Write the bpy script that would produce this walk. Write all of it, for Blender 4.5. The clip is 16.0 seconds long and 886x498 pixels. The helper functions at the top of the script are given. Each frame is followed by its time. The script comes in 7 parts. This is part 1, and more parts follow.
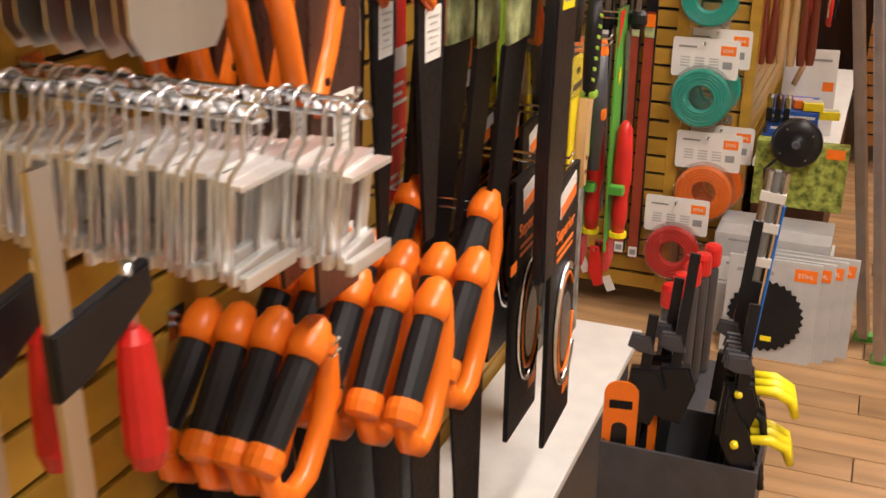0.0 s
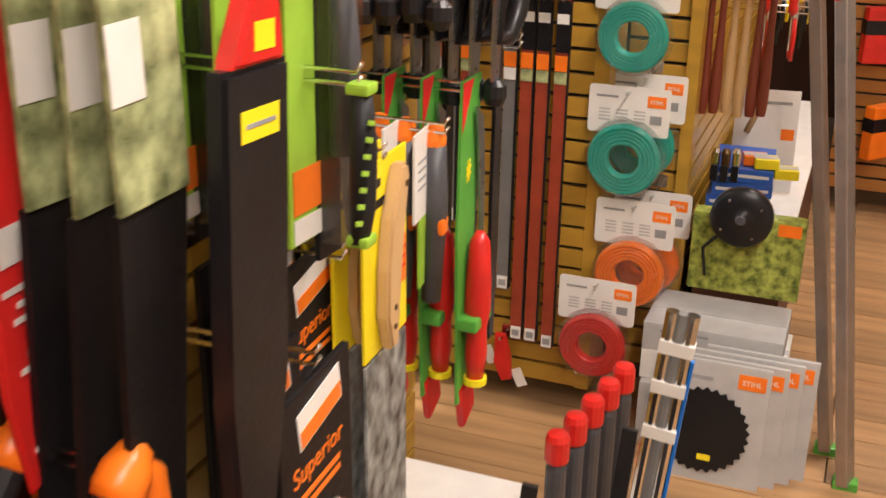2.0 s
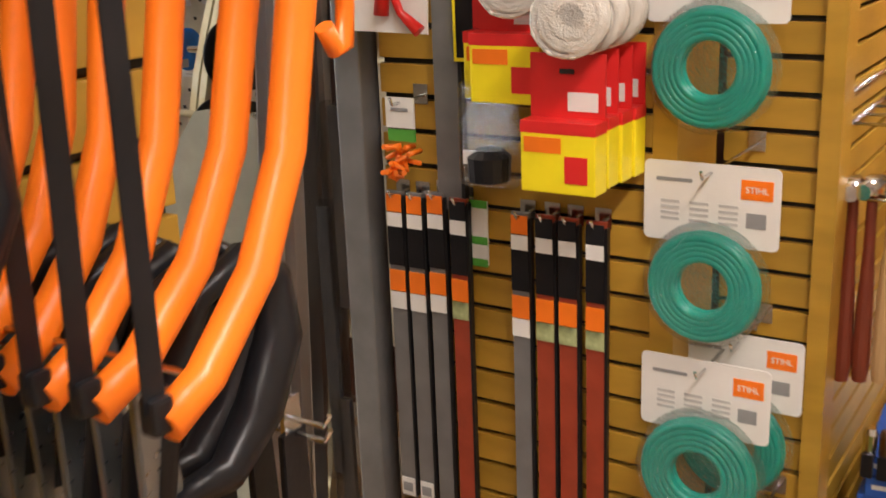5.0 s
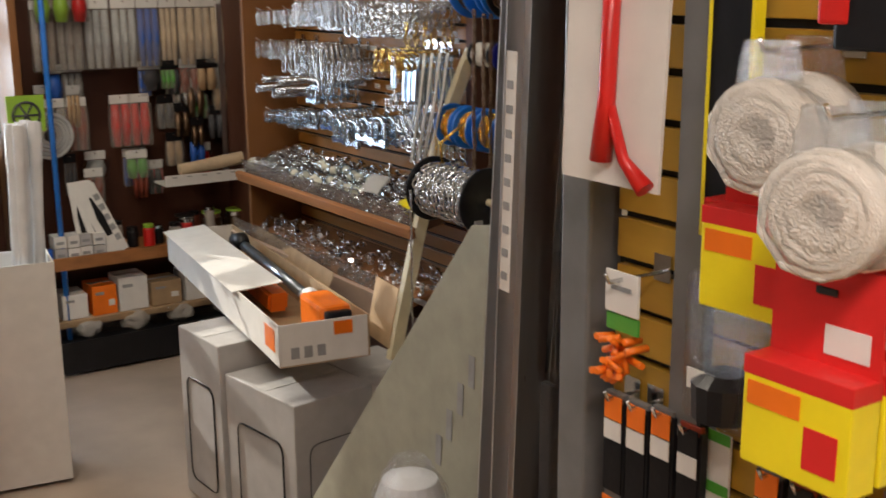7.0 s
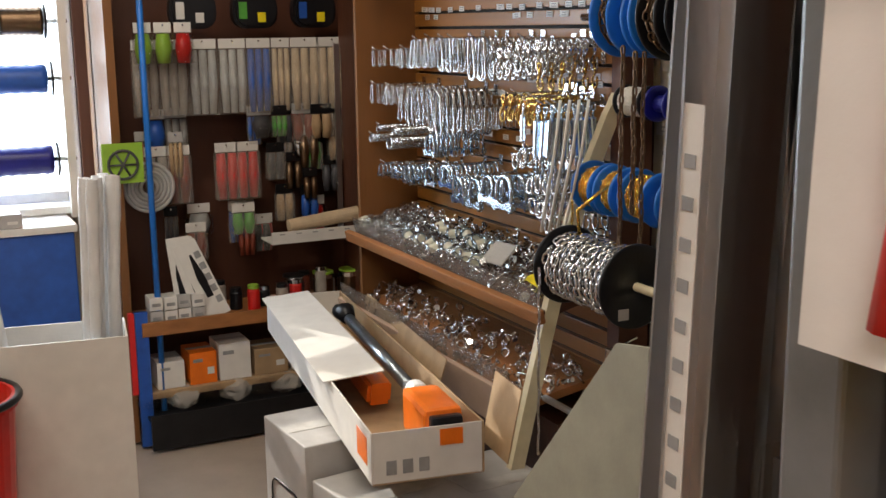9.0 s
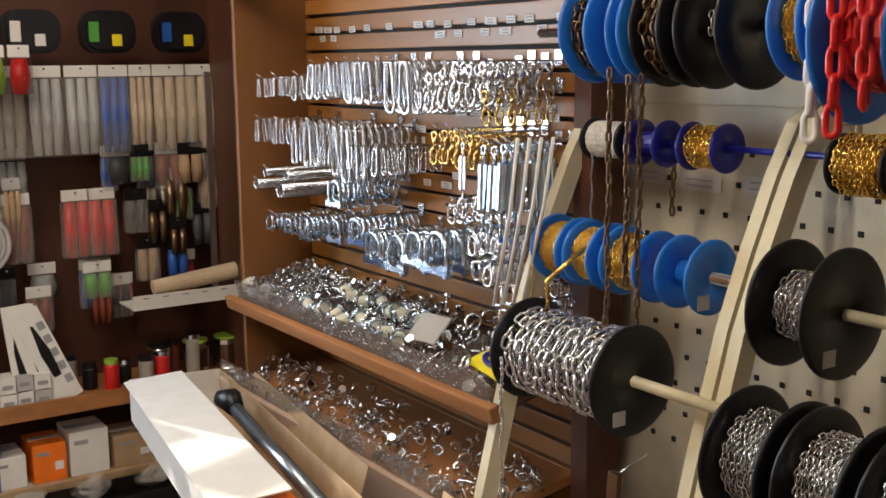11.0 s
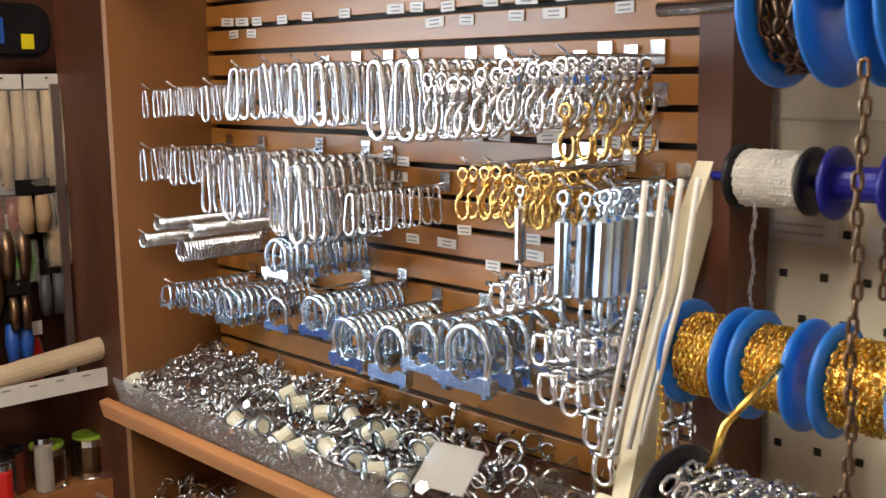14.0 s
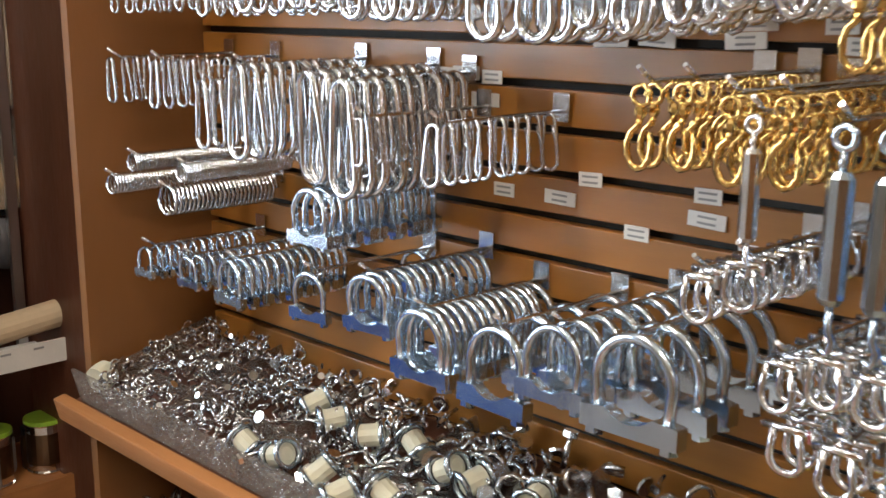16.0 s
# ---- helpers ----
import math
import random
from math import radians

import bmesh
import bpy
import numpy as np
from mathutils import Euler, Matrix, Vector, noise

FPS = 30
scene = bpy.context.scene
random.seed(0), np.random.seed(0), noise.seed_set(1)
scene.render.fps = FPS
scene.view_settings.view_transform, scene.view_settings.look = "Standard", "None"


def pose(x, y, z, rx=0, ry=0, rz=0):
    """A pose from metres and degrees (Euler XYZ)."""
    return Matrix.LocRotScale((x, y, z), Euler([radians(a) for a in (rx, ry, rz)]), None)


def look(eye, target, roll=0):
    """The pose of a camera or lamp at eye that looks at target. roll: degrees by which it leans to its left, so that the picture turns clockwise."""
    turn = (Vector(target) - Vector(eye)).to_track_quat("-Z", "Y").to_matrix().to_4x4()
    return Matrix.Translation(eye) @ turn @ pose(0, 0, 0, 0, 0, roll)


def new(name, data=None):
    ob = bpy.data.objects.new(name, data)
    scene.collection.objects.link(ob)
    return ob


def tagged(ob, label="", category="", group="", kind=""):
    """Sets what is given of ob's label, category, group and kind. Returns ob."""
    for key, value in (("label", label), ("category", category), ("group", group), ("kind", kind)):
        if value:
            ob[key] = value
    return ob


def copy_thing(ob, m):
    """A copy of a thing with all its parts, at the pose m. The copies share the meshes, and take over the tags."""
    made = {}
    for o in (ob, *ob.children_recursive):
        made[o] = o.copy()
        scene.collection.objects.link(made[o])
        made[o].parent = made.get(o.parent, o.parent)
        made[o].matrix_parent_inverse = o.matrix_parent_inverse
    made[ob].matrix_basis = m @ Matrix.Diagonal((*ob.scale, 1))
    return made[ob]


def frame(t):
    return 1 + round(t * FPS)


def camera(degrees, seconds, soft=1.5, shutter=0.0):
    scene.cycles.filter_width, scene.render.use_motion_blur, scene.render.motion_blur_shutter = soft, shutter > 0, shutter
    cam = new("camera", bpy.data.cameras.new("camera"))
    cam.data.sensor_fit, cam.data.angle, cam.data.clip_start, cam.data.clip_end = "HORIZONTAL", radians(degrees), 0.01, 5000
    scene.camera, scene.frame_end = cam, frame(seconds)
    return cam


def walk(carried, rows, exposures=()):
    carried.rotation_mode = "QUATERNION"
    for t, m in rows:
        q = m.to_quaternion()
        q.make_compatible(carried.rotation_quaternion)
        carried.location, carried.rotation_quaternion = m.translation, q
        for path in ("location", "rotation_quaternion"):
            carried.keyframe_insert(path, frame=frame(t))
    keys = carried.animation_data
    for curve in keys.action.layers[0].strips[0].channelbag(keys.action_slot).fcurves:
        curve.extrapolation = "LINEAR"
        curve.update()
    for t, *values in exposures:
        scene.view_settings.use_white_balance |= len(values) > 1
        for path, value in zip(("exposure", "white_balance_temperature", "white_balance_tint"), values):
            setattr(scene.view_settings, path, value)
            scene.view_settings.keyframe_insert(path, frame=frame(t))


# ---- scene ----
cam = camera(43.2, 16.0, soft=1.5, shutter=0.4)
METRES, EYE, TILT, LEAN, TURN = 5.0, 1.45, 0.0, 0.0, 21.3
ROWS = [
    (0.0, 0.0, 0.0, 0.0, 0.27, -21.49, -0.68),
    (0.5, 0.0182, 0.0355, -0.0024, 0.67, -22.0, -0.46),
    (1.0, 0.0345, 0.0664, -0.0027, 1.82, -22.14, -1.05),
    (1.5, 0.0456, 0.099, -0.0024, 1.34, -21.96, -1.33),
    (2.0, 0.0581, 0.1312, -0.0007, -0.17, -21.75, -0.89),
    (2.5, 0.0728, 0.1618, -0.0029, 0.08, -21.18, 0.02),
    (3.0, 0.0922, 0.194, -0.0045, 3.19, -20.18, 0.67),
    (3.5, 0.1034, 0.2227, -0.0042, 5.16, -19.76, 0.1),
    (4.0, 0.1136, 0.2587, -0.0013, 5.66, -18.08, 0.49),
    (6.5, 0.1526, 0.4131, 0.0118, 28.11, -14.83, 1.75),
    (7.0, 0.1564, 0.4382, 0.0123, 35.09, -13.47, 0.41),
    (7.5, 0.1508, 0.4571, 0.0109, 38.83, -12, 0.26),
    (8.0, 0.1326, 0.4816, 0.0117, 42.61, -11.37, 0.64),
    (10.5, 0.0241, 0.5891, -0.0021, 38.75, -9.56, 1.29),
    (11.0, -0.0038, 0.6024, 0.0009, 35.01, -9.57, 0.52),
    (11.5, -0.0264, 0.6157, 0.0014, 34.11, -10.45, 0.69),
    (12.0, -0.053, 0.6349, -0.0016, 34.52, -10.41, 1.77),
    (12.5, -0.0813, 0.6528, -0.0053, 30.22, -9.78, 1.38),
    (13.0, -0.1039, 0.664, -0.0012, 25.98, -8.83, 1.27),
    (13.5, -0.1236, 0.6869, -0.0013, 25.76, -8.67, 1.14),
    (14.0, -0.1416, 0.7091, -0.0035, 26.16, -8.84, 0.85),
    (14.5, -0.1636, 0.7318, -0.0055, 24.92, -9.63, 0.34),
    (15.0, -0.187, 0.7497, -0.007, 22.95, -10.39, 0.3),
    (15.5, -0.2042, 0.7674, -0.0106, 22.98, -11.34, 0.08),
    (16.0, -0.2169, 0.7929, -0.0143, 24.59, -12.45, -0.07),
]
walk(cam, [(t, pose(0, 0, EYE, TILT, LEAN, TURN) @ pose(METRES * x, METRES * y, METRES * z, 90 + pitch, roll, yaw)) for t, x, y, z, yaw, pitch, roll in ROWS],
     exposures=((0.0, -0.1), (2.0, 0.0), (4.2, 0.05), (6.3, -0.3), (8.2, -0.25), (10.3, -0.05), (12.0, 0.4), (13.5, 0.6), (14.5, 0.5), (16.0, 0.3)))

# ---- light ----
world = bpy.data.worlds.new("daylight")
scene.world = world
world.use_nodes = True
wn = world.node_tree
sky = wn.nodes.new("ShaderNodeTexSky")
sky.sky_type, sky.sun_disc = "NISHITA", False
sky.sun_elevation, sky.sun_rotation = radians(24), radians(-106)
wn.nodes["Background"].inputs["Strength"].default_value = 0.15
wn.links.new(sky.outputs["Color"], wn.nodes["Background"].inputs["Color"])

sun = new("sun", bpy.data.lights.new("sun", "SUN"))
sun.data.energy, sun.data.angle, sun.data.color = 5.0, radians(0.5), (1.0, 0.93, 0.82)
sun.matrix_world = look((-7.4, 1.9, 2.95), (-2.6, 3.3, 0.7))


def area_lamp(name, x, y, z, sx, sy, watts, colour, target=None):
    d = bpy.data.lights.new(name, "AREA")
    d.shape, d.size, d.size_y, d.energy, d.color = "RECTANGLE", sx, sy, watts, colour
    ob = new(name, d)
    ob.matrix_world = look((x, y, z), target) if target else pose(x, y, z)
    return ob


AISLE, WARM, COOL = (1.0, 0.895, 0.83), (1.0, 0.89, 0.75), (0.72, 0.86, 1.0)
# Added fill lamps under the unseen ceiling; no fittings are modelled.
for lx, ly, lw in ((0.5, 0.2, 56), (0.5, 2.0, 52), (0.5, 4.4, 46), (-2.2, 2.5, 25), (-3.5, 2.9, 20)):
    area_lamp("tube_light", lx, ly, 2.60, 0.16, 1.2, lw, AISLE if lx > 0 else WARM)
area_lamp("window_daylight", -4.93, 2.55, 1.4, 1.3, 1.1, 45, COOL, (-2.6, 2.9, 1.0))


# ---- materials ----
def mat(name, colour, rough=0.5, metal=0.0, vary=0.25, scale=18.0, bump=0.15, fine=140.0, second=None, mix_scale=None, stretch=(1, 1, 1), random_tint=0.0, clear=0.0, spec=0.5):
    m = bpy.data.materials.new(name)
    m.use_nodes = True
    nt = m.node_tree
    n, l = nt.nodes, nt.links
    b = n["Principled BSDF"]
    tc = n.new("ShaderNodeTexCoord")
    mp = n.new("ShaderNodeMapping")
    mp.inputs["Scale"].default_value = stretch
    l.new(tc.outputs["Object"], mp.inputs["Vector"])
    big = n.new("ShaderNodeTexNoise")
    big.inputs["Scale"].default_value = mix_scale or scale
    big.inputs["Detail"].default_value = 5
    l.new(mp.outputs["Vector"], big.inputs["Vector"])
    small = n.new("ShaderNodeTexNoise")
    small.inputs["Scale"].default_value = fine
    small.inputs["Detail"].default_value = 3
    l.new(mp.outputs["Vector"], small.inputs["Vector"])
    ramp = n.new("ShaderNodeValToRGB")
    lo = tuple(c * (1 - vary) for c in colour)
    hi = second or tuple(min(1, c * (1 + vary * 0.6)) for c in colour)
    ramp.color_ramp.elements[0].position, ramp.color_ramp.elements[1].position = 0.3, 0.7
    ramp.color_ramp.elements[0].color, ramp.color_ramp.elements[1].color = (*lo, 1), (*hi, 1)
    l.new(big.outputs["Fac"], ramp.inputs["Fac"])
    out = ramp.outputs["Color"]
    if random_tint:
        info = n.new("ShaderNodeObjectInfo")
        hsv = n.new("ShaderNodeHueSaturation")
        mr = n.new("ShaderNodeMapRange")
        mr.inputs["To Min"].default_value, mr.inputs["To Max"].default_value = 1 - random_tint, 1 + random_tint
        l.new(info.outputs["Random"], mr.inputs["Value"])
        l.new(mr.outputs["Result"], hsv.inputs["Value"])
        l.new(out, hsv.inputs["Color"])
        out = hsv.outputs["Color"]
    l.new(out, b.inputs["Base Color"])
    rr = n.new("ShaderNodeMapRange")
    rr.inputs["To Min"].default_value, rr.inputs["To Max"].default_value = max(0.03, rough * 0.75), min(1, rough * 1.25)
    l.new(small.outputs["Fac"], rr.inputs["Value"])
    l.new(rr.outputs["Result"], b.inputs["Roughness"])
    b.inputs["Metallic"].default_value = metal
    b.inputs["Specular IOR Level"].default_value = spec
    b.inputs["Coat Weight"].default_value = clear
    b.inputs["Coat Roughness"].default_value = 0.12
    if bump:
        bp = n.new("ShaderNodeBump")
        bp.inputs["Strength"].default_value, bp.inputs["Distance"].default_value = bump, 0.002
        l.new(small.outputs["Fac"], bp.inputs["Height"])
        l.new(bp.outputs["Normal"], b.inputs["Normal"])
    return m


def film_mat(name, colour, alpha, rough=0.12):
    m = bpy.data.materials.new(name)
    m.use_nodes = True
    b = m.node_tree.nodes["Principled BSDF"]
    b.inputs["Base Color"].default_value = (*colour, 1)
    b.inputs["Alpha"].default_value, b.inputs["Roughness"].default_value = alpha, rough
    nz = m.node_tree.nodes.new("ShaderNodeTexNoise")
    nz.inputs["Scale"].default_value = 35
    bp = m.node_tree.nodes.new("ShaderNodeBump")
    bp.inputs["Strength"].default_value, bp.inputs["Distance"].default_value = 0.6, 0.01
    m.node_tree.links.new(nz.outputs["Fac"], bp.inputs["Height"])
    m.node_tree.links.new(bp.outputs["Normal"], b.inputs["Normal"])
    return m


YELLOW_MDF = mat("varnished_yellow_board", (0.44, 0.25, 0.032), 0.36, vary=0.22, scale=6, stretch=(1, 0.25, 3), random_tint=0.1, bump=0.08)
ORANGE_MDF = mat("varnished_orange_board", (0.35, 0.145, 0.028), 0.36, vary=0.25, scale=6, stretch=(0.3, 1, 3), random_tint=0.1, bump=0.08)
BROWN_BOARD = mat("brown_laminate_board", (0.22, 0.092, 0.026), 0.45, vary=0.2, scale=5, stretch=(1, 1, 0.3))
DARK_WOOD = mat("dark_red_brown_wood", (0.10, 0.035, 0.018), 0.5, vary=0.35, scale=8, stretch=(1, 1, 0.2))
SHELF_WOOD = mat("orange_brown_shelf_wood", (0.36, 0.15, 0.05), 0.45, vary=0.3, scale=9, stretch=(0.25, 1, 3))
FLOOR_WOOD = mat("worn_pine_floorboards", (0.40, 0.23, 0.105), 0.42, vary=0.35, scale=5, stretch=(0.35, 4, 1), random_tint=0.16, bump=0.2)
LINO = mat("worn_beige_lino", (0.42, 0.34, 0.27), 0.45, vary=0.2, scale=3, bump=0.1)
PLASTER = mat("cream_plaster", (0.62, 0.54, 0.42), 0.8, vary=0.1, scale=3, bump=0.3)
BLACK_GAP = mat("black_slot_backing", (0.02, 0.016, 0.012), 0.7)
WHITE_SHELF = mat("white_coated_shelf", (0.78, 0.76, 0.72), 0.35, vary=0.06)
GREY_STEEL = mat("grey_painted_steel", (0.23, 0.235, 0.24), 0.4, metal=0.3, vary=0.15)
ALU = mat("brushed_aluminium", (0.62, 0.62, 0.63), 0.32, metal=1.0, vary=0.15, stretch=(1, 1, 0.1))
LADDER = mat("dull_aluminium_ladder", (0.44, 0.40, 0.38), 0.38, metal=0.85, vary=0.15)
ZINC = mat("bright_zinc_plate", (0.78, 0.80, 0.82), 0.17, metal=1.0, vary=0.12, bump=0.05, random_tint=0.12)
BLUE_ZINC = mat("blue_passivated_zinc", (0.60, 0.70, 0.80), 0.2, metal=1.0, vary=0.15, bump=0.05, random_tint=0.12)
BRASS = mat("polished_brass", (0.83, 0.56, 0.20), 0.2, metal=1.0, vary=0.12, bump=0.05, random_tint=0.1)
GOLD = mat("gilded_chain", (0.95, 0.62, 0.14), 0.24, metal=1.0, vary=0.15, bump=0.05)
BURNT = mat("burnished_chain", (0.20, 0.13, 0.08), 0.35, metal=1.0, vary=0.2)
BLACK_PLASTIC = mat("black_moulded_plastic", (0.010, 0.010, 0.012), 0.34, vary=0.3, spec=0.35)
SOFT_BLACK = mat("black_rubber_grip", (0.014, 0.014, 0.016), 0.5, vary=0.3, spec=0.3)
BLACK_CARD = mat("black_card_sleeve", (0.009, 0.008, 0.009), 0.45, vary=0.3, spec=0.22)
BLUE_PLASTIC = mat("bright_blue_plastic", (0.015, 0.17, 0.62), 0.34, vary=0.15)
NAVY_PLASTIC = mat("navy_plastic", (0.01, 0.012, 0.22), 0.35, vary=0.15)
CREAM = mat("cream_enamel", (0.72, 0.64, 0.43), 0.35, vary=0.12)
PEG = mat("cream_pegboard", (0.70, 0.64, 0.50), 0.5, vary=0.1)
ORANGE = mat("orange_plastic", (0.88, 0.19, 0.012), 0.34, vary=0.1)
RED = mat("red_plastic", (0.62, 0.018, 0.014), 0.34, vary=0.15)
RED_CARD = mat("red_card", (0.68, 0.022, 0.02), 0.42, vary=0.1)
YELLOW = mat("yellow_card", (0.87, 0.72, 0.015), 0.38, vary=0.07)
LIME = mat("lime_green_card", (0.30, 0.52, 0.05), 0.38, vary=0.15)
GREEN = mat("leaf_green_card", (0.09, 0.36, 0.05), 0.4, vary=0.15)
TEAL = mat("teal_nylon_line", (0.012, 0.36, 0.27), 0.3, vary=0.1)
WHITE_CARD = mat("white_card", (0.74, 0.72, 0.68), 0.5, vary=0.06)
GREY_CARD = mat("pale_grey_card", (0.46, 0.45, 0.44), 0.5, vary=0.1)
KRAFT = mat("kraft_cardboard", (0.40, 0.27, 0.15), 0.75, vary=0.15)
PRINT_GREY = mat("grey_print", (0.30, 0.30, 0.30), 0.55)
PALE_PRINT = mat("pale_print", (0.50, 0.49, 0.47), 0.55)
PHOTO_GREEN = mat("garden_photo_print", (0.10, 0.14, 0.03), 0.3, vary=0.7, scale=30, second=(0.55, 0.60, 0.30), bump=0.0)
PHOTO_GREY = mat("grey_foliage_photo_print", (0.07, 0.08, 0.07), 0.35, vary=0.7, scale=35, second=(0.40, 0.42, 0.40), bump=0.0)
GRASS_PHOTO = mat("grass_photo_print", (0.12, 0.18, 0.02), 0.3, vary=0.6, scale=60, second=(0.42, 0.48, 0.10), bump=0.0)
WOOD = mat("pale_wooden_handle", (0.56, 0.36, 0.17), 0.4, vary=0.25, scale=10, stretch=(1, 1, 0.15))
RED_WOOD = mat("red_stained_handle", (0.20, 0.04, 0.02), 0.38, vary=0.25, scale=10, stretch=(1, 1, 0.15))
def gloss_film(name, fac):
    m = bpy.data.materials.new(name)
    m.use_nodes = True
    n, l = m.node_tree.nodes, m.node_tree.links
    n.remove(n["Principled BSDF"])
    tr, gl, mx, fr, nz, bp, mr = (n.new("ShaderNode" + k) for k in ("BsdfTransparent", "BsdfGlossy", "MixShader", "Fresnel", "TexNoise", "Bump", "Math"))
    gl.inputs["Roughness"].default_value = 0.09
    nz.inputs["Scale"].default_value = 38
    bp.inputs["Strength"].default_value, bp.inputs["Distance"].default_value = 0.8, 0.012
    mr.operation = "MULTIPLY_ADD"
    mr.inputs[1].default_value, mr.inputs[2].default_value = 0.5, fac
    l.new(nz.outputs["Fac"], bp.inputs["Height"])
    l.new(bp.outputs["Normal"], gl.inputs["Normal"])
    l.new(bp.outputs["Normal"], fr.inputs["Normal"])
    l.new(fr.outputs["Fac"], mr.inputs[0])
    l.new(mr.outputs["Value"], mx.inputs["Fac"])
    l.new(tr.outputs["BSDF"], mx.inputs[1])
    l.new(gl.outputs["BSDF"], mx.inputs[2])
    l.new(mx.outputs["Shader"], n["Material Output"].inputs["Surface"])
    return m


CLEAR = gloss_film("clear_plastic_film", 0.015)
MILKY = film_mat("milky_plastic_film", (0.80, 0.76, 0.70), 0.42, 0.25)
ACRYLIC = film_mat("smoky_acrylic", (0.30, 0.26, 0.22), 0.35, 0.1)
WHITE_CORD = mat("white_nylon_cord", (0.78, 0.74, 0.66), 0.5, vary=0.15, scale=60)
WHITE_TUBE = mat("white_plastic_tube", (0.76, 0.77, 0.78), 0.3, vary=0.08)
SLATE = mat("grey_blue_steel_blade", (0.30, 0.34, 0.38), 0.3, metal=0.9, vary=0.2)
BLUE_CARD = mat("blue_card", (0.02, 0.10, 0.45), 0.42, vary=0.2)
TOOL_GREY = mat("charcoal_plastic", (0.06, 0.06, 0.068), 0.45, vary=0.2)
OLIVE_BOX = mat("grey_olive_board", (0.34, 0.33, 0.26), 0.5, vary=0.12)


# ---- mesh helpers ----
def box(bm, sx, sy, sz, x=0, y=0, z=0, m=None, bevel=0.0):
    r = bmesh.ops.create_cube(bm, size=1.0, matrix=(m or Matrix()) @ Matrix.Translation((x, y, z)) @ Matrix.Diagonal((sx, sy, sz, 1)))
    if bevel:
        es = list({e for v in r["verts"] for e in v.link_edges})
        bmesh.ops.bevel(bm, geom=es, offset=bevel, segments=2, affect="EDGES", profile=0.6)
    return bm


def tube(bm, pts, r, seg=8, closed=False, flat=1.0):
    pts = [Vector(p) for p in pts]
    n = len(pts)
    rings, up = [], None
    for i, p in enumerate(pts):
        a = pts[(i - 1) % n] if closed or i else p
        b = pts[(i + 1) % n] if closed or i < n - 1 else p
        d = (b - a).normalized()
        if up is None:
            up = d.orthogonal().normalized()
        up = (up - d * up.dot(d)).normalized()
        side = d.cross(up)
        rr = r[i] if isinstance(r, (list, tuple)) else r
        rings.append([bm.verts.new(p + rr * (math.cos(q) * up + flat * math.sin(q) * side)) for q in (k * math.tau / seg for k in range(seg))])
    for i in range(n if closed else n - 1):
        a, b = rings[i], rings[(i + 1) % n]
        for k in range(seg):
            f = bm.faces.new((a[k], a[(k + 1) % seg], b[(k + 1) % seg], b[k]))
            f.smooth = True
    if not closed:
        bm.faces.new(rings[0][::-1])
        bm.faces.new(rings[-1])
    return bm


def lathe(bm, profile, seg=28, m=None):
    """Turns (radius, height) pairs round z."""
    m = m or Matrix()
    rings = [[bm.verts.new(m @ Vector((r * math.cos(q), r * math.sin(q), h))) for q in (k * math.tau / seg for k in range(seg))] for r, h in profile]
    for a, b in zip(rings, rings[1:]):
        for k in range(seg):
            bm.faces.new((a[k], a[(k + 1) % seg], b[(k + 1) % seg], b[k])).smooth = len(profile) > 6
    if profile[0][0] > 1e-5 and profile[0] != profile[-1]:
        bm.faces.new(rings[0][::-1])
        bm.faces.new(rings[-1])
    return bm


def plate(bm, outline, thick, m=None, bevel=0.0):
    """A flat outline in x, z given thickness along y."""
    m = m or Matrix()
    a = [bm.verts.new(m @ Vector((x, -thick / 2, z))) for x, z in outline]
    b = [bm.verts.new(m @ Vector((x, thick / 2, z))) for x, z in outline]
    n = len(outline)
    bm.faces.new(a)
    bm.faces.new(b[::-1])
    for k in range(n):
        bm.faces.new((a[k], b[k], b[(k + 1) % n], a[(k + 1) % n]))
    if bevel:
        es = [e for v in a + b for e in v.link_edges if len({w in a for w in e.verts}) == 1]
        bmesh.ops.bevel(bm, geom=list(set(es)), offset=bevel, segments=2, affect="EDGES")
    return bm


def arc(cx, cz, r, a0, a1, n=10, rz=None):
    return [(cx + r * math.cos(radians(a0 + (a1 - a0) * k / n)), cz + (rz or r) * math.sin(radians(a0 + (a1 - a0) * k / n))) for k in range(n + 1)]


def rounded(w, h, r, n=4, x=0, z=0):
    pts = []
    for cx, cz, a in ((w / 2 - r, h / 2 - r, 0), (r - w / 2, h / 2 - r, 90), (r - w / 2, r - h / 2, 180), (w / 2 - r, r - h / 2, 270)):
        pts += arc(x + cx, z + cz, r, a, a + 90, n)
    return pts


def mesh_of(name, bm, material):
    bmesh.ops.recalc_face_normals(bm, faces=bm.faces)
    me = bpy.data.meshes.new(name)
    bm.to_mesh(me)
    bm.free()
    me.materials.append(material)
    return me


def part(name, bm, material, parent, label="", m=None):
    ob = new(name, mesh_of(name, bm, material))
    ob.parent = parent
    if m:
        ob.matrix_basis = m
    return tagged(ob, label)


def piece(name, mesh, parent, m):
    ob = new(name, mesh)
    ob.parent, ob.matrix_basis = parent, m
    return ob


def thing(name, m, label, category, group="", kind=""):
    ob = new(name)
    ob.empty_display_size = 0.05
    ob.matrix_basis = m
    return tagged(ob, label, category, group, kind)


def solid(name, bm, material, m, label, category, group="", kind=""):
    ob = new(name, mesh_of(name, bm, material))
    ob.matrix_basis = m
    return tagged(ob, label, category, group, kind)


B = bmesh.new
BOX = lambda *a, **k: box(B(), *a, **k)


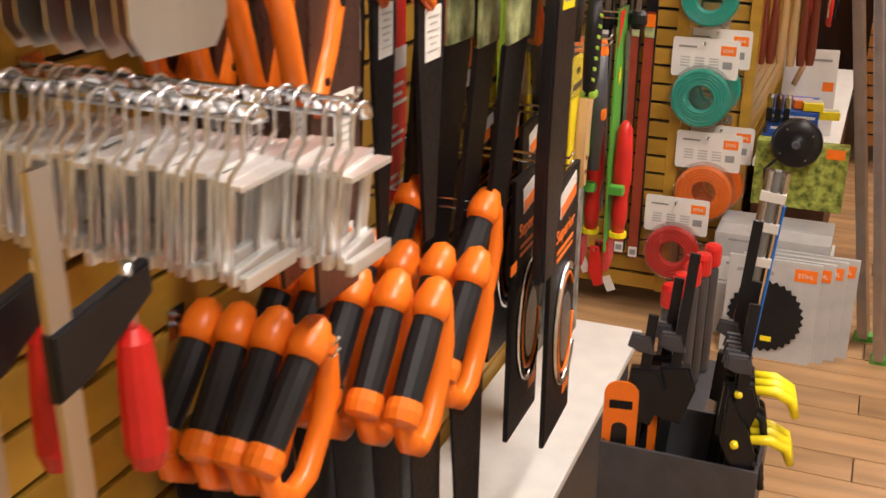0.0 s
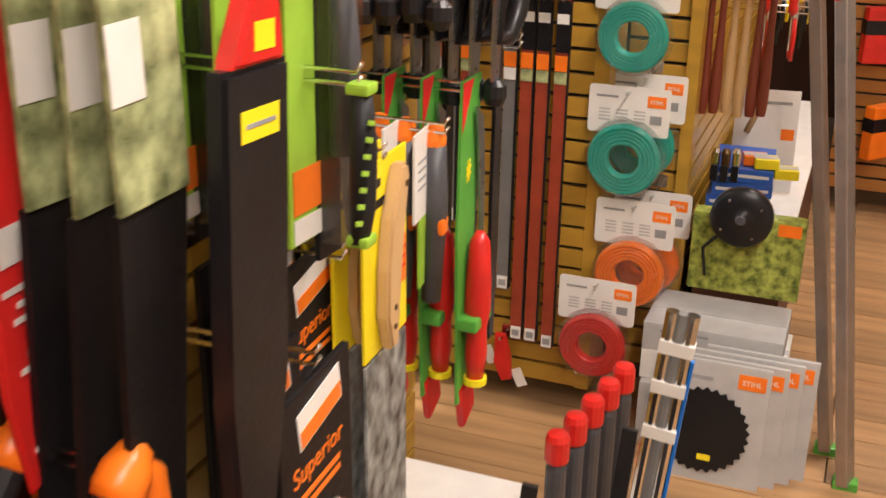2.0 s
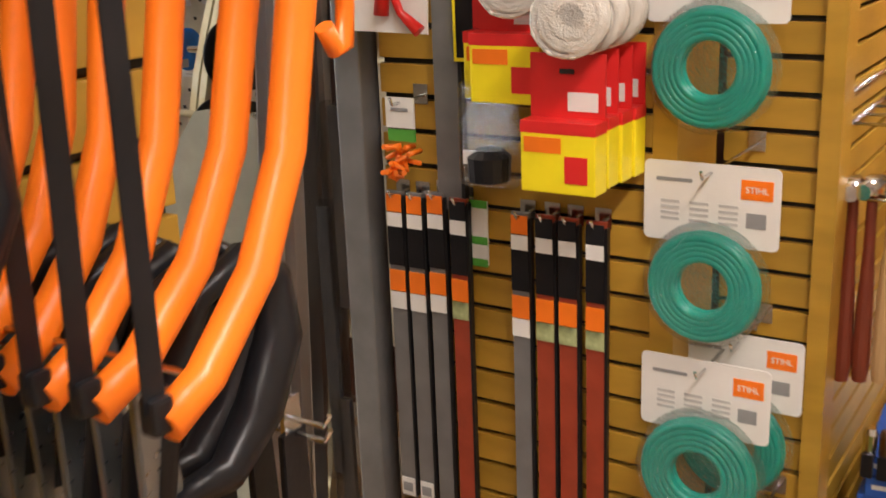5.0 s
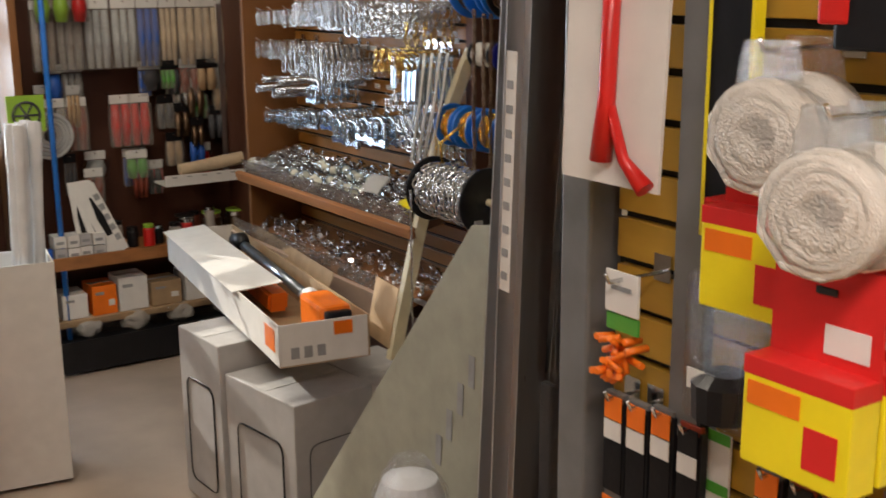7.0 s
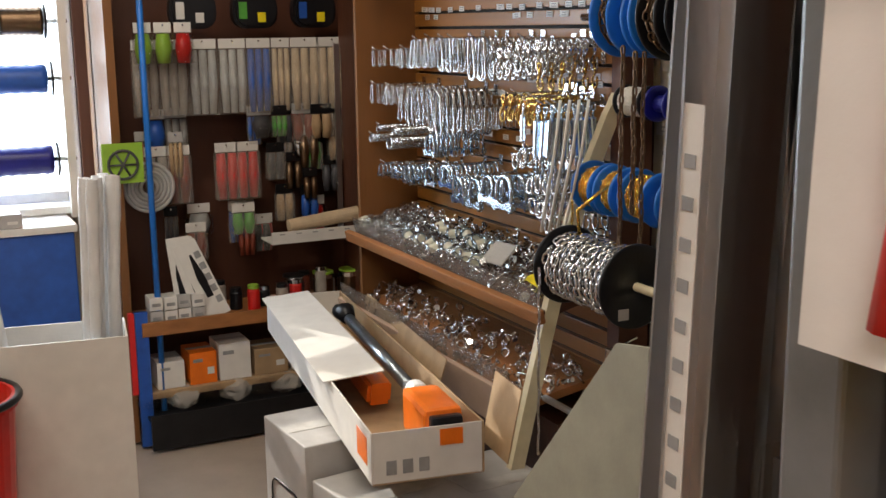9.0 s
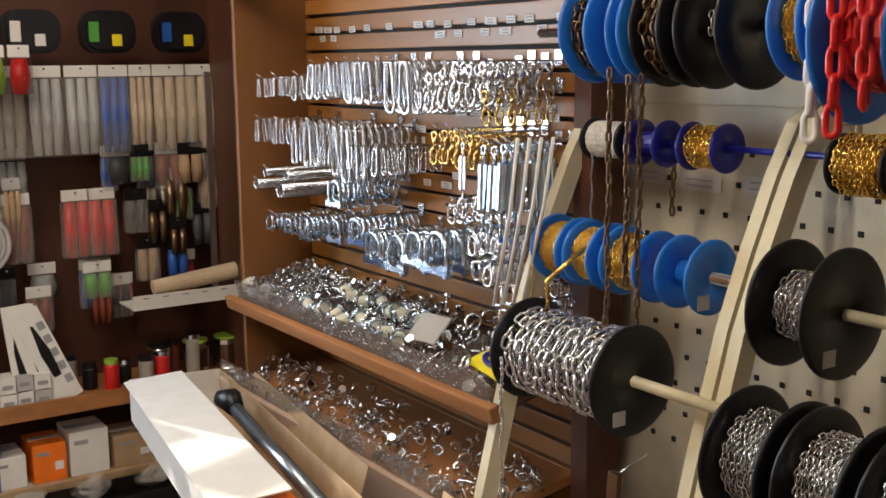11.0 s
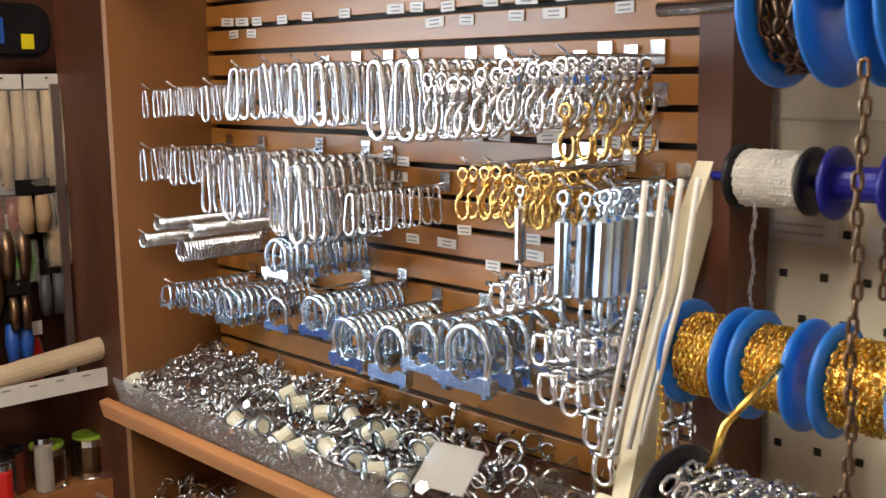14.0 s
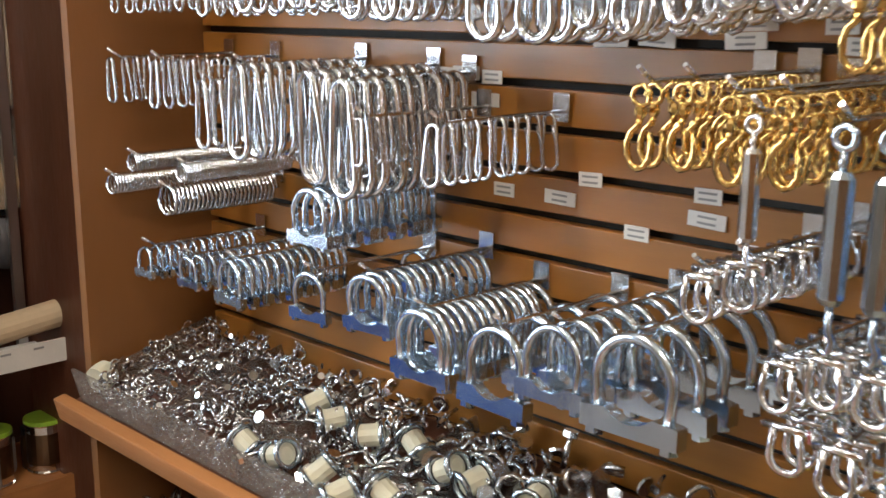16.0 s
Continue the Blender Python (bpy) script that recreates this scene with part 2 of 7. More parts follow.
# ---- structure ----
def wall(name, x0, x1, y0, y1, z0, z1, material, label):
    return solid(name, BOX(x1 - x0, y1 - y0, z1 - z0), material, pose((x0 + x1) / 2, (y0 + y1) / 2, (z0 + z1) / 2), label, "wall", kind="structure")


solid("floor", BOX(8.4, 9.4, 0.1), LINO, pose(-1.6, 2.5, -0.062), "worn beige lino floor of the shop", "floor", kind="structure")
solid("ceiling", BOX(8.4, 9.4, 0.1), PLASTER, pose(-1.6, 2.5, 2.75), "plain cream plaster shop ceiling", "ceiling", kind="structure")
wall("wall_south", -5.4, 2.2, -1.7, -1.6, -0.01, 2.7, PLASTER, "plain cream plastered shop wall")
wall("wall_east", 2.2, 2.3, -1.7, 6.7, -0.01, 2.7, PLASTER, "plain cream plastered shop wall")
wall("wall_north", -5.4, 2.2, 6.6, 6.7, -0.01, 2.7, DARK_WOOD, "dark timber clad shop wall")
wall("wall_chain", -4.95, -1.15, 4.335, 4.435, -0.01, 2.7, DARK_WOOD, "dark timber wall behind the chain displays")
# west wall with its window
W0, W1, WZ0, WZ1 = 1.75, 3.30, 0.82, 2.05
wall("wall_west", -5.12, -5.0, -1.6, W0, -0.01, 2.7, PLASTER, "plastered wall beside the bright shop window")
wall("wall_west_b", -5.12, -5.0, W1, 6.6, -0.01, 2.7, DARK_WOOD, "dark timber wall behind crowded shelves")
wall("wall_west_low", -5.12, -5.0, W0, W1, -0.01, WZ0, PLASTER, "low wall under the bright shop window")
wall("wall_west_top", -5.12, -5.0, W0, W1, WZ1, 2.7, PLASTER, "wall strip above the bright shop window")
win = thing("window_1", pose(-5.06, (W0 + W1) / 2, 0), "white framed shop window full of bright daylight", "window", kind="structure")
for yy in (-(W1 - W0) / 2 + 0.03, 0, (W1 - W0) / 2 - 0.03):
    part("window_frame", BOX(0.07, 0.055, WZ1 - WZ0, 0, yy, (WZ0 + WZ1) / 2, bevel=0.006), WHITE_SHELF, win)
for zz in (WZ0 + 0.03, WZ1 - 0.03):
    part("window_frame", BOX(0.065, W1 - W0 - 0.12, 0.055, 0, 0, zz), WHITE_SHELF, win)
part("window_sill", BOX(0.16, W1 - W0, 0.03, 0.10, 0, WZ0 + 0.005, bevel=0.006), WHITE_SHELF, win)
# Emissive sheet added outside: its glow stands in for blown-out daylight.
BRIGHT = mat("sunlit_pale_street_facade", (0.8, 0.79, 0.75), 0.8)
BRIGHT.node_tree.nodes["Principled BSDF"].inputs["Emission Color"].default_value = (0.85, 0.93, 1.0, 1)
BRIGHT.node_tree.nodes["Principled BSDF"].inputs["Emission Strength"].default_value = 5.0
solid("backdrop", BOX(0.1, 160, 26), BRIGHT, pose(-60, 2.5, -1.0), "pale glowing sheet added outside for the white daylight", "backdrop", kind="structure")

boards = thing("floorboards", pose(0, 0, 0), "worn honey-coloured pine floorboards in the aisle", "floor", kind="structure")
plank = mesh_of("floorboard", box(B(), 1.6, 0.108, 0.02, bevel=0.002), FLOOR_WOOD)
for i in range(44):
    for k in range(2):
        piece("floorboard", plank, boards, pose(-0.35 + 1.603 * k - 0.37 * (i % 3), 0.35 + 0.1115 * i, 0.0))


def slat_wall(name, m, length, z0, z1, pitch, board, label, backing=True):
    """Grooved display board: its face is the plane y = 0 looking to -y, from x = 0 to length."""
    t = thing(name, m, label, "slat wall", kind="structure")
    part("backing", BOX(length, 0.02, z1 - z0, length / 2, 0.024, (z0 + z1) / 2), BLACK_GAP, t)
    n = int((z1 - z0) / pitch)
    bm = B()
    box(bm, length, 0.014, pitch - 0.009, 0, 0.007, 0, bevel=0.0015)
    me = mesh_of("slat", bm, board)
    for i in range(n):
        piece("slat", me, t, pose(length / 2, 0, z0 + pitch * (i + 0.5)))
    return t


SX = -0.66
slat_wall("slat_wall_saws", pose(SX, -0.9, 0, 0, 0, 90), 3.31, 0.19, 2.24, 0.062, YELLOW_MDF, "yellow varnished slat wall hung with saws")
wall("wall_partition", SX - 0.09, SX - 0.036, -0.9, 2.41, 0, 2.25, BROWN_BOARD, "brown board partition behind the saw display")
base = thing("base_shelf", pose(SX + 0.13, 0.675, 0), "long white base shelf under the saws", "shelf")
part("shelf_board", BOX(0.24, 3.3, 0.02, -0.004, 0, 0.335, bevel=0.003), WHITE_SHELF, base)
part("plinth", BOX(0.20, 3.2, 0.325, 0, 0, 0.1625), TOOL_GREY, base)
slat_wall("slat_wall_blades", pose(-0.985, 3.17, 0), 0.445, 0.08, 2.2, 0.0535, YELLOW_MDF, "yellow varnished slat wall hung with saw blades")
solid("upright", BOX(0.05, 0.05, 2.2, bevel=0.004), GREY_STEEL, pose(-1.03, 3.17, 1.1), "tall grey steel upright beside the blade display", "upright", kind="structure")
solid("trim_edge", BOX(0.035, 0.16, 2.12), YELLOW_MDF, pose(-0.522, 3.25, 1.14), "notched yellow end of a slat wall", "trim", kind="structure")
slat_wall("slat_wall_lines", pose(-0.503, 3.36, 0), 0.14, 0.08, 2.2, 0.0535, YELLOW_MDF, "yellow varnished slat wall behind trimmer line")
solid("trim_edge", BOX(0.03, 0.06, 2.12), YELLOW_MDF, pose(-0.347, 3.375, 1.14), "yellow end board of a slat wall", "trim", kind="structure")
slat_wall("slat_wall_tools", pose(-0.36, 3.41, 0, 0, 0, 90), 2.2, 0.08, 2.2, 0.0535, YELLOW_MDF, "yellow varnished slat wall hung with hammers")
wall("wall_gondola", -1.05, -0.41, 3.42, 5.7, 0, 2.2, DARK_WOOD, "dark timber core of the display unit")

CX0, CX1, CY = -3.88, -2.73, 4.20
slat_wall("slat_wall_hardware", pose(CX0, CY, 0), CX1 - CX0, 0.55, 1.71, 0.0465, ORANGE_MDF, "orange-brown slat wall full of shiny hardware")
wall("wall_side_panel", CX0 - 0.02, CX0 - 0.002, 3.995, 4.245, 0.0, 2.2, BROWN_BOARD, "plain brown laminate side panel of the hardware bay")
wall("wall_side_post", CX1 + 0.003, CX1 + 0.05, 4.17, 4.255, 0.0, 2.2, DARK_WOOD, "dark post beside the hardware slat wall")
wall("wall_corner", -4.62, CX0 - 0.024, 4.22, 4.256, 0, 2.4, DARK_WOOD, "dark timber corner of the shop")


# ---- chain bay ----
def set_back(since):
    """Moves and enlarges the whole chain rack as one piece, away from the aisle."""
    m = Matrix.Translation((-1.65, 2.95, 1.43)) @ Matrix.Scale(1.06, 4) @ Matrix.Translation((1.65, -2.95, -1.43))
    for ob in [o for o in bpy.data.objects if o.parent is None and o.name not in since]:
        ob.matrix_basis = m @ ob.matrix_basis


before_rack = {o.name for o in bpy.data.objects}


def pegboard():
    t = thing("pegboard", pose(-2.66, 4.215, 0), "cream perforated steel pegboard behind chain reels", "pegboard", kind="structure")
    part("panel", BOX(1.5, 0.02, 1.2, 0.75, 0.01, 0.90), PEG, t)
    part("panel", BOX(1.5, 0.024, 0.10, 0.75, 0.008, 1.425, bevel=0.004), PEG, t)
    part("panel", BOX(1.5, 0.02, 0.5, 0.75, 0.012, 1.74), PEG, t)
    me = mesh_of("hole", BOX(0.009, 0.004, 0.009), BLACK_GAP)
    for i in range(26):
        for k in range(11):
            piece("hole", me, t, pose(0.04 + i * 0.052 + (0.026 if k % 2 else 0), -0.0005, 0.78 + k * 0.052))
    return t


pegboard()


def display_arm(x):
    t = thing("chain_rack_frame", pose(x, 0, 0), "curved cream enamelled steel rack upright", "rack", "curved uprights of the chain rack")
    pts = [(4.205, 1.372), (4.17, 1.374), (4.13, 1.35), (4.09, 1.28), (4.04, 1.17), (4.0, 1.07), (3.95, 0.90), (3.88, 0.63), (3.83, 0.42), (3.78, 0.2), (3.74, 0.0)]
    bm = B()
    rows = []
    for i, (y, z) in enumerate(pts):
        a, b = pts[max(0, i - 1)], pts[min(len(pts) - 1, i + 1)]
        d = Vector((0, b[0] - a[0], b[1] - a[1])).normalized()
        nrm = Vector((0, -d.z, d.y)) * 0.017
        c = Vector((0, y, z))
        s = Vector((0.011, 0, 0))
        rows.append([bm.verts.new(c + e) for e in (nrm + s, nrm - s, -nrm - s, -nrm + s)])
    for a, b in zip(rows, rows[1:]):
        for k in range(4):
            bm.faces.new((a[k], a[(k + 1) % 4], b[(k + 1) % 4], b[k])).smooth = False
    bm.faces.new(rows[0]), bm.faces.new(rows[-1][::-1])
    part("arm", bm, CREAM, t)
    part("cap", BOX(0.03, 0.012, 0.07, 0, 4.208, 1.365), CREAM, t)
    return t


ARMS = (-2.655, -2.205, -2.175, -1.70, -1.67)
for ax in ARMS:
    display_arm(ax)


def link_mesh(bm, length, width, r, m, seg=5, n=4):
    pts = [Vector((x, 0, z)) for x, z in arc(0, length / 2 - width / 2, width / 2 - r, 0, 180, n) + arc(0, width / 2 - length / 2, width / 2 - r, 180, 360, n)]
    tube(bm, [m @ p for p in pts], r, seg, closed=True)


def wound_chain(core, width, layers, link, wire, material, parent, label, rnd):
    """Chain wound round an axle along x."""
    bm = B()
    pitch = link * 0.72
    for lay in range(layers):
        rad = core + lay * link * 0.42
        turns = max(1, int(width / (link * 0.62)))
        for tn in range(turns):
            n = max(5, int(math.tau * rad / pitch))
            for k in range(n):
                a = math.tau * (k + rnd.random() * 0.3) / n
                x = -width / 2 + (tn + 0.5 + k / n * 0.8 - 0.4 + rnd.uniform(-0.12, 0.12)) * width / turns
                m = Matrix.Translation((x, 0, 0)) @ Matrix.Rotation(a, 4, "X") @ Matrix.Translation((0, rad + rnd.uniform(-0.1, 0.1) * link, 0)) @ Matrix.Rotation(rnd.uniform(-0.35, 0.35), 4, "Y") @ Matrix.Rotation((radians(45) if k % 2 else radians(-45)) + rnd.uniform(-0.3, 0.3), 4, "Z")
                link_mesh(bm, link, link * 0.62, wire, m, 4, 3)
    lathe(bm, [(core * 0.98, -width / 2), (core * 0.98, width / 2)], 16, pose(0, 0, 0, 0, 90, 0))
    return part("wound_chain", bm, material, parent, label)


def reel(x, y, z, r, width, flange, chain, core, link, wire, label, group, seed, layers=2, gap=0.008, tag=False):
    rnd = random.Random(seed)
    t = thing("chain_reel", pose(x, y, z), label, "chain reel", group)
    for s in (-1, 1):
        bm = B()
        h = gap / 2
        lathe(bm, [(0.008, -h), (r - 0.004, -h), (r, -h * 0.5), (r, h * 0.5), (r - 0.004, h), (0.008, h), (0.008, -h)], 40, Matrix.Translation((s * width / 2, 0, 0)) @ pose(0, 0, 0, 0, 90, 0))
        part("flange", bm, flange, t)
    part("hub", lathe(B(), [(0.018, -width / 2), (0.018, width / 2)], 16, pose(0, 0, 0, 0, 90, 0)), flange, t)
    if tag:
        part("sticker", BOX(0.0012, 0.024, 0.022, width / 2 + gap / 2 + 0.0006, -r * 0.35, -r * 0.62), GREY_CARD, t, "small pale printed sticker")
    if chain:
        wound_chain(core, width - gap - 0.006, layers, link, wire, chain, t, "", rnd)
    return t


def rod(x0, x1, y, z, r, material, label="bare steel axle rod holding chain reels"):
    solid("axle_rod", tube(B(), [(x0, 0, 0), (x1, 0, 0)], r, 12), material, pose(0, y, z), label, "rod", "rods of the chain rack")


G1, G2 = "small chain reels", "large chain reels"
# top row, blue and black reels
rod(-2.66, -1.2, 4.02, 1.497, 0.008, ZINC)
reel(-2.485, 4.02, 1.497, 0.082, 0.058, BLUE_PLASTIC, BURNT, 0.055, 0.022, 0.0022, "blue reel of dark burnished chain on a rod", G1, 1)
reel(-2.395, 4.02, 1.497, 0.082, 0.024, BLUE_PLASTIC, None, 0, 0, 0, "narrow empty bright blue reel", G1, 2)
reel(-2.325, 4.02, 1.497, 0.086, 0.055, BLACK_PLASTIC, BURNT, 0.062, 0.026, 0.0026, "black reel of dark bronze chain", G1, 3)
reel(-2.225, 4.02, 1.497, 0.088, 0.075, BLACK_PLASTIC, ZINC, 0.028, 0.016, 0.0018, "black reel nearly empty of silver chain", G1, 4, 1)
reel(-2.09, 4.02, 1.497, 0.075, 0.045, BLUE_PLASTIC, GOLD, 0.05, 0.012, 0.0014, "blue reel of fine gilded chain", G1, 5)
reel(-1.96, 4.00, 1.475, 0.105, 0.10, BLUE_PLASTIC, RED, 0.06, 0.04, 0.004, "large blue reel of red plastic chain", G1, 6, 1)
# second row, small
rod(-2.65, -1.2, 4.10, 1.318, 0.005, NAVY_PLASTIC, "thin dark axle rod holding small reels")
reel(-2.565, 4.10, 1.318, 0.036, 0.085, BLACK_PLASTIC, WHITE_CORD, 0.027, 0.006, 0.0012, "small black reel of pale silver ball chain", G1, 7)
reel(-2.465, 4.10, 1.318, 0.038, 0.062, NAVY_PLASTIC, None, 0, 0, 0, "small empty navy reel", G1, 8)
reel(-2.345, 4.10, 1.318, 0.038, 0.070, NAVY_PLASTIC, GOLD, 0.025, 0.013, 0.0014, "small navy reel of gilded chain", G1, 9)
reel(-2.06, 4.10, 1.31, 0.042, 0.085, BLACK_PLASTIC, GOLD, 0.033, 0.014, 0.0015, "small black reel of gilded chain", G1, 10)
# third row, blue with gold
rod(-2.66, -2.21, 4.02, 1.137, 0.009, ZINC)
for i, (rx, rw, ln) in enumerate(((-2.583, 0.062, 0.010), (-2.503, 0.058, 0.009), (-2.406, 0.075, 0.011))):
    reel(rx, 4.02, 1.137, 0.056, rw, BLUE_PLASTIC, GOLD, 0.038, ln, 0.0013, "bright blue reel of fine gilded chain", G1, 20 + i, 2)
reel(-2.29, 4.02, 1.137, 0.056, 0.06, BLUE_PLASTIC, None, 0, 0, 0, "bright blue reel emptied of chain", G1, 24, tag=True)
rod(-2.17, -1.2, 4.0, 1.13, 0.008, CREAM, "cream axle rod holding black reels")
reel(-2.06, 4.0, 1.13, 0.086, 0.085, BLACK_PLASTIC, ZINC, 0.036, 0.016, 0.0018, "black reel of bright silver chain", G2, 30, 2, tag=True)
# big galvanised reel
rod(-2.655, -2.14, 3.92, 0.985, 0.009, CREAM, "cream axle rod of the large reel")
reel(-2.435, 3.92, 0.985, 0.084, 0.24, BLACK_PLASTIC, ZINC, 0.052, 0.030, 0.0036, "large black reel of heavy galvanised chain", G2, 31, 2, tag=True)
# lower rows
rod(-2.17, -1.2, 3.93, 0.935, 0.008, CREAM, "cream axle rod holding black reels")
for i, rx in enumerate((-2.06, -1.945, -1.83)):
    reel(rx, 3.93, 0.935, 0.092, 0.088, BLACK_PLASTIC, ZINC, 0.055, 0.014, 0.0016, "black reel of fine silver chain", G2, 40 + i, 2)
reel(-2.10, 3.86, 0.70, 0.085, 0.09, BLUE_PLASTIC, GOLD, 0.04, 0.014, 0.0016, "bright blue reel low on the rack", G1, 50, 1)
solid("rail", tube(B(), [(-2.66, 0, 0), (-1.7, 0, 0)], 0.008, 8), ALU, pose(0, 3.93, 0.655), "thin steel rail between the display arms", "rail")


def hanging_chain(x, y, z0, z1, link, wire, material, label):
    t = thing("hanging_chain", pose(x, y, z0), label, "chain", "loose chain ends")
    bm = B()
    link_mesh(bm, link, link * 0.55, wire, Matrix(), 6, 4)
    me = mesh_of("link", bm, material)
    for k in range(int((z0 - z1) / (link * 0.74))):
        piece("link", me, t, pose(0.002 * math.sin(k * 0.7), 0, -(k + 0.5) * link * 0.74, 0, 0, 90 * (k % 2) + 20))
    return t


for hx, hy, hz0, hz1, hl, hm, hlab in (
        (-2.385, 3.93, 1.44, 1.02, 0.021, BURNT, "dark chain end hanging from a reel"),
        (-2.345, 3.93, 1.43, 1.12, 0.022, BURNT, "dark bronze chain end hanging down"),
        (-2.33, 3.94, 1.43, 1.02, 0.020, BURNT, "dark chain end hanging from a reel"),
        (-2.46, 4.14, 1.33, 1.19, 0.02, BURNT, "dark chain end hanging by the pegboard"),
        (-2.56, 4.05, 1.30, 1.12, 0.008, ZINC, "fine silver chain end hanging down"),
        (-2.61, 3.965, 1.11, 1.02, 0.012, GOLD, "fine gilded chain end hanging down"),
        (-2.49, 3.81, 1.0, 0.60, 0.012, ZINC, "fine silver chain hanging below a reel"),
        (-2.02, 3.92, 1.52, 1.34, 0.045, WHITE_CARD, "white plastic chain hanging from a reel"),
        (-1.97, 3.895, 1.53, 1.36, 0.045, RED, "red plastic chain hanging from a reel"),
        (-1.93, 3.895, 1.53, 1.38, 0.045, RED, "red plastic chain hanging from a reel")):
    hanging_chain(hx, hy, hz0, hz1, hl, hl * 0.11, hm, hlab)
bm = B()
tube(bm, [(-2.545, 3.945, 1.02), (-2.49, 3.90, 1.11), (-2.47, 3.96, 1.16)], 0.004, 6)
solid("rope_end", bm, GOLD, pose(0, 0, 0), "gilded chain end leading up from a reel", "chain")


set_back(before_rack)


# ---- hardware bay ----
def display_hook(x, z, y=CY, length=0.19, double=False):
    bm = B()
    for dx in ((-0.008, 0.008) if double else (0,)):
        tube(bm, [(dx, -0.001, 0), (dx, -length * 0.9, 0.0), (dx, -length, 0.012)], 0.0022, 6)
    box(bm, 0.022, 0.003, 0.03, 0, -0.003, 0.004)
    return solid("display_hook", bm, ZINC, pose(x, y, z), "zinc wire display hook on the slat wall", "hook", "display hooks")


def snap_mesh(h, material):
    bm = B()
    w = h * 0.36
    r = h * 0.042
    pts = arc(0, -w * 0.36, w * 0.36, 20, 160, 6) + [(-w * 0.42, -h * 0.5)] + arc(0, -h + w * 0.5, w * 0.5, 180, 360, 8) + [(w * 0.42, -h * 0.5)]
    tube(bm, [(x, 0, z) for x, z in pts], r, 6, closed=True)
    tube(bm, [(w * 0.12, r * 0.5, -h * 0.2), (w * 0.46, r * 0.5, -h * 0.62)], r * 0.9, 6)
    return mesh_of("snap_hook", bm, material)


def swivel_mesh(h, material):
    bm = B()
    tube(bm, [(x, 0, z) for x, z in arc(0, -h * 0.14, h * 0.12, 0, 360, 10)[:-1]], h * 0.035, 5, closed=True)
    lathe(bm, [(h * 0.05, -h * 0.40), (h * 0.075, -h * 0.36), (h * 0.075, -h * 0.30), (h * 0.05, -h * 0.26)], 8)
    tube(bm, [(0, 0, -h * 0.4)] + [(x, 0, z) for x, z in arc(0, -h * 0.74, h * 0.17, 100, 400, 9, h * 0.25)], h * 0.045, 6)
    tube(bm, [(h * 0.14, 0, -h * 0.55), (h * 0.15, 0, -h * 0.9)], h * 0.035, 5)
    return mesh_of("swivel_snap", bm, material)


def ubolt_mesh(h, material):
    bm = B()
    r = h * 0.40
    pts = [(-r * 0.92, -h)] + arc(0, -h * 0.42, r, 195, -15, 14) + [(r * 0.92, -h)]
    tube(bm, [(x, 0, z) for x, z in pts], h * 0.058, 8)
    plate(bm, [(-h * 0.52, -h * 0.92), (h * 0.52, -h * 0.92), (h * 0.52, -h * 0.72)] + arc(0, -h * 0.44, h * 0.36, -45, -135, 8) + [(-h * 0.52, -h * 0.72)], h * 0.16)
    for s in (-1, 1):
        lathe(bm, [(h * 0.09, -h * 0.98), (h * 0.09, -h * 0.90)], 6, Matrix.Translation((s * r, 0, 0)))
    return mesh_of("u_bolt_clamp", bm, material)


def dring_mesh(h, material):
    bm = B()
    tube(bm, [(x, 0, z) for x, z in arc(0, -h * 0.5, h * 0.46, 0, 360, 18)[:-1]], h * 0.05, 6, closed=True)
    return mesh_of("steel_ring", bm, material)


def shackle_mesh(h, material):
    bm = B()
    pts = [(-h * 0.22, -h * 0.1)] + arc(0, -h * 0.62, h * 0.30, 160, 380, 9) + [(h * 0.22, -h * 0.1)]
    tube(bm, [(x, 0, z) for x, z in pts], h * 0.07, 7)
    tube(bm, [(-h * 0.42, 0, -h * 0.1), (h * 0.42, 0, -h * 0.1)], h * 0.075, 7)
    box(bm, h * 0.06, h * 0.2, h * 0.24, h * 0.45, 0, -h * 0.1)
    return mesh_of("shackle", bm, material)


def turnbuckle_mesh(h, material):
    bm = B()
    tube(bm, [(x, 0, z) for x, z in arc(0, -h * 0.06, h * 0.05, 0, 360, 10)[:-1]], h * 0.018, 6, closed=True)
    tube(bm, [(0, 0, -h * 0.11), (0, 0, -h * 0.22)], h * 0.02, 6)
    lathe(bm, [(h * 0.04, -h * 0.20), (h * 0.06, -h * 0.23), (h * 0.06, -h * 0.74), (h * 0.04, -h * 0.77)], 10)
    tube(bm, [(0, 0, -h * 0.76), (0, 0, -h * 0.88), (h * 0.03, 0, -h * 0.93), (h * 0.01, 0, -h * 0.99), (-h * 0.03, 0, -h * 0.96)], h * 0.02, 6)
    return mesh_of("turnbuckle", bm, material)


def spring_mesh(d, length, material):
    bm = B()
    n = int(length / (d * 0.17))
    pts = [(d / 2 * math.cos(k * math.tau / 8), -k / 8 * d * 0.17, -d / 2 + d / 2 * math.sin(k * math.tau / 8)) for k in range(n * 8)]
    tube(bm, pts, d * 0.075, 4)
    return mesh_of("coil_spring", bm, material)


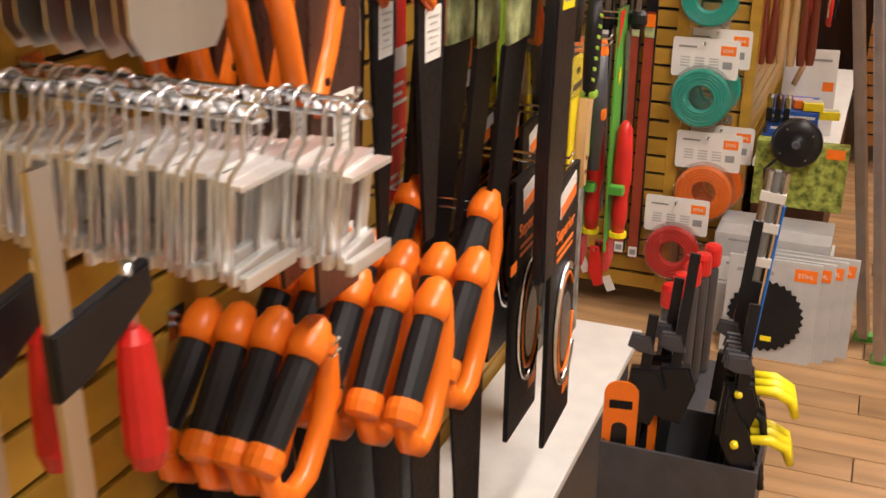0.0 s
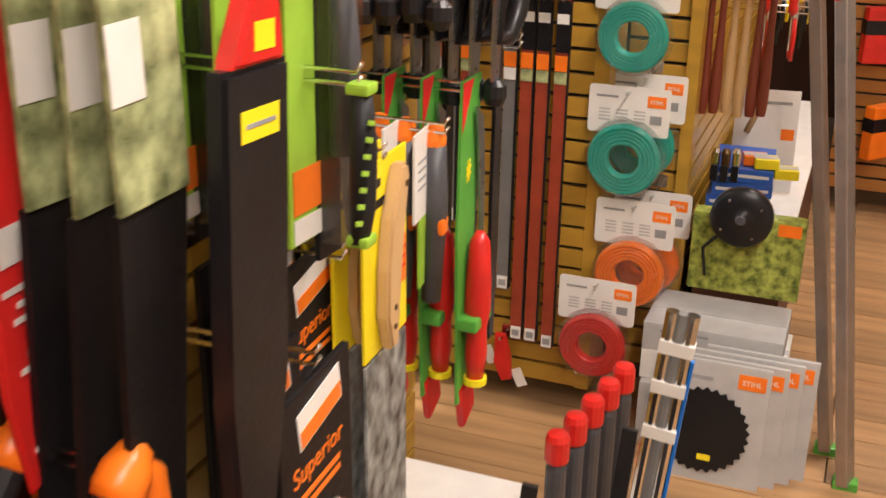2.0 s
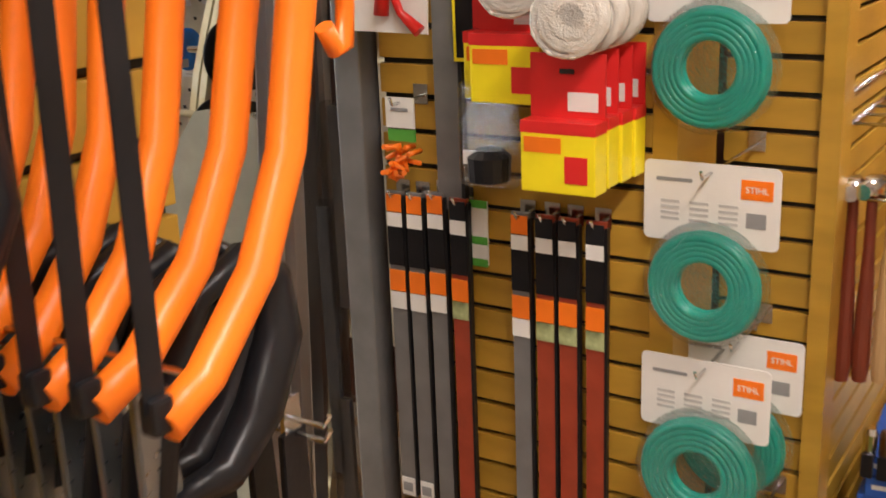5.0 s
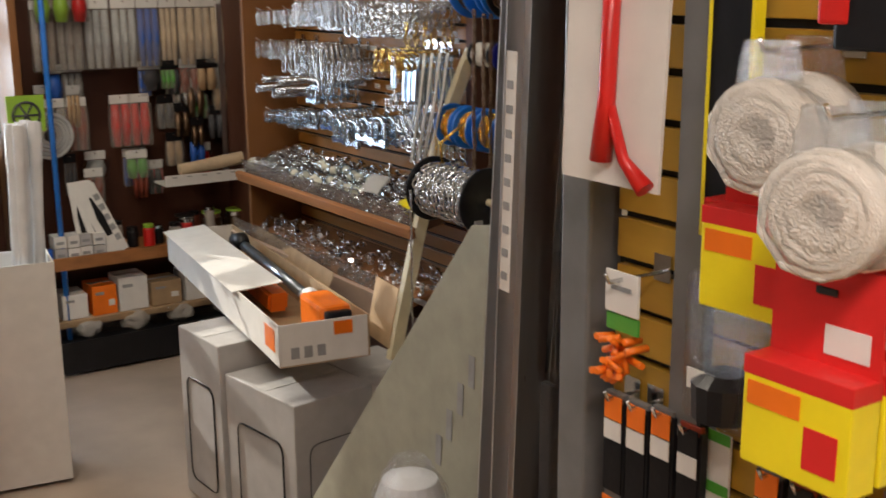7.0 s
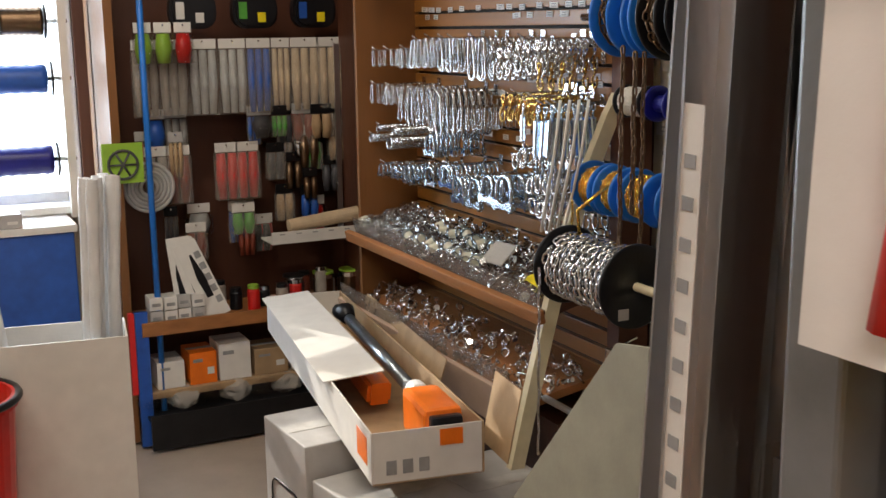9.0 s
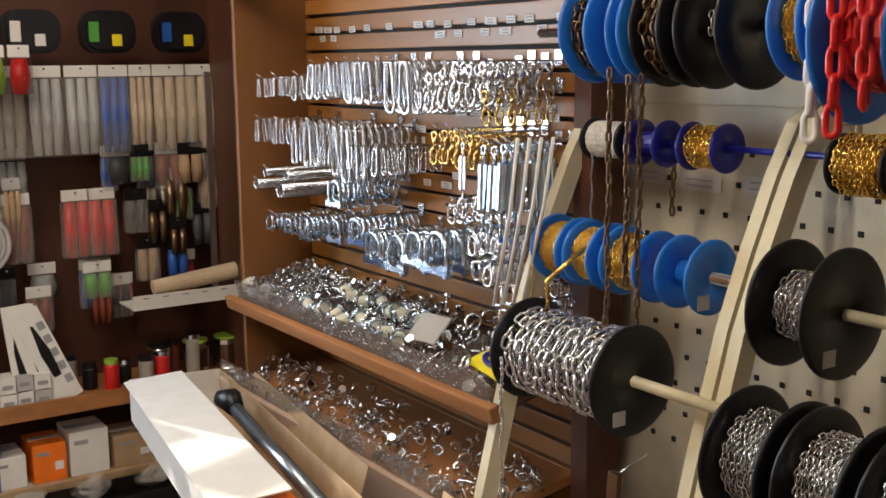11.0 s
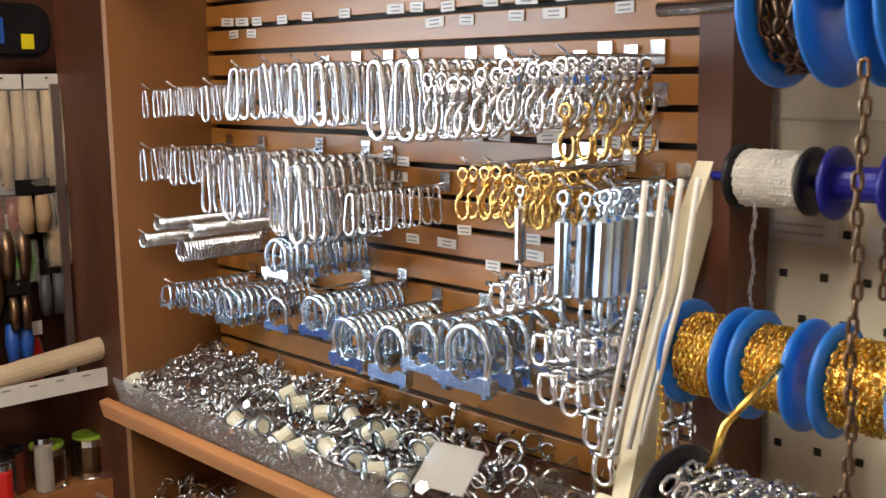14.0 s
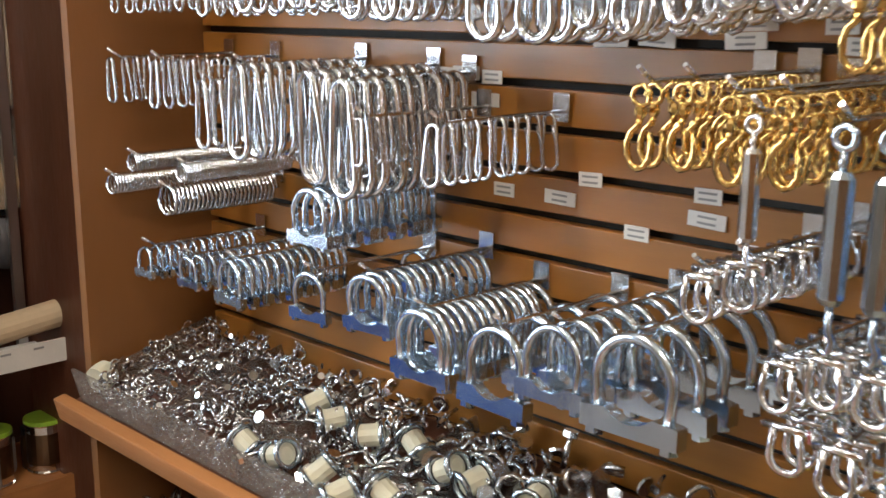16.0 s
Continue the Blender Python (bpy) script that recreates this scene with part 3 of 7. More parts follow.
def hung_row(mesh, x, z, n, label, category, group, front=4.015, back=4.175, tilt=0, rnd=random.Random(5), hook=True, wobble=5.0):
    """Pieces hung one behind another on one hook."""
    x, z = -1.85 + (x + 1.85) * 1.05, 1.43 + (z - 1.43) * 1.05
    if hook:
        display_hook(x, z + 0.002)
    for k in range(n):
        y = front + (back - front) * k / max(1, n - 1)
        ob = new(mesh.name.split(".")[0], mesh)
        ob.matrix_basis = pose(x + rnd.uniform(-0.003, 0.003), y, z + 0.001, rnd.uniform(-5, 5), 0, tilt + rnd.uniform(-wobble, wobble)) @ Matrix.Scale(1.05, 4)
        tagged(ob, label, category, group)


SN = {h: snap_mesh(h, ZINC) for h in (0.045, 0.055, 0.075, 0.085, 0.10, 0.112)}
SNL, SNG = "bright zinc spring snap hook on a display hook", "zinc snap hooks"
for x, z, h, n in ((-3.70, 1.412, 0.045, 9), (-3.615, 1.416, 0.045, 9), (-3.50, 1.42, 0.055, 9), (-3.415, 1.445, 0.075, 9), (-3.335, 1.45, 0.075, 9), (-3.257, 1.45, 0.085, 9),
                   (-3.20, 1.45, 0.085, 9), (-3.078, 1.45, 0.10, 8), (-3.02, 1.45, 0.10, 8),
                   (-3.715, 1.312, 0.055, 10), (-3.61, 1.312, 0.055, 10), (-3.51, 1.294, 0.075, 9), (-3.44, 1.314, 0.10, 10), (-3.317, 1.312, 0.112, 10), (-3.262, 1.306, 0.112, 9),
                   (-3.24, 1.272, 0.045, 9), (-3.135, 1.274, 0.055, 10)):
    hung_row(SN[h], x, z, n, SNL, "snap hook", SNG)
SW, SWB = swivel_mesh(0.075, ZINC), swivel_mesh(0.064, BRASS)
for x, z, n in ((-2.975, 1.435, 8), (-2.93, 1.43, 8), (-2.88, 1.44, 8), (-2.84, 1.45, 9), (-2.80, 1.445, 9), (-2.76, 1.45, 8)):
    hung_row(SW, x, z, n, "nickel-plated swivel snap on a display hook", "swivel snap", "nickel swivel snaps")
SWL, SWG = "polished brass swivel snap on a display hook", "brass swivel snaps"
for x, z, n in ((-2.755, 1.40, 6), (-2.915, 1.322, 9), (-2.875, 1.325, 9), (-2.84, 1.318, 9), (-2.80, 1.32, 8)):
    hung_row(SWB, x, z, n, SWL, "swivel snap", SWG)
TB, TB2 = turnbuckle_mesh(0.115, ZINC), turnbuckle_mesh(0.155, BLUE_ZINC)
for x, z, me, n in ((-2.82, 1.306, TB, 1), (-2.757, 1.305, TB2, 2), (-2.72, 1.305, TB2, 7), (-2.695, 1.31, TB2, 7)):
    hung_row(me, x, z, n, "zinc-plated turnbuckle hanging from a hook", "turnbuckle", "turnbuckles", back=4.13)
for x, z, d in ((-3.74, 1.165, 0.026), (-3.68, 1.197, 0.022), (-3.61, 1.165, 0.036), (-3.565, 1.197, 0.022)):
    x, z = -1.85 + (x + 1.85) * 1.05, 1.43 + (z - 1.43) * 1.05
    display_hook(x, z - 0.004)
    tagged(piece("coil_spring", spring_mesh(d * 1.05, 0.165, ZINC), None, pose(x, 4.18, z)), "bright steel coil spring on a display hook", "spring", "coil springs")
RB = {h: ubolt_mesh(h, BLUE_ZINC) for h in (0.04, 0.055, 0.062, 0.07, 0.074, 0.08, 0.088)}
UBL, UBG = "blue-tinted zinc u-bolt clamp on a display hook", "u-bolt clamps"
for x, z, h, n in ((-3.318, 1.195, 0.062, 13), (-3.655, 1.082, 0.04, 13), (-3.56, 1.085, 0.04, 12), (-3.468, 1.096, 0.055, 13), (-3.324, 1.107, 0.055, 2), (-3.235, 1.12, 0.062, 12),
                   (-3.156, 1.10, 0.074, 14), (-3.056, 1.105, 0.08, 4), (-2.99, 1.12, 0.07, 7), (-2.912, 1.13, 0.088, 5)):
    hung_row(RB[h], x, z, n, UBL, "pipe clamp", UBG)
SH = shackle_mesh(0.042, ZINC)
for x, z, n in ((-2.86, 1.19, 8), (-2.825, 1.205, 8), (-2.79, 1.14, 9), (-2.755, 1.15, 9), (-2.72, 1.145, 9), (-2.78, 1.095, 8), (-2.74, 1.09, 8), (-2.71, 1.06, 7), (-2.70, 1.02, 6)):
    hung_row(SH, x, z, n, "bright galvanised shackle on a display hook", "shackle", "galvanised shackles")
for i in range(4):
    solid("cable_tie", tube(B(), [(0, 0, 0), (-0.004 - 0.002 * i, -0.012, -0.12), (-0.03 - 0.006 * i, -0.03, -0.30)], 0.0035, 5), WHITE_CORD, pose(-2.665 + 0.008 * i, 3.99 + 0.02 * i, 1.32), "long white cord end hanging from a hook", "cord", "white cord ends")


# price tickets on the slats
ticket = {w: BOX(w, 0.0016, 0.015, bevel=0.0006) for w in (0.03, 0.042)}
ticket = {w: mesh_of("price_ticket", bm, WHITE_CARD) for w, bm in ticket.items()}
bar = mesh_of("print_line", BOX(0.020, 0.0006, 0.0022), PRINT_GREY)
rnd = random.Random(11)
for z, xs in ((1.535, (-3.80, -3.75, -3.70, -3.62, -3.545, -3.44, -3.31, -3.26, -3.19, -3.10, -3.03, -2.96, -2.90, -2.80)), (1.513, (-3.78, -3.72, -3.22, -3.15, -3.05, -2.98, -2.86)),
              (1.36, (-3.16, -3.10, -3.05, -2.98, -2.90, -2.83)), (1.343, (-3.14, -3.085, -2.99, -2.88, -2.82)), (1.30, (-3.38, -3.34, -3.30)), (1.275, (-3.40, -3.31)),
              (1.20, (-3.40, -3.34, -3.16, -3.02)), (1.178, (-3.38, -3.28, -3.20, -3.02, -2.90)), (1.155, (-3.10, -2.97))):
    for x in xs:
        w = rnd.choice((0.03, 0.042))
        t = thing("price_ticket", pose(x, CY - 0.0018, z + rnd.uniform(-0.002, 0.002), 0, rnd.uniform(-3, 3), 0), "small white printed price ticket on the slats", "price ticket", "price tickets")
        piece("ticket", ticket[w], t, pose(0, 0, 0))
        for k in (-1, 1):
            piece("print_line", bar, t, pose(0, -0.001, 0.003 * k))

# tray shelf
tray = thing("tray_shelf", pose(0, 0, 0), "orange-brown shelf of acrylic trays under the hardware", "shelf")
TZ = 0.80
tm = pose(-3.302, 4.085, TZ + 0.055, 14, 0, 0)
part("shelf_board", BOX(1.19, 0.235, 0.022, 0, -0.008, -0.012, m=tm, bevel=0.003), DARK_WOOD, tray)
part("front_edge", BOX(1.22, 0.02, 0.034, 0, -0.13, -0.008, m=tm, bevel=0.004), SHELF_WOOD, tray)
part("tray_front", BOX(1.15, 0.004, 0.05, 0, -0.112, 0.028, m=tm), ACRYLIC, tray, "smoky clear acrylic front")
for i in range(7):
    part("divider", BOX(0.003, 0.215, 0.03, -0.57 + i * 1.14 / 6, -0.002, 0.017, m=tm), ACRYLIC, tray)
for yy in (-0.035, 0.035):
    part("divider", BOX(1.14, 0.003, 0.028, 0, yy, 0.016, m=tm), ACRYLIC, tray)


def small_parts(name, m, w, d, n, size, seed, label, depth=0.02):
    rnd = random.Random(seed)
    bm = B()
    for k in range(n):
        s = size * rnd.uniform(0.6, 1.2)
        mm = pose(rnd.uniform(-w, w) / 2, rnd.uniform(-d, d) / 2, 0.006 + rnd.random() ** 1.5 * depth, rnd.uniform(0, 360), rnd.uniform(0, 360), rnd.uniform(0, 360))
        q = rnd.random()
        if q < 0.35:
            tube(bm, [mm @ Vector((x, 0, z)) for x, z in arc(0, 0, s * 0.5, 0, 360, 8)[:-1]], s * 0.13, 4, closed=True)
        elif q < 0.6:
            tube(bm, [mm @ Vector(p) for p in ((0, 0, -s * 0.7), (0, 0, s * 0.7))], s * 0.14, 5)
            lathe(bm, [(s * 0.32, s * 0.6), (s * 0.32, s * 0.85)], 6, mm)
        elif q < 0.85:
            tube(bm, [mm @ Vector((x, 0, z)) for x, z in arc(0, 0, s * 0.5, -30, 210, 7)], s * 0.13, 5)
        else:
            lathe(bm, [(s * 0.45, -s * 0.06), (s * 0.45, s * 0.06)], 10, mm)
    return solid(name, bm, ZINC, m, label, "hardware", "loose hardware in trays", "stuff")


for i in range(6):
    for k, (yy, dd) in enumerate(((-0.072, 0.065), (0.0, 0.06), (0.07, 0.06))):
        small_parts("loose_hardware", tm @ pose(-0.57 + (i + 0.5) * 1.14 / 6, yy, 0), 0.165, dd, (130, 100, 60, 40, 24, 8)[i], (0.012, 0.014, 0.022, 0.026, 0.03, 0.034)[i], 100 + i * 3 + k, "heap of small bright zinc fittings in a tray", 0.04)
ROLL_WHITE = mat("creamy_plastic_roll", (0.62, 0.60, 0.46), 0.5, vary=0.2)
rnd = random.Random(58)
for k in range(16):
    cm = tm @ pose(-0.19 + 0.06 * (k % 8) + rnd.uniform(-0.015, 0.015), -0.075 + 0.09 * (k // 8) + rnd.uniform(-0.02, 0.02), 0.042, rnd.uniform(-25, 25), 90 + rnd.uniform(-30, 30), rnd.uniform(0, 180))
    t = thing("wire_clamp", cm, "zinc wire rope clamp with a creamy sleeve in the tray", "clamp", "wire rope clamps in the tray")
    part("sleeve", lathe(B(), [(0.008, -0.014), (0.013, -0.012), (0.013, 0.012), (0.008, 0.014)], 12), ROLL_WHITE, t, "creamy plastic sleeve")
    for dz in (-0.016, 0.016):
        part("saddle", tube(B(), [(x, y, dz) for x, y in arc(0, 0, 0.016, 0, 360, 12)[:-1]], 0.0034, 6, closed=True), BLUE_ZINC, t)
# lower tray with glossy front
low = thing("lower_tray", pose(0, 0, 0), "lower hardware tray with a pale pinkish front board", "shelf")
lm = pose(-3.31, 4.04, 0.61, 10, 0, 0)
part("tray_board", BOX(1.12, 0.28, 0.02, 0, 0.02, -0.012, m=lm), SHELF_WOOD, low)
part("front_board", BOX(1.12, 0.014, 0.11, 0, -0.128, -0.02, m=lm, bevel=0.003), mat("pale_beige_laminate", (0.50, 0.36, 0.27), 0.35, vary=0.08), low, "pale beige laminate front")
part("tray_glass", BOX(1.10, 0.004, 0.05, 0, -0.118, 0.06, m=lm), ACRYLIC, low, "smoky clear acrylic front")
for i in range(5):
    small_parts("loose_hardware", lm @ pose(-0.5 + i * 0.24, 0.0, 0), 0.22, 0.2, 60, 0.026, 300 + i, "heap of small bright zinc fittings in a tray", 0.03)
wall("wall_bay_base", CX0, CX1, 4.03, 4.19, 0, 0.53, DARK_WOOD, "dark base of the hardware bay")
solid("cord_roll", lathe(B(), [(0.008, -0.012), (0.019, -0.012), (0.02, 0.0), (0.019, 0.012), (0.008, 0.012)], 18, pose(0, 0, 0, 90, 0, 0)), ROLL_WHITE, tm @ pose(-0.56, -0.08, 0.028, 0, 0, 20), "pale roll of tape at the tray end", "roll")
solid("plastic_bag", BOX(0.085, 0.004, 0.07, bevel=0.001), MILKY, pose(-3.02, 4.03, 0.905, -50, 0, 10), "small clear plastic bag standing in the tray", "bag")
cardp = thing("yellow_pack", pose(-2.775, 4.03, 0.884, -72, 0, -12), "yellow printed card pack with a blue clip", "pack")
part("card", BOX(0.16, 0.003, 0.075), YELLOW, cardp)
part("blue_clip", tube(B(), [(x, -0.006, z) for x, z in arc(0, 0, 0.05, 0, 360, 16, 0.018)[:-1]], 0.006, 6, closed=True), NAVY_PLASTIC, cardp)

# faint price strips on the pegboard
before_strips = {o.name for o in bpy.data.objects}
for x, z in ((-2.60, 1.25), (-2.47, 1.245), (-2.33, 1.25), (-2.58, 1.045), (-2.44, 1.04), (-2.30, 1.03), (-2.02, 1.24), (-1.95, 1.40), (-2.1, 1.41), (-2.03, 1.05)):
    t = thing("price_strip", pose(x, 4.2125, z), "faint white printed strip on the pegboard", "price ticket", "pegboard price strips")
    part("strip", BOX(0.095, 0.0016, 0.028), WHITE_CARD, t)
    for k in (-1, 1):
        part("print_line", BOX(0.06, 0.0006, 0.003, 0, -0.0011, 0.005 * k), PALE_PRINT, t)
set_back(before_strips)


# ---- saw wall: things hang from hooks, flat to the wall, one before another ----
def face(x, y, z, tilt=0, turn=0):
    """Local x runs along the wall (world y), local -y looks into the aisle."""
    return pose(x, y, z, 0, 0, 90 + turn) @ pose(0, 0, 0, 0, tilt, 0)


def hook_out(y, z, length=0.19, x=SX):
    bm = B()
    for dz in (0, 0.012):
        tube(bm, [(0, 0.001, dz), (0, -length, dz), (0, -length - 0.006, dz + 0.01)], 0.0024, 6)
    box(bm, 0.03, 0.003, 0.035, 0, -0.002, 0.004)
    return solid("display_hook", bm, ZINC, face(x, y, z), "zinc wire display hook on the slat wall", "hook", "display hooks")


def row_of(make, y, z, xs, spread=0.0, tilt=0.0, seed=3):
    """Build one thing and copy it along the hook."""
    rnd = random.Random(seed)
    first = make(face(xs[0], y, z, tilt))
    for i, x in enumerate(xs[1:]):
        copy_thing(first, face(x, y + spread * (i + 1) + rnd.uniform(-0.004, 0.004), z + rnd.uniform(-0.004, 0.004), tilt + rnd.uniform(-2, 2), rnd.uniform(-5, 5)))


def steps(a, b, n):
    return [a + (b - a) * k / max(1, n - 1) for k in range(n)]


def handsaw(big=True, length=0.34, sleeve=BLACK_CARD):
    def make(m):
        t = thing("hand_saw", m, "orange-handled hand saw with a dark blade hanging down", "saw", "orange-handled hand saws")
        s = 1.0 if big else 0.9
        pts = [(-0.07, 0.055), (-0.05, 0.085), (0.045, 0.09), (0.085, 0.06), (0.078, 0.0), (0.052, -0.07), (0.022, -0.122), (-0.004, -0.10), (-0.026, -0.03), (-0.055, 0.02)]
        part("handle", tube(B(), [(x * s, 0, z * s) for x, z in pts], [0.012, 0.013, 0.013, 0.013, 0.0125, 0.013, 0.0145, 0.0125, 0.0125, 0.012], 8, closed=True, flat=0.8), ORANGE, t, "orange plastic handle")
        part("grip", tube(B(), [(x * s, 0, z * s) for x, z in ((-0.072, 0.06), (-0.05, 0.088), (0.02, 0.094))], [0.013, 0.0165, 0.014], 8), SOFT_BLACK, t, "black rubber grip")
        for k, (x, z) in enumerate(((0.066, -0.03), (0.034, -0.098))):
            part("bolt", lathe(B(), [(0.0045, 0.0), (0.0045, 0.0125), (0.002, 0.0135)], 8, pose(x * s, 0, z * s, 90, 0, 0)), BLACK_PLASTIC, t)
        if big:
            outline, sx = [(0.02, 0.01), (0.12, 0.03), (0.12, -0.15), (0.116, -0.12 - length), (0.032, -0.12 - length), (0.015, -0.12)], 0.083
        else:
            outline, sx = [(0.0, -0.05), (0.07, -0.03), (0.072, -0.15), (0.05, -0.12 - length), (0.025, -0.12 - length), (0.0, -0.15)], 0.038
        bm = plate(B(), outline, 0.005)
        blade = part("blade", bm, sleeve, t)
        sticker = part("sticker", BOX(0.042, 0.0008, 0.06, sx, -0.0032, -0.145), WHITE_CARD, blade, "white barcode sticker")
        for k in range(6):
            part("print_bar", BOX((0.03, 0.018, 0.032, 0.024, 0.014, 0.03)[k], 0.0006, 0.0022, sx, -0.0041, -0.126 - k * 0.0075), PALE_PRINT, sticker)
        if big:
            part("badge", BOX(0.028, 0.0008, 0.04, 0.087, -0.0032, -0.12 - length * 0.75), WHITE_CARD, t, "small white and red brand badge")
            part("badge_print", BOX(0.016, 0.0006, 0.03, 0.087, -0.0041, -0.12 - length * 0.75), ORANGE, t)
        return t
    return make


DARK_BLADE = mat("dark_lacquered_blade", (0.05, 0.022, 0.018), 0.3, vary=0.3)
hook_out(0.865, 1.40)
row_of(handsaw(True, 0.20, DARK_BLADE), 0.86, 1.32, steps(-0.62, -0.472, 4))
hook_out(1.12, 1.44)
row_of(handsaw(False, 0.27, BLACK_CARD), 1.115, 1.365, steps(-0.62, -0.47, 4), seed=4)


def grip_saw(length=0.42):
    def make(m):
        t = thing("hand_saw", m, "orange hand saw with thick black soft grip", "saw", "orange saws with black grips")
        part("grip", lathe(B(), [(0.008, -0.06), (0.0165, -0.055), (0.018, 0.0), (0.017, 0.045), (0.012, 0.05)], 12, pose(-0.025, 0, -0.055, 0, 28, 0)), SOFT_BLACK, t, "thick black rubber grip")
        part("pommel", lathe(B(), [(0.004, 0.036), (0.014, 0.03), (0.021, 0.012), (0.022, -0.004), (0.019, -0.014), (0.008, -0.016), (0.001, -0.016)], 14, pose(0.0, 0, -0.005, 0, 28, 0)), ORANGE, t)
        pts = [(0.006, 0.012), (0.034, -0.004), (0.052, -0.05), (0.05, -0.10), (0.034, -0.145), (0.008, -0.162), (-0.03, -0.15), (-0.055, -0.115)]
        part("guard", tube(B(), [(x, 0, z) for x, z in pts], [0.011, 0.014, 0.0145, 0.014, 0.014, 0.0135, 0.0135, 0.012], 8), ORANGE, t, "orange plastic hand guard")
        part("grip_end", lathe(B(), [(0.010, -0.016), (0.019, -0.012), (0.021, 0.0), (0.019, 0.012), (0.012, 0.014)], 14, pose(-0.055, 0, -0.112, 0, 28, 0)), ORANGE, t, "orange end ring of the grip")
        part("blade", plate(B(), [(-0.03, -0.14), (0.045, -0.14), (0.04, -0.16 - length), (0.012, -0.16 - length)], 0.004, pose(-0.03, 0, -0.02, 0, -17, 0)), BLACK_CARD, t)
        return t
    return make


for y, z, xs, sd in ((0.895, 0.945, steps(-0.62, -0.495, 4), 5), (1.03, 0.95, steps(-0.60, -0.414, 5), 6), (1.165, 0.935, steps(-0.60, -0.415, 5), 8), (1.315, 0.965, steps(-0.56, -0.455, 2), 7)):
    hook_out(y + 0.01, z - 0.012)
    row_of(grip_saw(), y, z, xs, tilt=17, seed=sd)


BRACKET_ZINC = mat("matt_galvanised_steel", (0.80, 0.80, 0.78), 0.36, metal=0.75, vary=0.15)


def bracket(m):
    t = thing("steel_bracket", m, "bright zinc folded steel bracket in a dense row", "bracket", "zinc brackets on one hook")
    bm = B()
    tube(bm, [(x, 0, z) for x, z in arc(0, 0.0, 0.012, 0, 180, 6)] + [(-0.013, 0, -0.02), (-0.03, 0, -0.03), (-0.036, 0, -0.098)], 0.0022, 5, flat=2.6)
    part("loop", bm, ZINC, t)
    for s in (-1, 1):
        part("leg", BOX(0.014, 0.005, 0.078, s * 0.024, 0.002, -0.072, m=pose(0, 0, 0, 6, 0, 0), bevel=0.002), BRACKET_ZINC, t)
    part("fold", BOX(0.066, 0.014, 0.005, 0.0, -0.004, -0.036, bevel=0.001), BRACKET_ZINC, t)
    part("foot", BOX(0.066, 0.008, 0.012, 0.0, -0.007, -0.107, bevel=0.002), BRACKET_ZINC, t)
    return t


hook_out(0.735, 1.235, 0.30)
row_of(bracket, 0.735, 1.235, steps(-0.645, -0.355, 24), seed=9)
hook_out(0.66, 1.245, 0.26)
row_of(bracket, 0.66, 1.245, steps(-0.645, -0.40, 18), seed=10)


def grey_blades(m):
    t = thing("scraper_blade", m, "wide pale grey steel scraper blade hanging down", "blade", "grey scraper blades")
    part("blade", plate(B(), [(-0.06, 0.02), (0.06, 0.02), (0.055, -0.14), (0.04, -0.16), (-0.04, -0.16), (-0.055, -0.14)], 0.002), ALU, t)
    part("socket", lathe(B(), [(0.012, 0.0), (0.015, 0.1)], 8), BLUE_CARD, t, "blue plastic socket")
    return t


hook_out(0.70, 1.46, 0.2)
row_of(grey_blades, 0.70, 1.44, steps(-0.60, -0.48, 7), seed=12)


def bar_clamp(m):
    t = thing("bar_clamp", m, "steel bar clamp with a bright red handle", "clamp", "red-handled bar clamps")
    part("bar", BOX(0.02, 0.006, 0.36, 0, 0, -0.17), ALU, t)
    part("fixed_jaw", plate(B(), [(-0.01, -0.33), (0.085, -0.325), (0.09, -0.345), (0.03, -0.36), (-0.01, -0.36)], 0.012, bevel=0.002), BLACK_PLASTIC, t)
    part("sliding_jaw", plate(B(), [(-0.012, -0.10), (0.09, -0.085), (0.09, -0.11), (0.02, -0.145), (-0.012, -0.15)], 0.012, bevel=0.002), BLACK_PLASTIC, t)
    part("spindle", tube(B(), [(0.07, 0, -0.08), (0.07, 0, -0.14)], 0.005, 8), ZINC, t)
    part("handle", lathe(B(), [(0.006, -0.13), (0.013, -0.14), (0.016, -0.18), (0.017, -0.23), (0.012, -0.245), (0.003, -0.25)], 12, pose(0.07, 0, 0)), RED, t, "glossy red fluted handle")
    return t


hook_out(0.50, 1.25, 0.17)
row_of(bar_clamp, 0.48, 1.235, [-0.60, -0.52, -0.47], spread=0.02, seed=13)


def sleeve_pack(m):
    t = thing("saw_sleeve", m, "long glossy red card saw sleeve with white print", "pack", "red saw sleeves")
    sleeve = part("sleeve", plate(B(), [(-0.045, 0.22), (0.045, 0.22), (0.043, -0.16), (0.015, -0.25), (-0.03, -0.27), (-0.045, -0.18)], 0.008, bevel=0.002), RED_CARD, t)
    part("white_band", BOX(0.078, 0.0008, 0.03, 0, -0.0052, -0.06), WHITE_CARD, sleeve)
    for k, (w, z) in enumerate(((0.07, -0.095), (0.05, -0.108), (0.072, -0.12), (0.03, -0.15), (0.06, -0.162), (0.04, -0.174), (0.03, -0.22), (0.05, -0.232))):
        part("print_bar", BOX(w, 0.0008, 0.005, (k % 3 - 1) * 0.005, -0.0052, z), WHITE_CARD, sleeve)
    return t


hook_out(1.34, 1.39)
row_of(sleeve_pack, 1.34, 1.20, [-0.60, -0.538], seed=14)


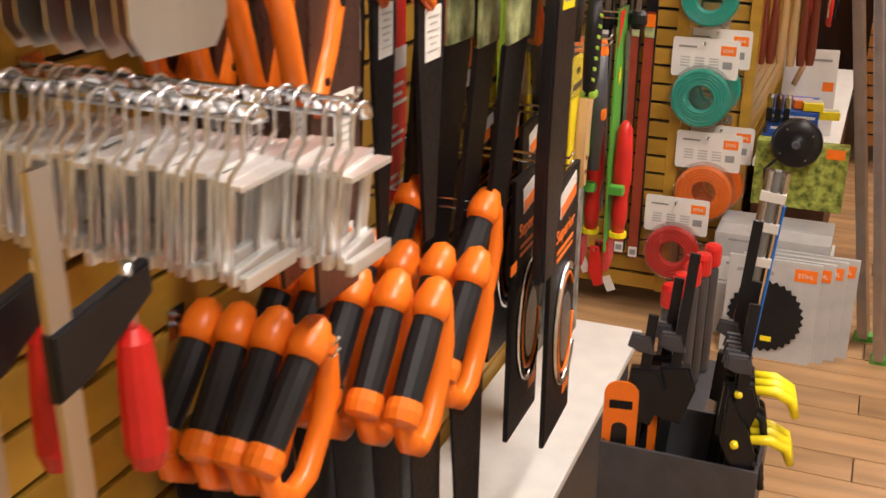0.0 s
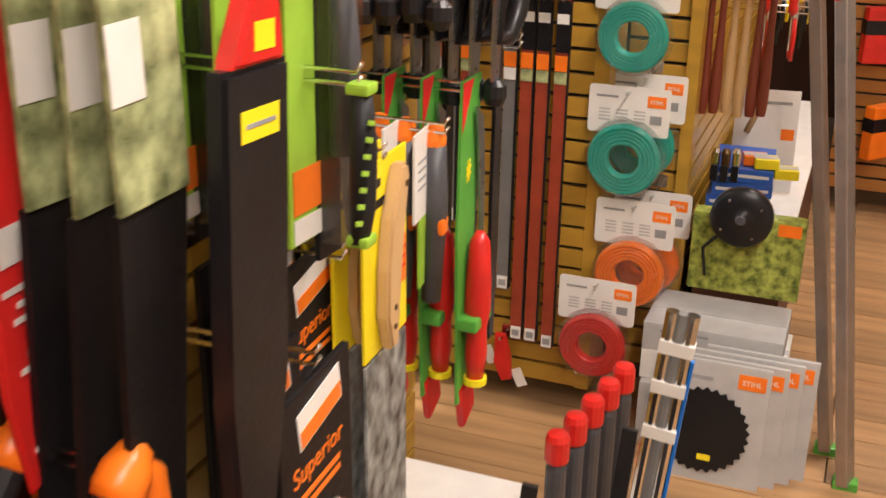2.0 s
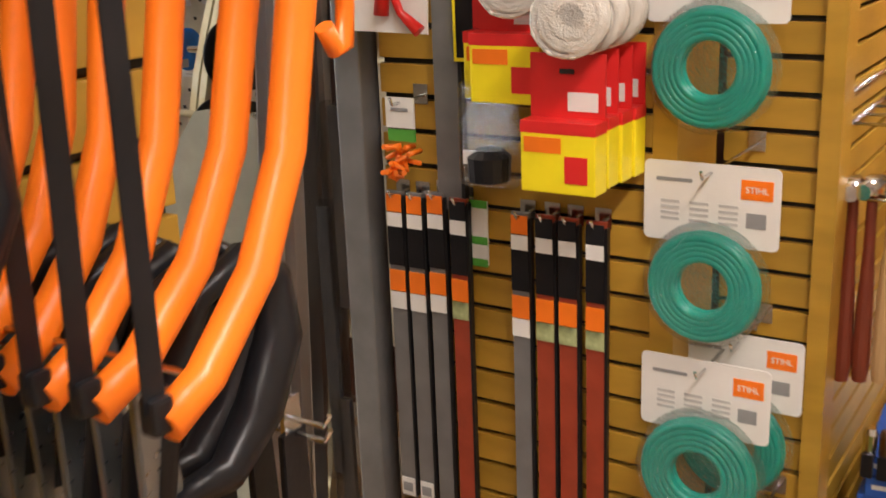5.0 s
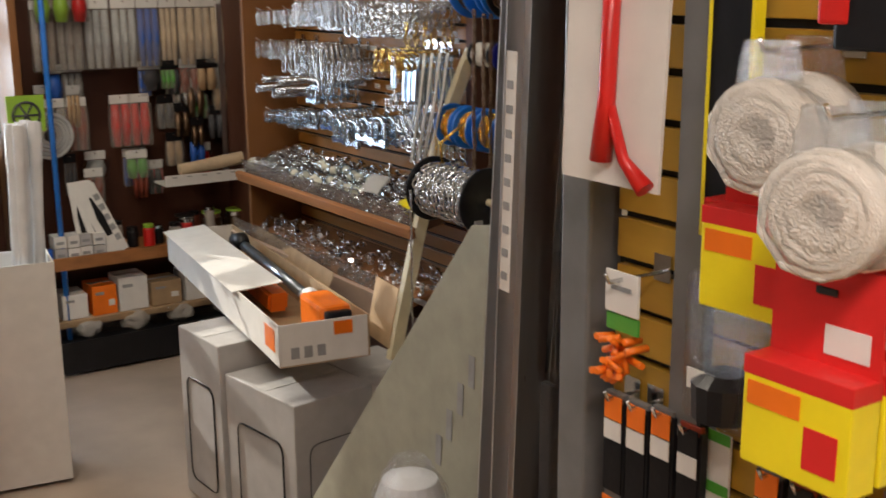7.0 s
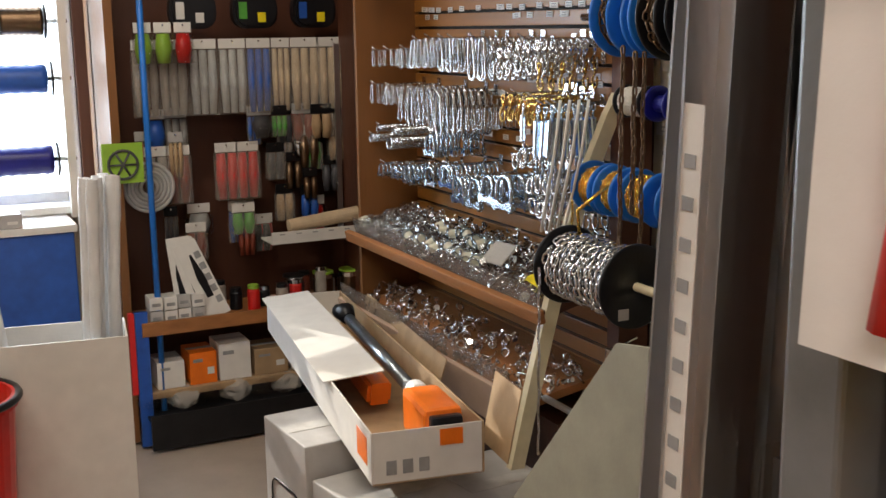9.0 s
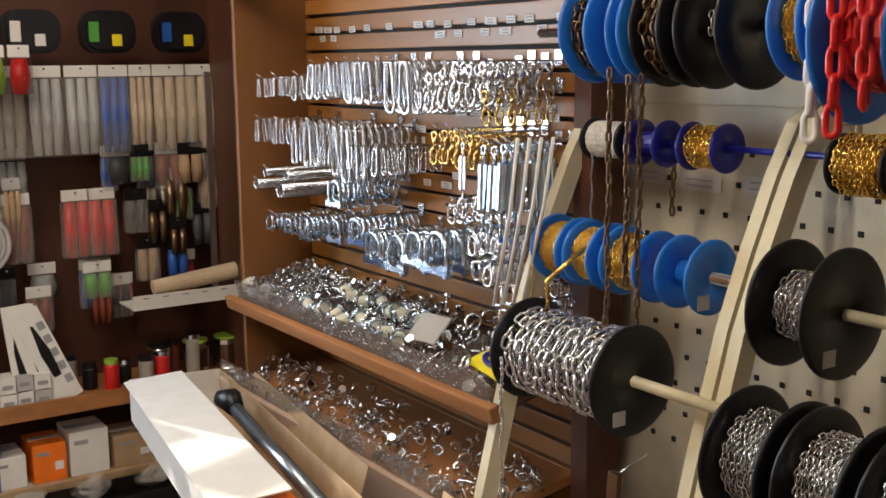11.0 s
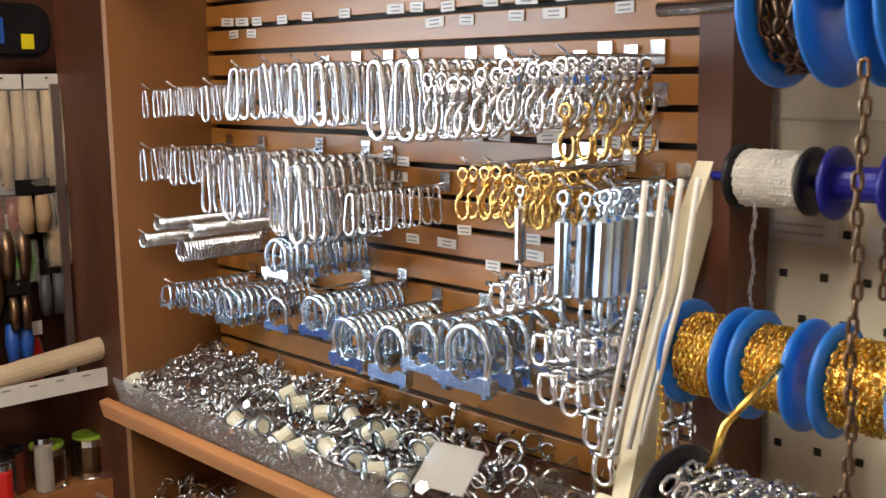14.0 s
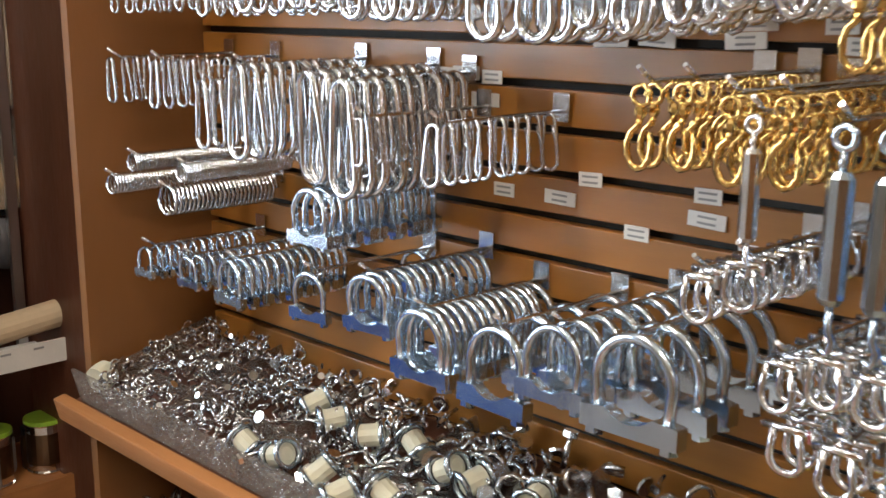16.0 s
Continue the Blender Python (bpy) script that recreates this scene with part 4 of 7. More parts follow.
def photo_pouch(m):
    t = thing("saw_pouch", m, "black saw sleeve under a garden photo header card", "pack", "saws with photo header cards")
    part("header", BOX(0.08, 0.006, 0.21, 0, 0, 0.06, bevel=0.002), PHOTO_GREEN, t, "green garden photo header")
    part("sticker", BOX(0.036, 0.0008, 0.055, -0.022, -0.0038, 0.06), WHITE_CARD, t, "white barcode sticker")
    part("sleeve", plate(B(), [(-0.04, -0.045), (0.04, -0.045), (0.035, -0.45), (-0.03, -0.45)], 0.007, pose(0, 0.0, 0, 5, 0, 0)), BLACK_CARD, t)
    part("badge", BOX(0.022, 0.0008, 0.016, 0.0, -0.0042, -0.36), ORANGE, t)
    return t


hook_out(1.345, 1.37, 0.21)
row_of(photo_pouch, 1.345, 1.22, steps(-0.545, -0.428, 4), seed=15)


def scabbard(m):
    t = thing("saw_scabbard", m, "black saw scabbard with a red and yellow top", "saw")
    part("scabbard", plate(B(), [(-0.055, 0.0), (0.055, 0.0), (0.05, -0.3), (0.01, -0.5), (-0.04, -0.5), (-0.055, -0.3)], 0.022, bevel=0.005), BLACK_PLASTIC, t)
    part("collar", plate(B(), [(-0.04, 0.0), (0.045, 0.0), (0.035, 0.075), (0.0, 0.075)], 0.024, bevel=0.004), RED, t, "red plastic collar")
    part("handle", tube(B(), [(0.02, 0, 0.06), (0.04, 0, 0.12), (0.09, 0, 0.18), (0.12, 0, 0.2)], 0.016, 10), SOFT_BLACK, t, "curved black handle")
    part("sticker", BOX(0.034, 0.0008, 0.025, 0.008, -0.0125, 0.025), YELLOW, t, "yellow sticker")
    part("sticker", BOX(0.065, 0.0008, 0.028, 0, -0.0116, -0.05), YELLOW, t, "yellow sticker")
    part("print_bar", BOX(0.05, 0.0008, 0.004, 0, -0.0124, -0.05), PRINT_GREY, t)
    return t


scabbard(face(-0.395, 1.43, 1.265, 3) @ Matrix.Scale(0.86, 4))
hook_out(1.455, 1.31, 0.26)


def text_on(body, size, parent, x, y, z, material):
    cu = bpy.data.curves.new("lettering", "FONT")
    cu.body, cu.size, cu.extrude, cu.align_x = body, size, 0.0004, "CENTER"
    tmp = bpy.data.objects.new("lettering", cu)
    scene.collection.objects.link(tmp)
    me = bpy.data.meshes.new_from_object(tmp.evaluated_get(bpy.context.evaluated_depsgraph_get()))
    bpy.data.objects.remove(tmp)
    me.materials.append(material)
    ob = new("lettering", me)
    ob.parent, ob.matrix_basis = parent, pose(x, y, z, 90, 0, 0)
    return ob


def ring_pack(m):
    t = thing("pruning_saw_pack", m, "black card pack with a chrome and orange ring picture", "pack", "black pruning saw packs")
    part("card", BOX(0.15, 0.008, 0.43, 0, 0, -0.215, bevel=0.002), BLACK_CARD, t)
    part("brand_plate", BOX(0.09, 0.001, 0.04, 0.0, -0.005, -0.035, m=pose(0, 0, 0, 0, -8, 0)), WHITE_CARD, t, "white and orange brand plate")
    part("brand_strip", BOX(0.085, 0.001, 0.018, 0.0, -0.0058, -0.044, m=pose(0, 0, 0, 0, -8, 0)), ORANGE, t)
    text_on("Superior", 0.030, t, 0.0, -0.0045, -0.095, ORANGE)
    for k in range(2):
        part("print_bar", BOX(0.09, 0.001, 0.006, 0, -0.0046, -0.112 - k * 0.012), ORANGE, t)
    part("ring_picture", tube(B(), [(x, -0.007, z) for x, z in arc(0.01, -0.25, 0.055, 60, 330, 18, 0.10)], 0.006, 7), ZINC, t, "chrome arc")
    part("ring_picture", tube(B(), [(x, -0.007, z) for x, z in arc(0.015, -0.25, 0.045, 40, 360, 18, 0.085)], 0.003, 6), ORANGE, t, "orange arc")
    part("blade_picture", plate(B(), arc(0.02, -0.26, 0.03, 0, 360, 14, 0.06)[:-1], 0.002, pose(0, -0.006, 0)), SLATE, t)
    part("badge", BOX(0.035, 0.001, 0.05, 0.045, -0.0046, -0.36), ORANGE, t)
    return t


hook_out(1.73, 0.985)
row_of(ring_pack, 1.735, 0.975, steps(-0.61, -0.52, 3), spread=0.004, seed=16)
hook_out(1.53, 0.965, 0.26)
row_of(ring_pack, 1.53, 0.955, [-0.46, -0.405], seed=26)


def lime_pack(m):
    t = thing("folding_saw_pack", m, "lime green and black folding saw blister pack", "pack", "lime green saw packs")
    part("card", BOX(0.05, 0.005, 0.30, -0.025, 0, -0.15, bevel=0.001), LIME, t)
    part("dark_card", BOX(0.045, 0.006, 0.33, 0.024, 0, -0.165, bevel=0.001), BLACK_CARD, t)
    part("stripe", BOX(0.05, 0.001, 0.045, -0.02, -0.0035, -0.245, m=pose(0, 0, 0, 0, 0, 0)), ORANGE, t)
    part("foot_strip", BOX(0.05, 0.001, 0.025, -0.02, -0.0035, -0.285), WHITE_CARD, t)
    part("handle", tube(B(), [(0.03, -0.014, -0.02), (0.032, -0.018, -0.12), (0.026, -0.016, -0.22)], [0.012, 0.016, 0.013], 9), TOOL_GREY, t)
    part("blister", BOX(0.055, 0.03, 0.30, 0.026, -0.014, -0.16, bevel=0.008), CLEAR, t, "clear plastic blister")
    return t


hook_out(1.675, 1.335)
row_of(lime_pack, 1.665, 1.335, steps(-0.61, -0.465, 3), seed=17)


def dotted_saw(m):
    t = thing("folding_saw", m, "black folding saw with green dotted grip", "saw")
    part("handle", tube(B(), [(0, 0, 0), (0.004, 0, -0.08), (0.0, 0, -0.16), (-0.012, 0, -0.21)], [0.014, 0.019, 0.018, 0.013], 10), SOFT_BLACK, t)
    for k in range(7):
        part("grip_dot", BOX(0.018, 0.004, 0.007, 0.003, -0.018, -0.04 - k * 0.022, m=pose(0, 0, 0, 0, 18, 0), bevel=0.001), LIME, t)
    for z in (0.004, -0.205):
        part("cap", BOX(0.034, 0.034, 0.016, -0.006 if z < 0 else 0, 0, z, bevel=0.005), LIME, t, "lime green end cap")
    return t


dotted_saw(face(-0.405, 1.648, 1.195) @ Matrix.Scale(0.72, 4))
hook_out(1.648, 1.2, 0.25)


def orange_saw(m):
    t = thing("saw_pack", m, "orange saw on a grey and orange card", "pack", "orange saw packs")
    part("card", plate(B(), rounded(0.085, 0.16, 0.012), 0.004), ORANGE, t)
    part("sticker", BOX(0.05, 0.001, 0.03, 0, -0.003, 0.01), WHITE_CARD, t)
    part("grey_panel", BOX(0.06, 0.001, 0.06, 0.005, -0.0028, -0.045), GREY_CARD, t)
    part("handle", tube(B(), [(-0.02, -0.012, -0.05), (0.0, -0.014, -0.10), (0.02, -0.012, -0.2)], [0.014, 0.017, 0.012], 9), ORANGE, t)
    part("grip", tube(B(), [(0.008, -0.013, -0.13), (0.028, -0.012, -0.25)], [0.0175, 0.013], 9), TOOL_GREY, t, "charcoal rubber grip")
    return t


hook_out(1.785, 1.29, 0.2)
row_of(orange_saw, 1.785, 1.22, [-0.60, -0.55, -0.50], seed=18)


def yellow_card(m):
    t = thing("pruning_saw_card", m @ Matrix.Diagonal((0.78, 1, 1, 1)), "yellow card pack with a curved beige wooden handle", "pack", "yellow pruning saw cards")
    card = part("card", BOX(0.165, 0.004, 0.24, 0, 0, -0.12, bevel=0.001), YELLOW, t)
    part("slot", plate(B(), rounded(0.032, 0.01, 0.004), 0.001, pose(-0.035, -0.0026, -0.025)), BLACK_GAP, card)
    part("print_bar", BOX(0.07, 0.001, 0.010, -0.04, -0.0027, -0.05), BLACK_CARD, card)
    part("handle", plate(B(), [(0.05, -0.01), (0.07, -0.012), (0.075, -0.03), (0.055, -0.08), (0.04, -0.14), (0.03, -0.20), (0.03, -0.235), (0.008, -0.235), (-0.008, -0.19), (-0.005, -0.13), (0.012, -0.07)], 0.018, pose(-0.036, -0.012, 0), bevel=0.004), WOOD, t, "smooth pale wooden handle")
    for x, z in ((0.024, -0.035), (-0.02, -0.18), (-0.022, -0.205)):
        part("rivet", lathe(B(), [(0.004, -0.001), (0.004, 0.001)], 8, pose(x, -0.0218, z, 90, 0, 0)), BURNT, t)
    part("offer_label", BOX(0.036, 0.001, 0.062, 0.058, -0.003, -0.145), ORANGE, t, "orange offer label")
    for k in range(3):
        part("print_bar", BOX(0.028, 0.001, 0.003, 0.058, -0.0042, -0.13 - k * 0.012), RED_CARD, t)
    part("photo", BOX(0.16, 0.004, 0.30, 0, 0, -0.395, bevel=0.001), PHOTO_GREY, t, "grey foliage photo lower card")
    return t


hook_out(1.838, 1.065)
row_of(yellow_card, 1.838, 1.07, steps(-0.61, -0.47, 5), spread=0.002, seed=19)


def fold_saw(m):
    t = thing("folding_saw", m, "charcoal folding saw with orange tip and white card", "saw", "charcoal folding saws")
    part("card", BOX(0.075, 0.003, 0.12, -0.02, 0.008, -0.05), WHITE_CARD, t, "white printed card")
    for k in range(4):
        part("print_bar", BOX(0.045, 0.001, 0.003, -0.02, 0.006, -0.03 - k * 0.012), PRINT_GREY, t)
    part("handle", tube(B(), [(0.01, 0, -0.01), (0.008, -0.003, -0.10), (0.0, 0, -0.24)], [0.015, 0.017, 0.014], 10), TOOL_GREY, t)
    part("tip", lathe(B(), [(0.004, 0.018), (0.012, 0.014), (0.016, -0.004), (0.0155, -0.012)], 12, pose(0.01, 0, -0.006)), ORANGE, t, "orange tip")
    part("lock", BOX(0.026, 0.038, 0.024, 0.006, 0, -0.13, bevel=0.005), ORANGE, t, "orange lock button")
    part("tail_card", BOX(0.05, 0.003, 0.10, -0.01, 0.008, -0.16), LIME, t)
    return t


hook_out(2.04, 1.045)
row_of(fold_saw, 2.04, 1.045, steps(-0.61, -0.487, 4), seed=20)


def red_green(m):
    t = thing("pruning_saw", m, "pruning saw in a green sleeve with red handle", "saw", "green and red pruning saws")
    part("sleeve", plate(B(), [(-0.04, 0.02), (0.035, 0.02), (0.03, -0.08), (0.02, -0.3), (0.01, -0.47), (-0.025, -0.47), (-0.045, -0.2)], 0.004), GREEN, t)
    part("red_corner", plate(B(), [(-0.04, 0.018), (0.0, 0.018), (-0.04, -0.05)], 0.001, pose(0, -0.003, 0)), RED_CARD, t)
    part("blade", plate(B(), [(0.0, -0.02), (0.03, -0.04), (0.045, -0.15), (0.05, -0.35), (0.04, -0.40), (0.03, -0.2), (0.012, -0.08)], 0.003, pose(0, -0.008, 0)), SLATE, t)
    part("handle", lathe(B(), [(0.006, 0.0), (0.015, -0.015), (0.019, -0.08), (0.02, -0.12), (0.015, -0.15), (0.017, -0.19), (0.012, -0.24)], 12, pose(0.0, -0.02, -0.20)), RED, t, "glossy red handle")
    part("strap", BOX(0.07, 0.03, 0.02, 0.0, -0.016, -0.335, bevel=0.004), GREEN, t, "green strap")
    part("collar", lathe(B(), [(0.018, 0.0), (0.018, -0.01)], 12, pose(0, -0.02, -0.43)), YELLOW, t)
    part("end", plate(B(), [(-0.02, -0.45), (0.03, -0.44), (0.045, -0.5), (0.0, -0.52)], 0.012, bevel=0.002), RED, t)
    part("star", plate(B(), [(0.012 * (1 if k % 2 else 0.45) * math.cos(k * math.pi / 8) - 0.01, 0.018 * (1 if k % 2 else 0.45) * math.sin(k * math.pi / 8) - 0.11) for k in range(16)], 0.001, pose(0, -0.003, 0)), YELLOW, t)
    return t


hook_out(2.13, 1.08)
row_of(red_green, 2.13, 1.08, steps(-0.58, -0.465, 3), seed=21)


def loop_shear(m):
    t = thing("loop_handled_saw", m, "black D-handled saw with grey-blue steel blade", "saw", "black D-handled saws")
    pts = [(-0.015, -0.07), (0.0, 0.0), (0.03, 0.045), (0.07, 0.06), (0.10, 0.04), (0.10, 0.0), (0.075, -0.045), (0.04, -0.075)]
    part("handle", tube(B(), [(x, 0, z) for x, z in pts], [0.009, 0.009, 0.009, 0.010, 0.012, 0.017, 0.017, 0.013], 9, closed=True), BLACK_PLASTIC, t, "glossy black loop handle")
    part("blade", plate(B(), [(-0.03, 0.03), (-0.008, 0.03), (0.0, -0.06), (-0.005, -0.125), (-0.03, -0.125)], 0.006, bevel=0.001), SLATE, t)
    part("ferrule", lathe(B(), [(0.010, 0.012), (0.017, 0.004), (0.018, -0.012), (0.012, -0.024)], 12, pose(-0.016, 0, -0.135)), BLACK_PLASTIC, t)
    return t


hook_out(1.98, 1.33)
row_of(loop_shear, 1.99, 1.355, steps(-0.62, -0.455, 6), seed=22)
hook_out(2.17, 1.20)
row_of(loop_shear, 2.18, 1.215, steps(-0.62, -0.445, 7), seed=23)


def bow_saw(m):
    t = thing("bow_saw", m, "bow saw with a bright orange tubular frame", "saw", "orange bow saws")
    pts = [(0.07, 0.36), (0.075, 0.2), (0.072, 0.08), (0.055, 0.0), (0.025, -0.06), (-0.02, -0.105), (-0.05, -0.12)]
    part("frame", tube(B(), [(x, 0, z) for x, z in pts], 0.0115, 10), ORANGE, t)
    part("blade", BOX(0.014, 0.0015, 0.46, -0.055, 0, 0.12), BLACK_PLASTIC, t)
    part("blade_clip", BOX(0.014, 0.012, 0.02, -0.054, 0, -0.112, bevel=0.003), BLACK_PLASTIC, t)
    return t


hook_out(2.15, 1.235, 0.28)
row_of(bow_saw, 2.165, 1.352, steps(-0.60, -0.375, 6), seed=24)
t = thing("bow_saw", face(-0.43, 2.352, 1.40), "slim orange bow saw hooked at the wall end", "saw", "orange bow saws")
part("frame", tube(B(), [(-0.006, 0, 0.30), (-0.003, 0, 0.12), (0.003, 0, 0.02), (0.0, 0, -0.006), (-0.01, 0, -0.008), (-0.02, 0, 0.008)], 0.0065, 9), ORANGE, t)
part("rivet", lathe(B(), [(0.003, 0.0), (0.003, 0.002)], 8, pose(0.0, -0.0065, 0.06, 90, 0, 0)), ZINC, t)
hook_out(2.35, 1.69, 0.23)


def black_strap(m):
    t = thing("sheathed_saw", m, "long black sheathed saw blade hanging down", "saw", "black sheathed saws")
    part("sheath", plate(B(), [(-0.014, 0.0), (0.014, 0.0), (0.018, -0.3), (0.01, -0.5), (-0.012, -0.5), (-0.02, -0.25)], 0.006, bevel=0.001), BLACK_PLASTIC, t)
    part("tab", BOX(0.02, 0.004, 0.03, 0, 0, 0.012), ZINC, t)
    return t


hook_out(2.35, 1.10)
row_of(black_strap, 2.35, 1.105, steps(-0.62, -0.50, 4), seed=25)


# ---- blade display ----
PY = 3.17


def hook_front(x, z, length=0.08, y=PY):
    bm = tube(B(), [(0, 0.001, 0), (0, -length, 0), (0, -length - 0.005, 0.01)], 0.0024, 6)
    box(bm, 0.025, 0.003, 0.03, 0, -0.002, 0.004)
    return solid("display_hook", bm, ZINC, pose(x, y, z), "zinc wire display hook on the slat wall", "hook", "display hooks")


DULL_RED = mat("dull_red_sleeve", (0.30, 0.045, 0.02), 0.4, vary=0.2)
GREY_SLEEVE = mat("grey_plastic_sleeve", (0.16, 0.155, 0.15), 0.42, vary=0.15)


def blade_pack(x, z1, z0, colour, w=0.030, y=PY - 0.025):
    t = thing("saw_blade_pack", pose(x, y, z1), "long narrow saw blade in a printed sleeve", "pack", "saw blade packs")
    h = z1 - z0
    part("sleeve", BOX(w, 0.007, h, 0, 0, -h / 2, bevel=0.001), colour, t)
    part("edge", BOX(0.004, 0.009, h * 0.98, w / 2 + 0.001, 0, -h / 2), BLACK_PLASTIC, t)
    part("header", BOX(w * 0.98, 0.002, 0.11, 0, -0.005, -0.065), BLACK_CARD, t, "black printed header")
    part("badge", BOX(w * 0.9, 0.002, 0.028, 0, -0.0065, -0.018), ORANGE if colour is GREY_SLEEVE else BLACK_PLASTIC, t)
    part("sticker", BOX(w * 0.9, 0.002, 0.022, 0, -0.0068, -0.045), WHITE_CARD, t, "white price sticker")
    part("picture", BOX(w * 0.95, 0.002, 0.035, 0, -0.006, -0.145), ORANGE, t, "orange picture panel")
    part("picture", BOX(w * 0.95, 0.002, 0.028, 0, -0.006, -0.178), PHOTO_GREEN if colour is not GREY_SLEEVE else WHITE_CARD, t)
    part("barcode", BOX(w * 0.85, 0.002, 0.032, 0, -0.0055, -h + 0.02), WHITE_CARD, t, "white barcode sticker")
    part("barcode", BOX(w * 0.6, 0.001, 0.016, 0, -0.007, -h + 0.02), PRINT_GREY, t)
    hook_front(x, z1 - 0.006, 0.04)
    return t


for x, z1, z0, c in ((-0.950, 1.06, 0.53, GREY_SLEEVE), (-0.913, 1.06, 0.53, GREY_SLEEVE), (-0.875, 1.065, 0.49, GREY_SLEEVE), (-0.835, 1.06, 0.455, DULL_RED),
                     (-0.730, 1.05, 0.33, GREY_SLEEVE), (-0.690, 1.05, 0.20, DULL_RED), (-0.653, 1.05, 0.20, DULL_RED), (-0.610, 1.05, 0.19, DULL_RED)):
    blade_pack(x, z1, z0, c)
t = thing("price_card", pose(-0.815, PY - 0.01, 1.005), "white and green striped card on the slats", "card")
part("card", BOX(0.04, 0.003, 0.10), WHITE_CARD, t)
for z in (0.045, -0.012, -0.047):
    part("stripe", BOX(0.04, 0.001, 0.012, 0, -0.0022, z), GREEN, t)


def clip_pack(x, z):
    t = thing("red_clip", pose(x, PY - 0.03, z), "small red plastic clip on a card", "clip", "red clips")
    part("body", plate(B(), [(-0.02, 0.06), (0.005, 0.06), (0.02, 0.0), (0.025, -0.06), (0.0, -0.07), (-0.022, -0.02)], 0.02, bevel=0.004), RED, t)
    part("card", BOX(0.028, 0.002, 0.05, 0.014, 0.006, -0.07, m=pose(0, 0, 0, 0, -25, 0)), WHITE_CARD, t)
    hook_front(x, z + 0.055, 0.06)


for cx, cz in ((-0.90, 0.42), (-0.86, 0.36), (-0.83, 0.30), (-0.80, 0.20), (-0.72, 0.15)):
    clip_pack(cx, cz)


def seed_box(m, w=0.105, d=0.035):
    t = thing("yellow_box", m, "yellow and red carton with a red hanging header", "box", "yellow and red cartons")
    part("carton", BOX(w, d, 0.085, 0, 0, 0.0, bevel=0.002), YELLOW, t)
    part("lid", BOX(w + 0.001, d + 0.001, 0.016, 0, 0, 0.0425, bevel=0.001), RED_CARD, t, "red top of the carton")
    part("header", BOX(w, 0.003, 0.085, 0, d / 2 - 0.003, 0.09), RED_CARD, t, "red hanging header")
    part("sticker", BOX(0.042, 0.001, 0.024, 0.022, d / 2 - 0.0055, 0.072), WHITE_CARD, t)
    part("slot", BOX(0.02, 0.001, 0.006, 0, d / 2 - 0.0055, 0.11), BLACK_GAP, t)
    part("print_bar", BOX(w * 0.5, 0.001, 0.02, -w * 0.2, -d / 2 - 0.0006, 0.02), ORANGE, t)
    part("picture", BOX(w * 0.3, 0.001, 0.035, w * 0.25, -d / 2 - 0.0006, -0.01), RED_CARD, t)
    return t


hook_front(-0.605, 1.296, 0.16)
sb = seed_box(pose(-0.605, 3.03, 1.163))
for k, yy in enumerate((3.068, 3.106, 3.144)):
    copy_thing(sb, pose(-0.605 + 0.003 * k, yy, 1.165, 0, 0, 2 - k))
copy_thing(sb, pose(-0.74, 3.12, 1.262, 0, 0, 3))
copy_thing(sb, pose(-0.71, 3.085, 1.264, 0, 0, 2))
hook_front(-0.725, 1.385, 0.11)


def cord_coil(m, r=0.041):
    t = thing("cord_coil", m, "coil of white cord in a clear plastic bag", "cord", "bagged coils of white cord")
    bm = B()
    rnd = random.Random(2)
    for k in range(30):
        a, o = r - 0.0055 * (k % 5) + rnd.uniform(-0.003, 0.003), -0.014 + 0.0055 * (k // 5) + rnd.uniform(-0.002, 0.002)
        cx, cz = rnd.uniform(-0.003, 0.003), rnd.uniform(-0.003, 0.003)
        tube(bm, [(x, o + 0.003 * math.sin(3 * q + k), z) for q, (x, z) in enumerate(arc(cx, cz, a, 0, 360, 18)[:-1])], 0.0035, 5, closed=True)
    part("cord", bm, WHITE_CORD, t)
    bm = B()
    lathe(bm, [(0.001, -0.026), (r * 0.8, -0.026), (r * 1.15, -0.016), (r * 1.2, 0.0), (r * 1.15, 0.016), (r * 0.8, 0.026), (0.001, 0.026)], 22, pose(0, 0, 0, 90, 0, 0))
    part("bag", bm, MILKY, t, "milky plastic bag")
    part("bag_top", plate(B(), [(-r * 0.8, r * 0.7), (r * 0.8, r * 0.7), (r * 0.6, r * 1.9), (-r * 0.6, r * 1.9)], 0.006), CLEAR, t)
    return t


cc = cord_coil(pose(-0.578, 3.0, 1.345, 0, 0, 14))
for x, y, z in ((-0.576, 3.05, 1.345), (-0.572, 3.10, 1.347), (-0.69, 3.06, 1.385), (-0.688, 3.11, 1.387)):
    copy_thing(cc, pose(x, y, z, 0, 0, 8))
hook_front(-0.575, 1.415, 0.18), hook_front(-0.689, 1.455, 0.12)
t = thing("plastic_bag_pack", pose(-0.755, 3.10, 1.15), "clear bag holding a black plug with a label", "pack")
part("bag", BOX(0.09, 0.03, 0.15, 0, 0, 0.02, bevel=0.012), CLEAR, t)
part("plug", lathe(B(), [(0.01, -0.05), (0.03, -0.045), (0.032, -0.01), (0.02, 0.0)], 14), BLACK_PLASTIC, t)
part("label", BOX(0.034, 0.002, 0.02, -0.015, -0.017, -0.01), WHITE_CARD, t)
hook_front(-0.755, 1.235, 0.09)

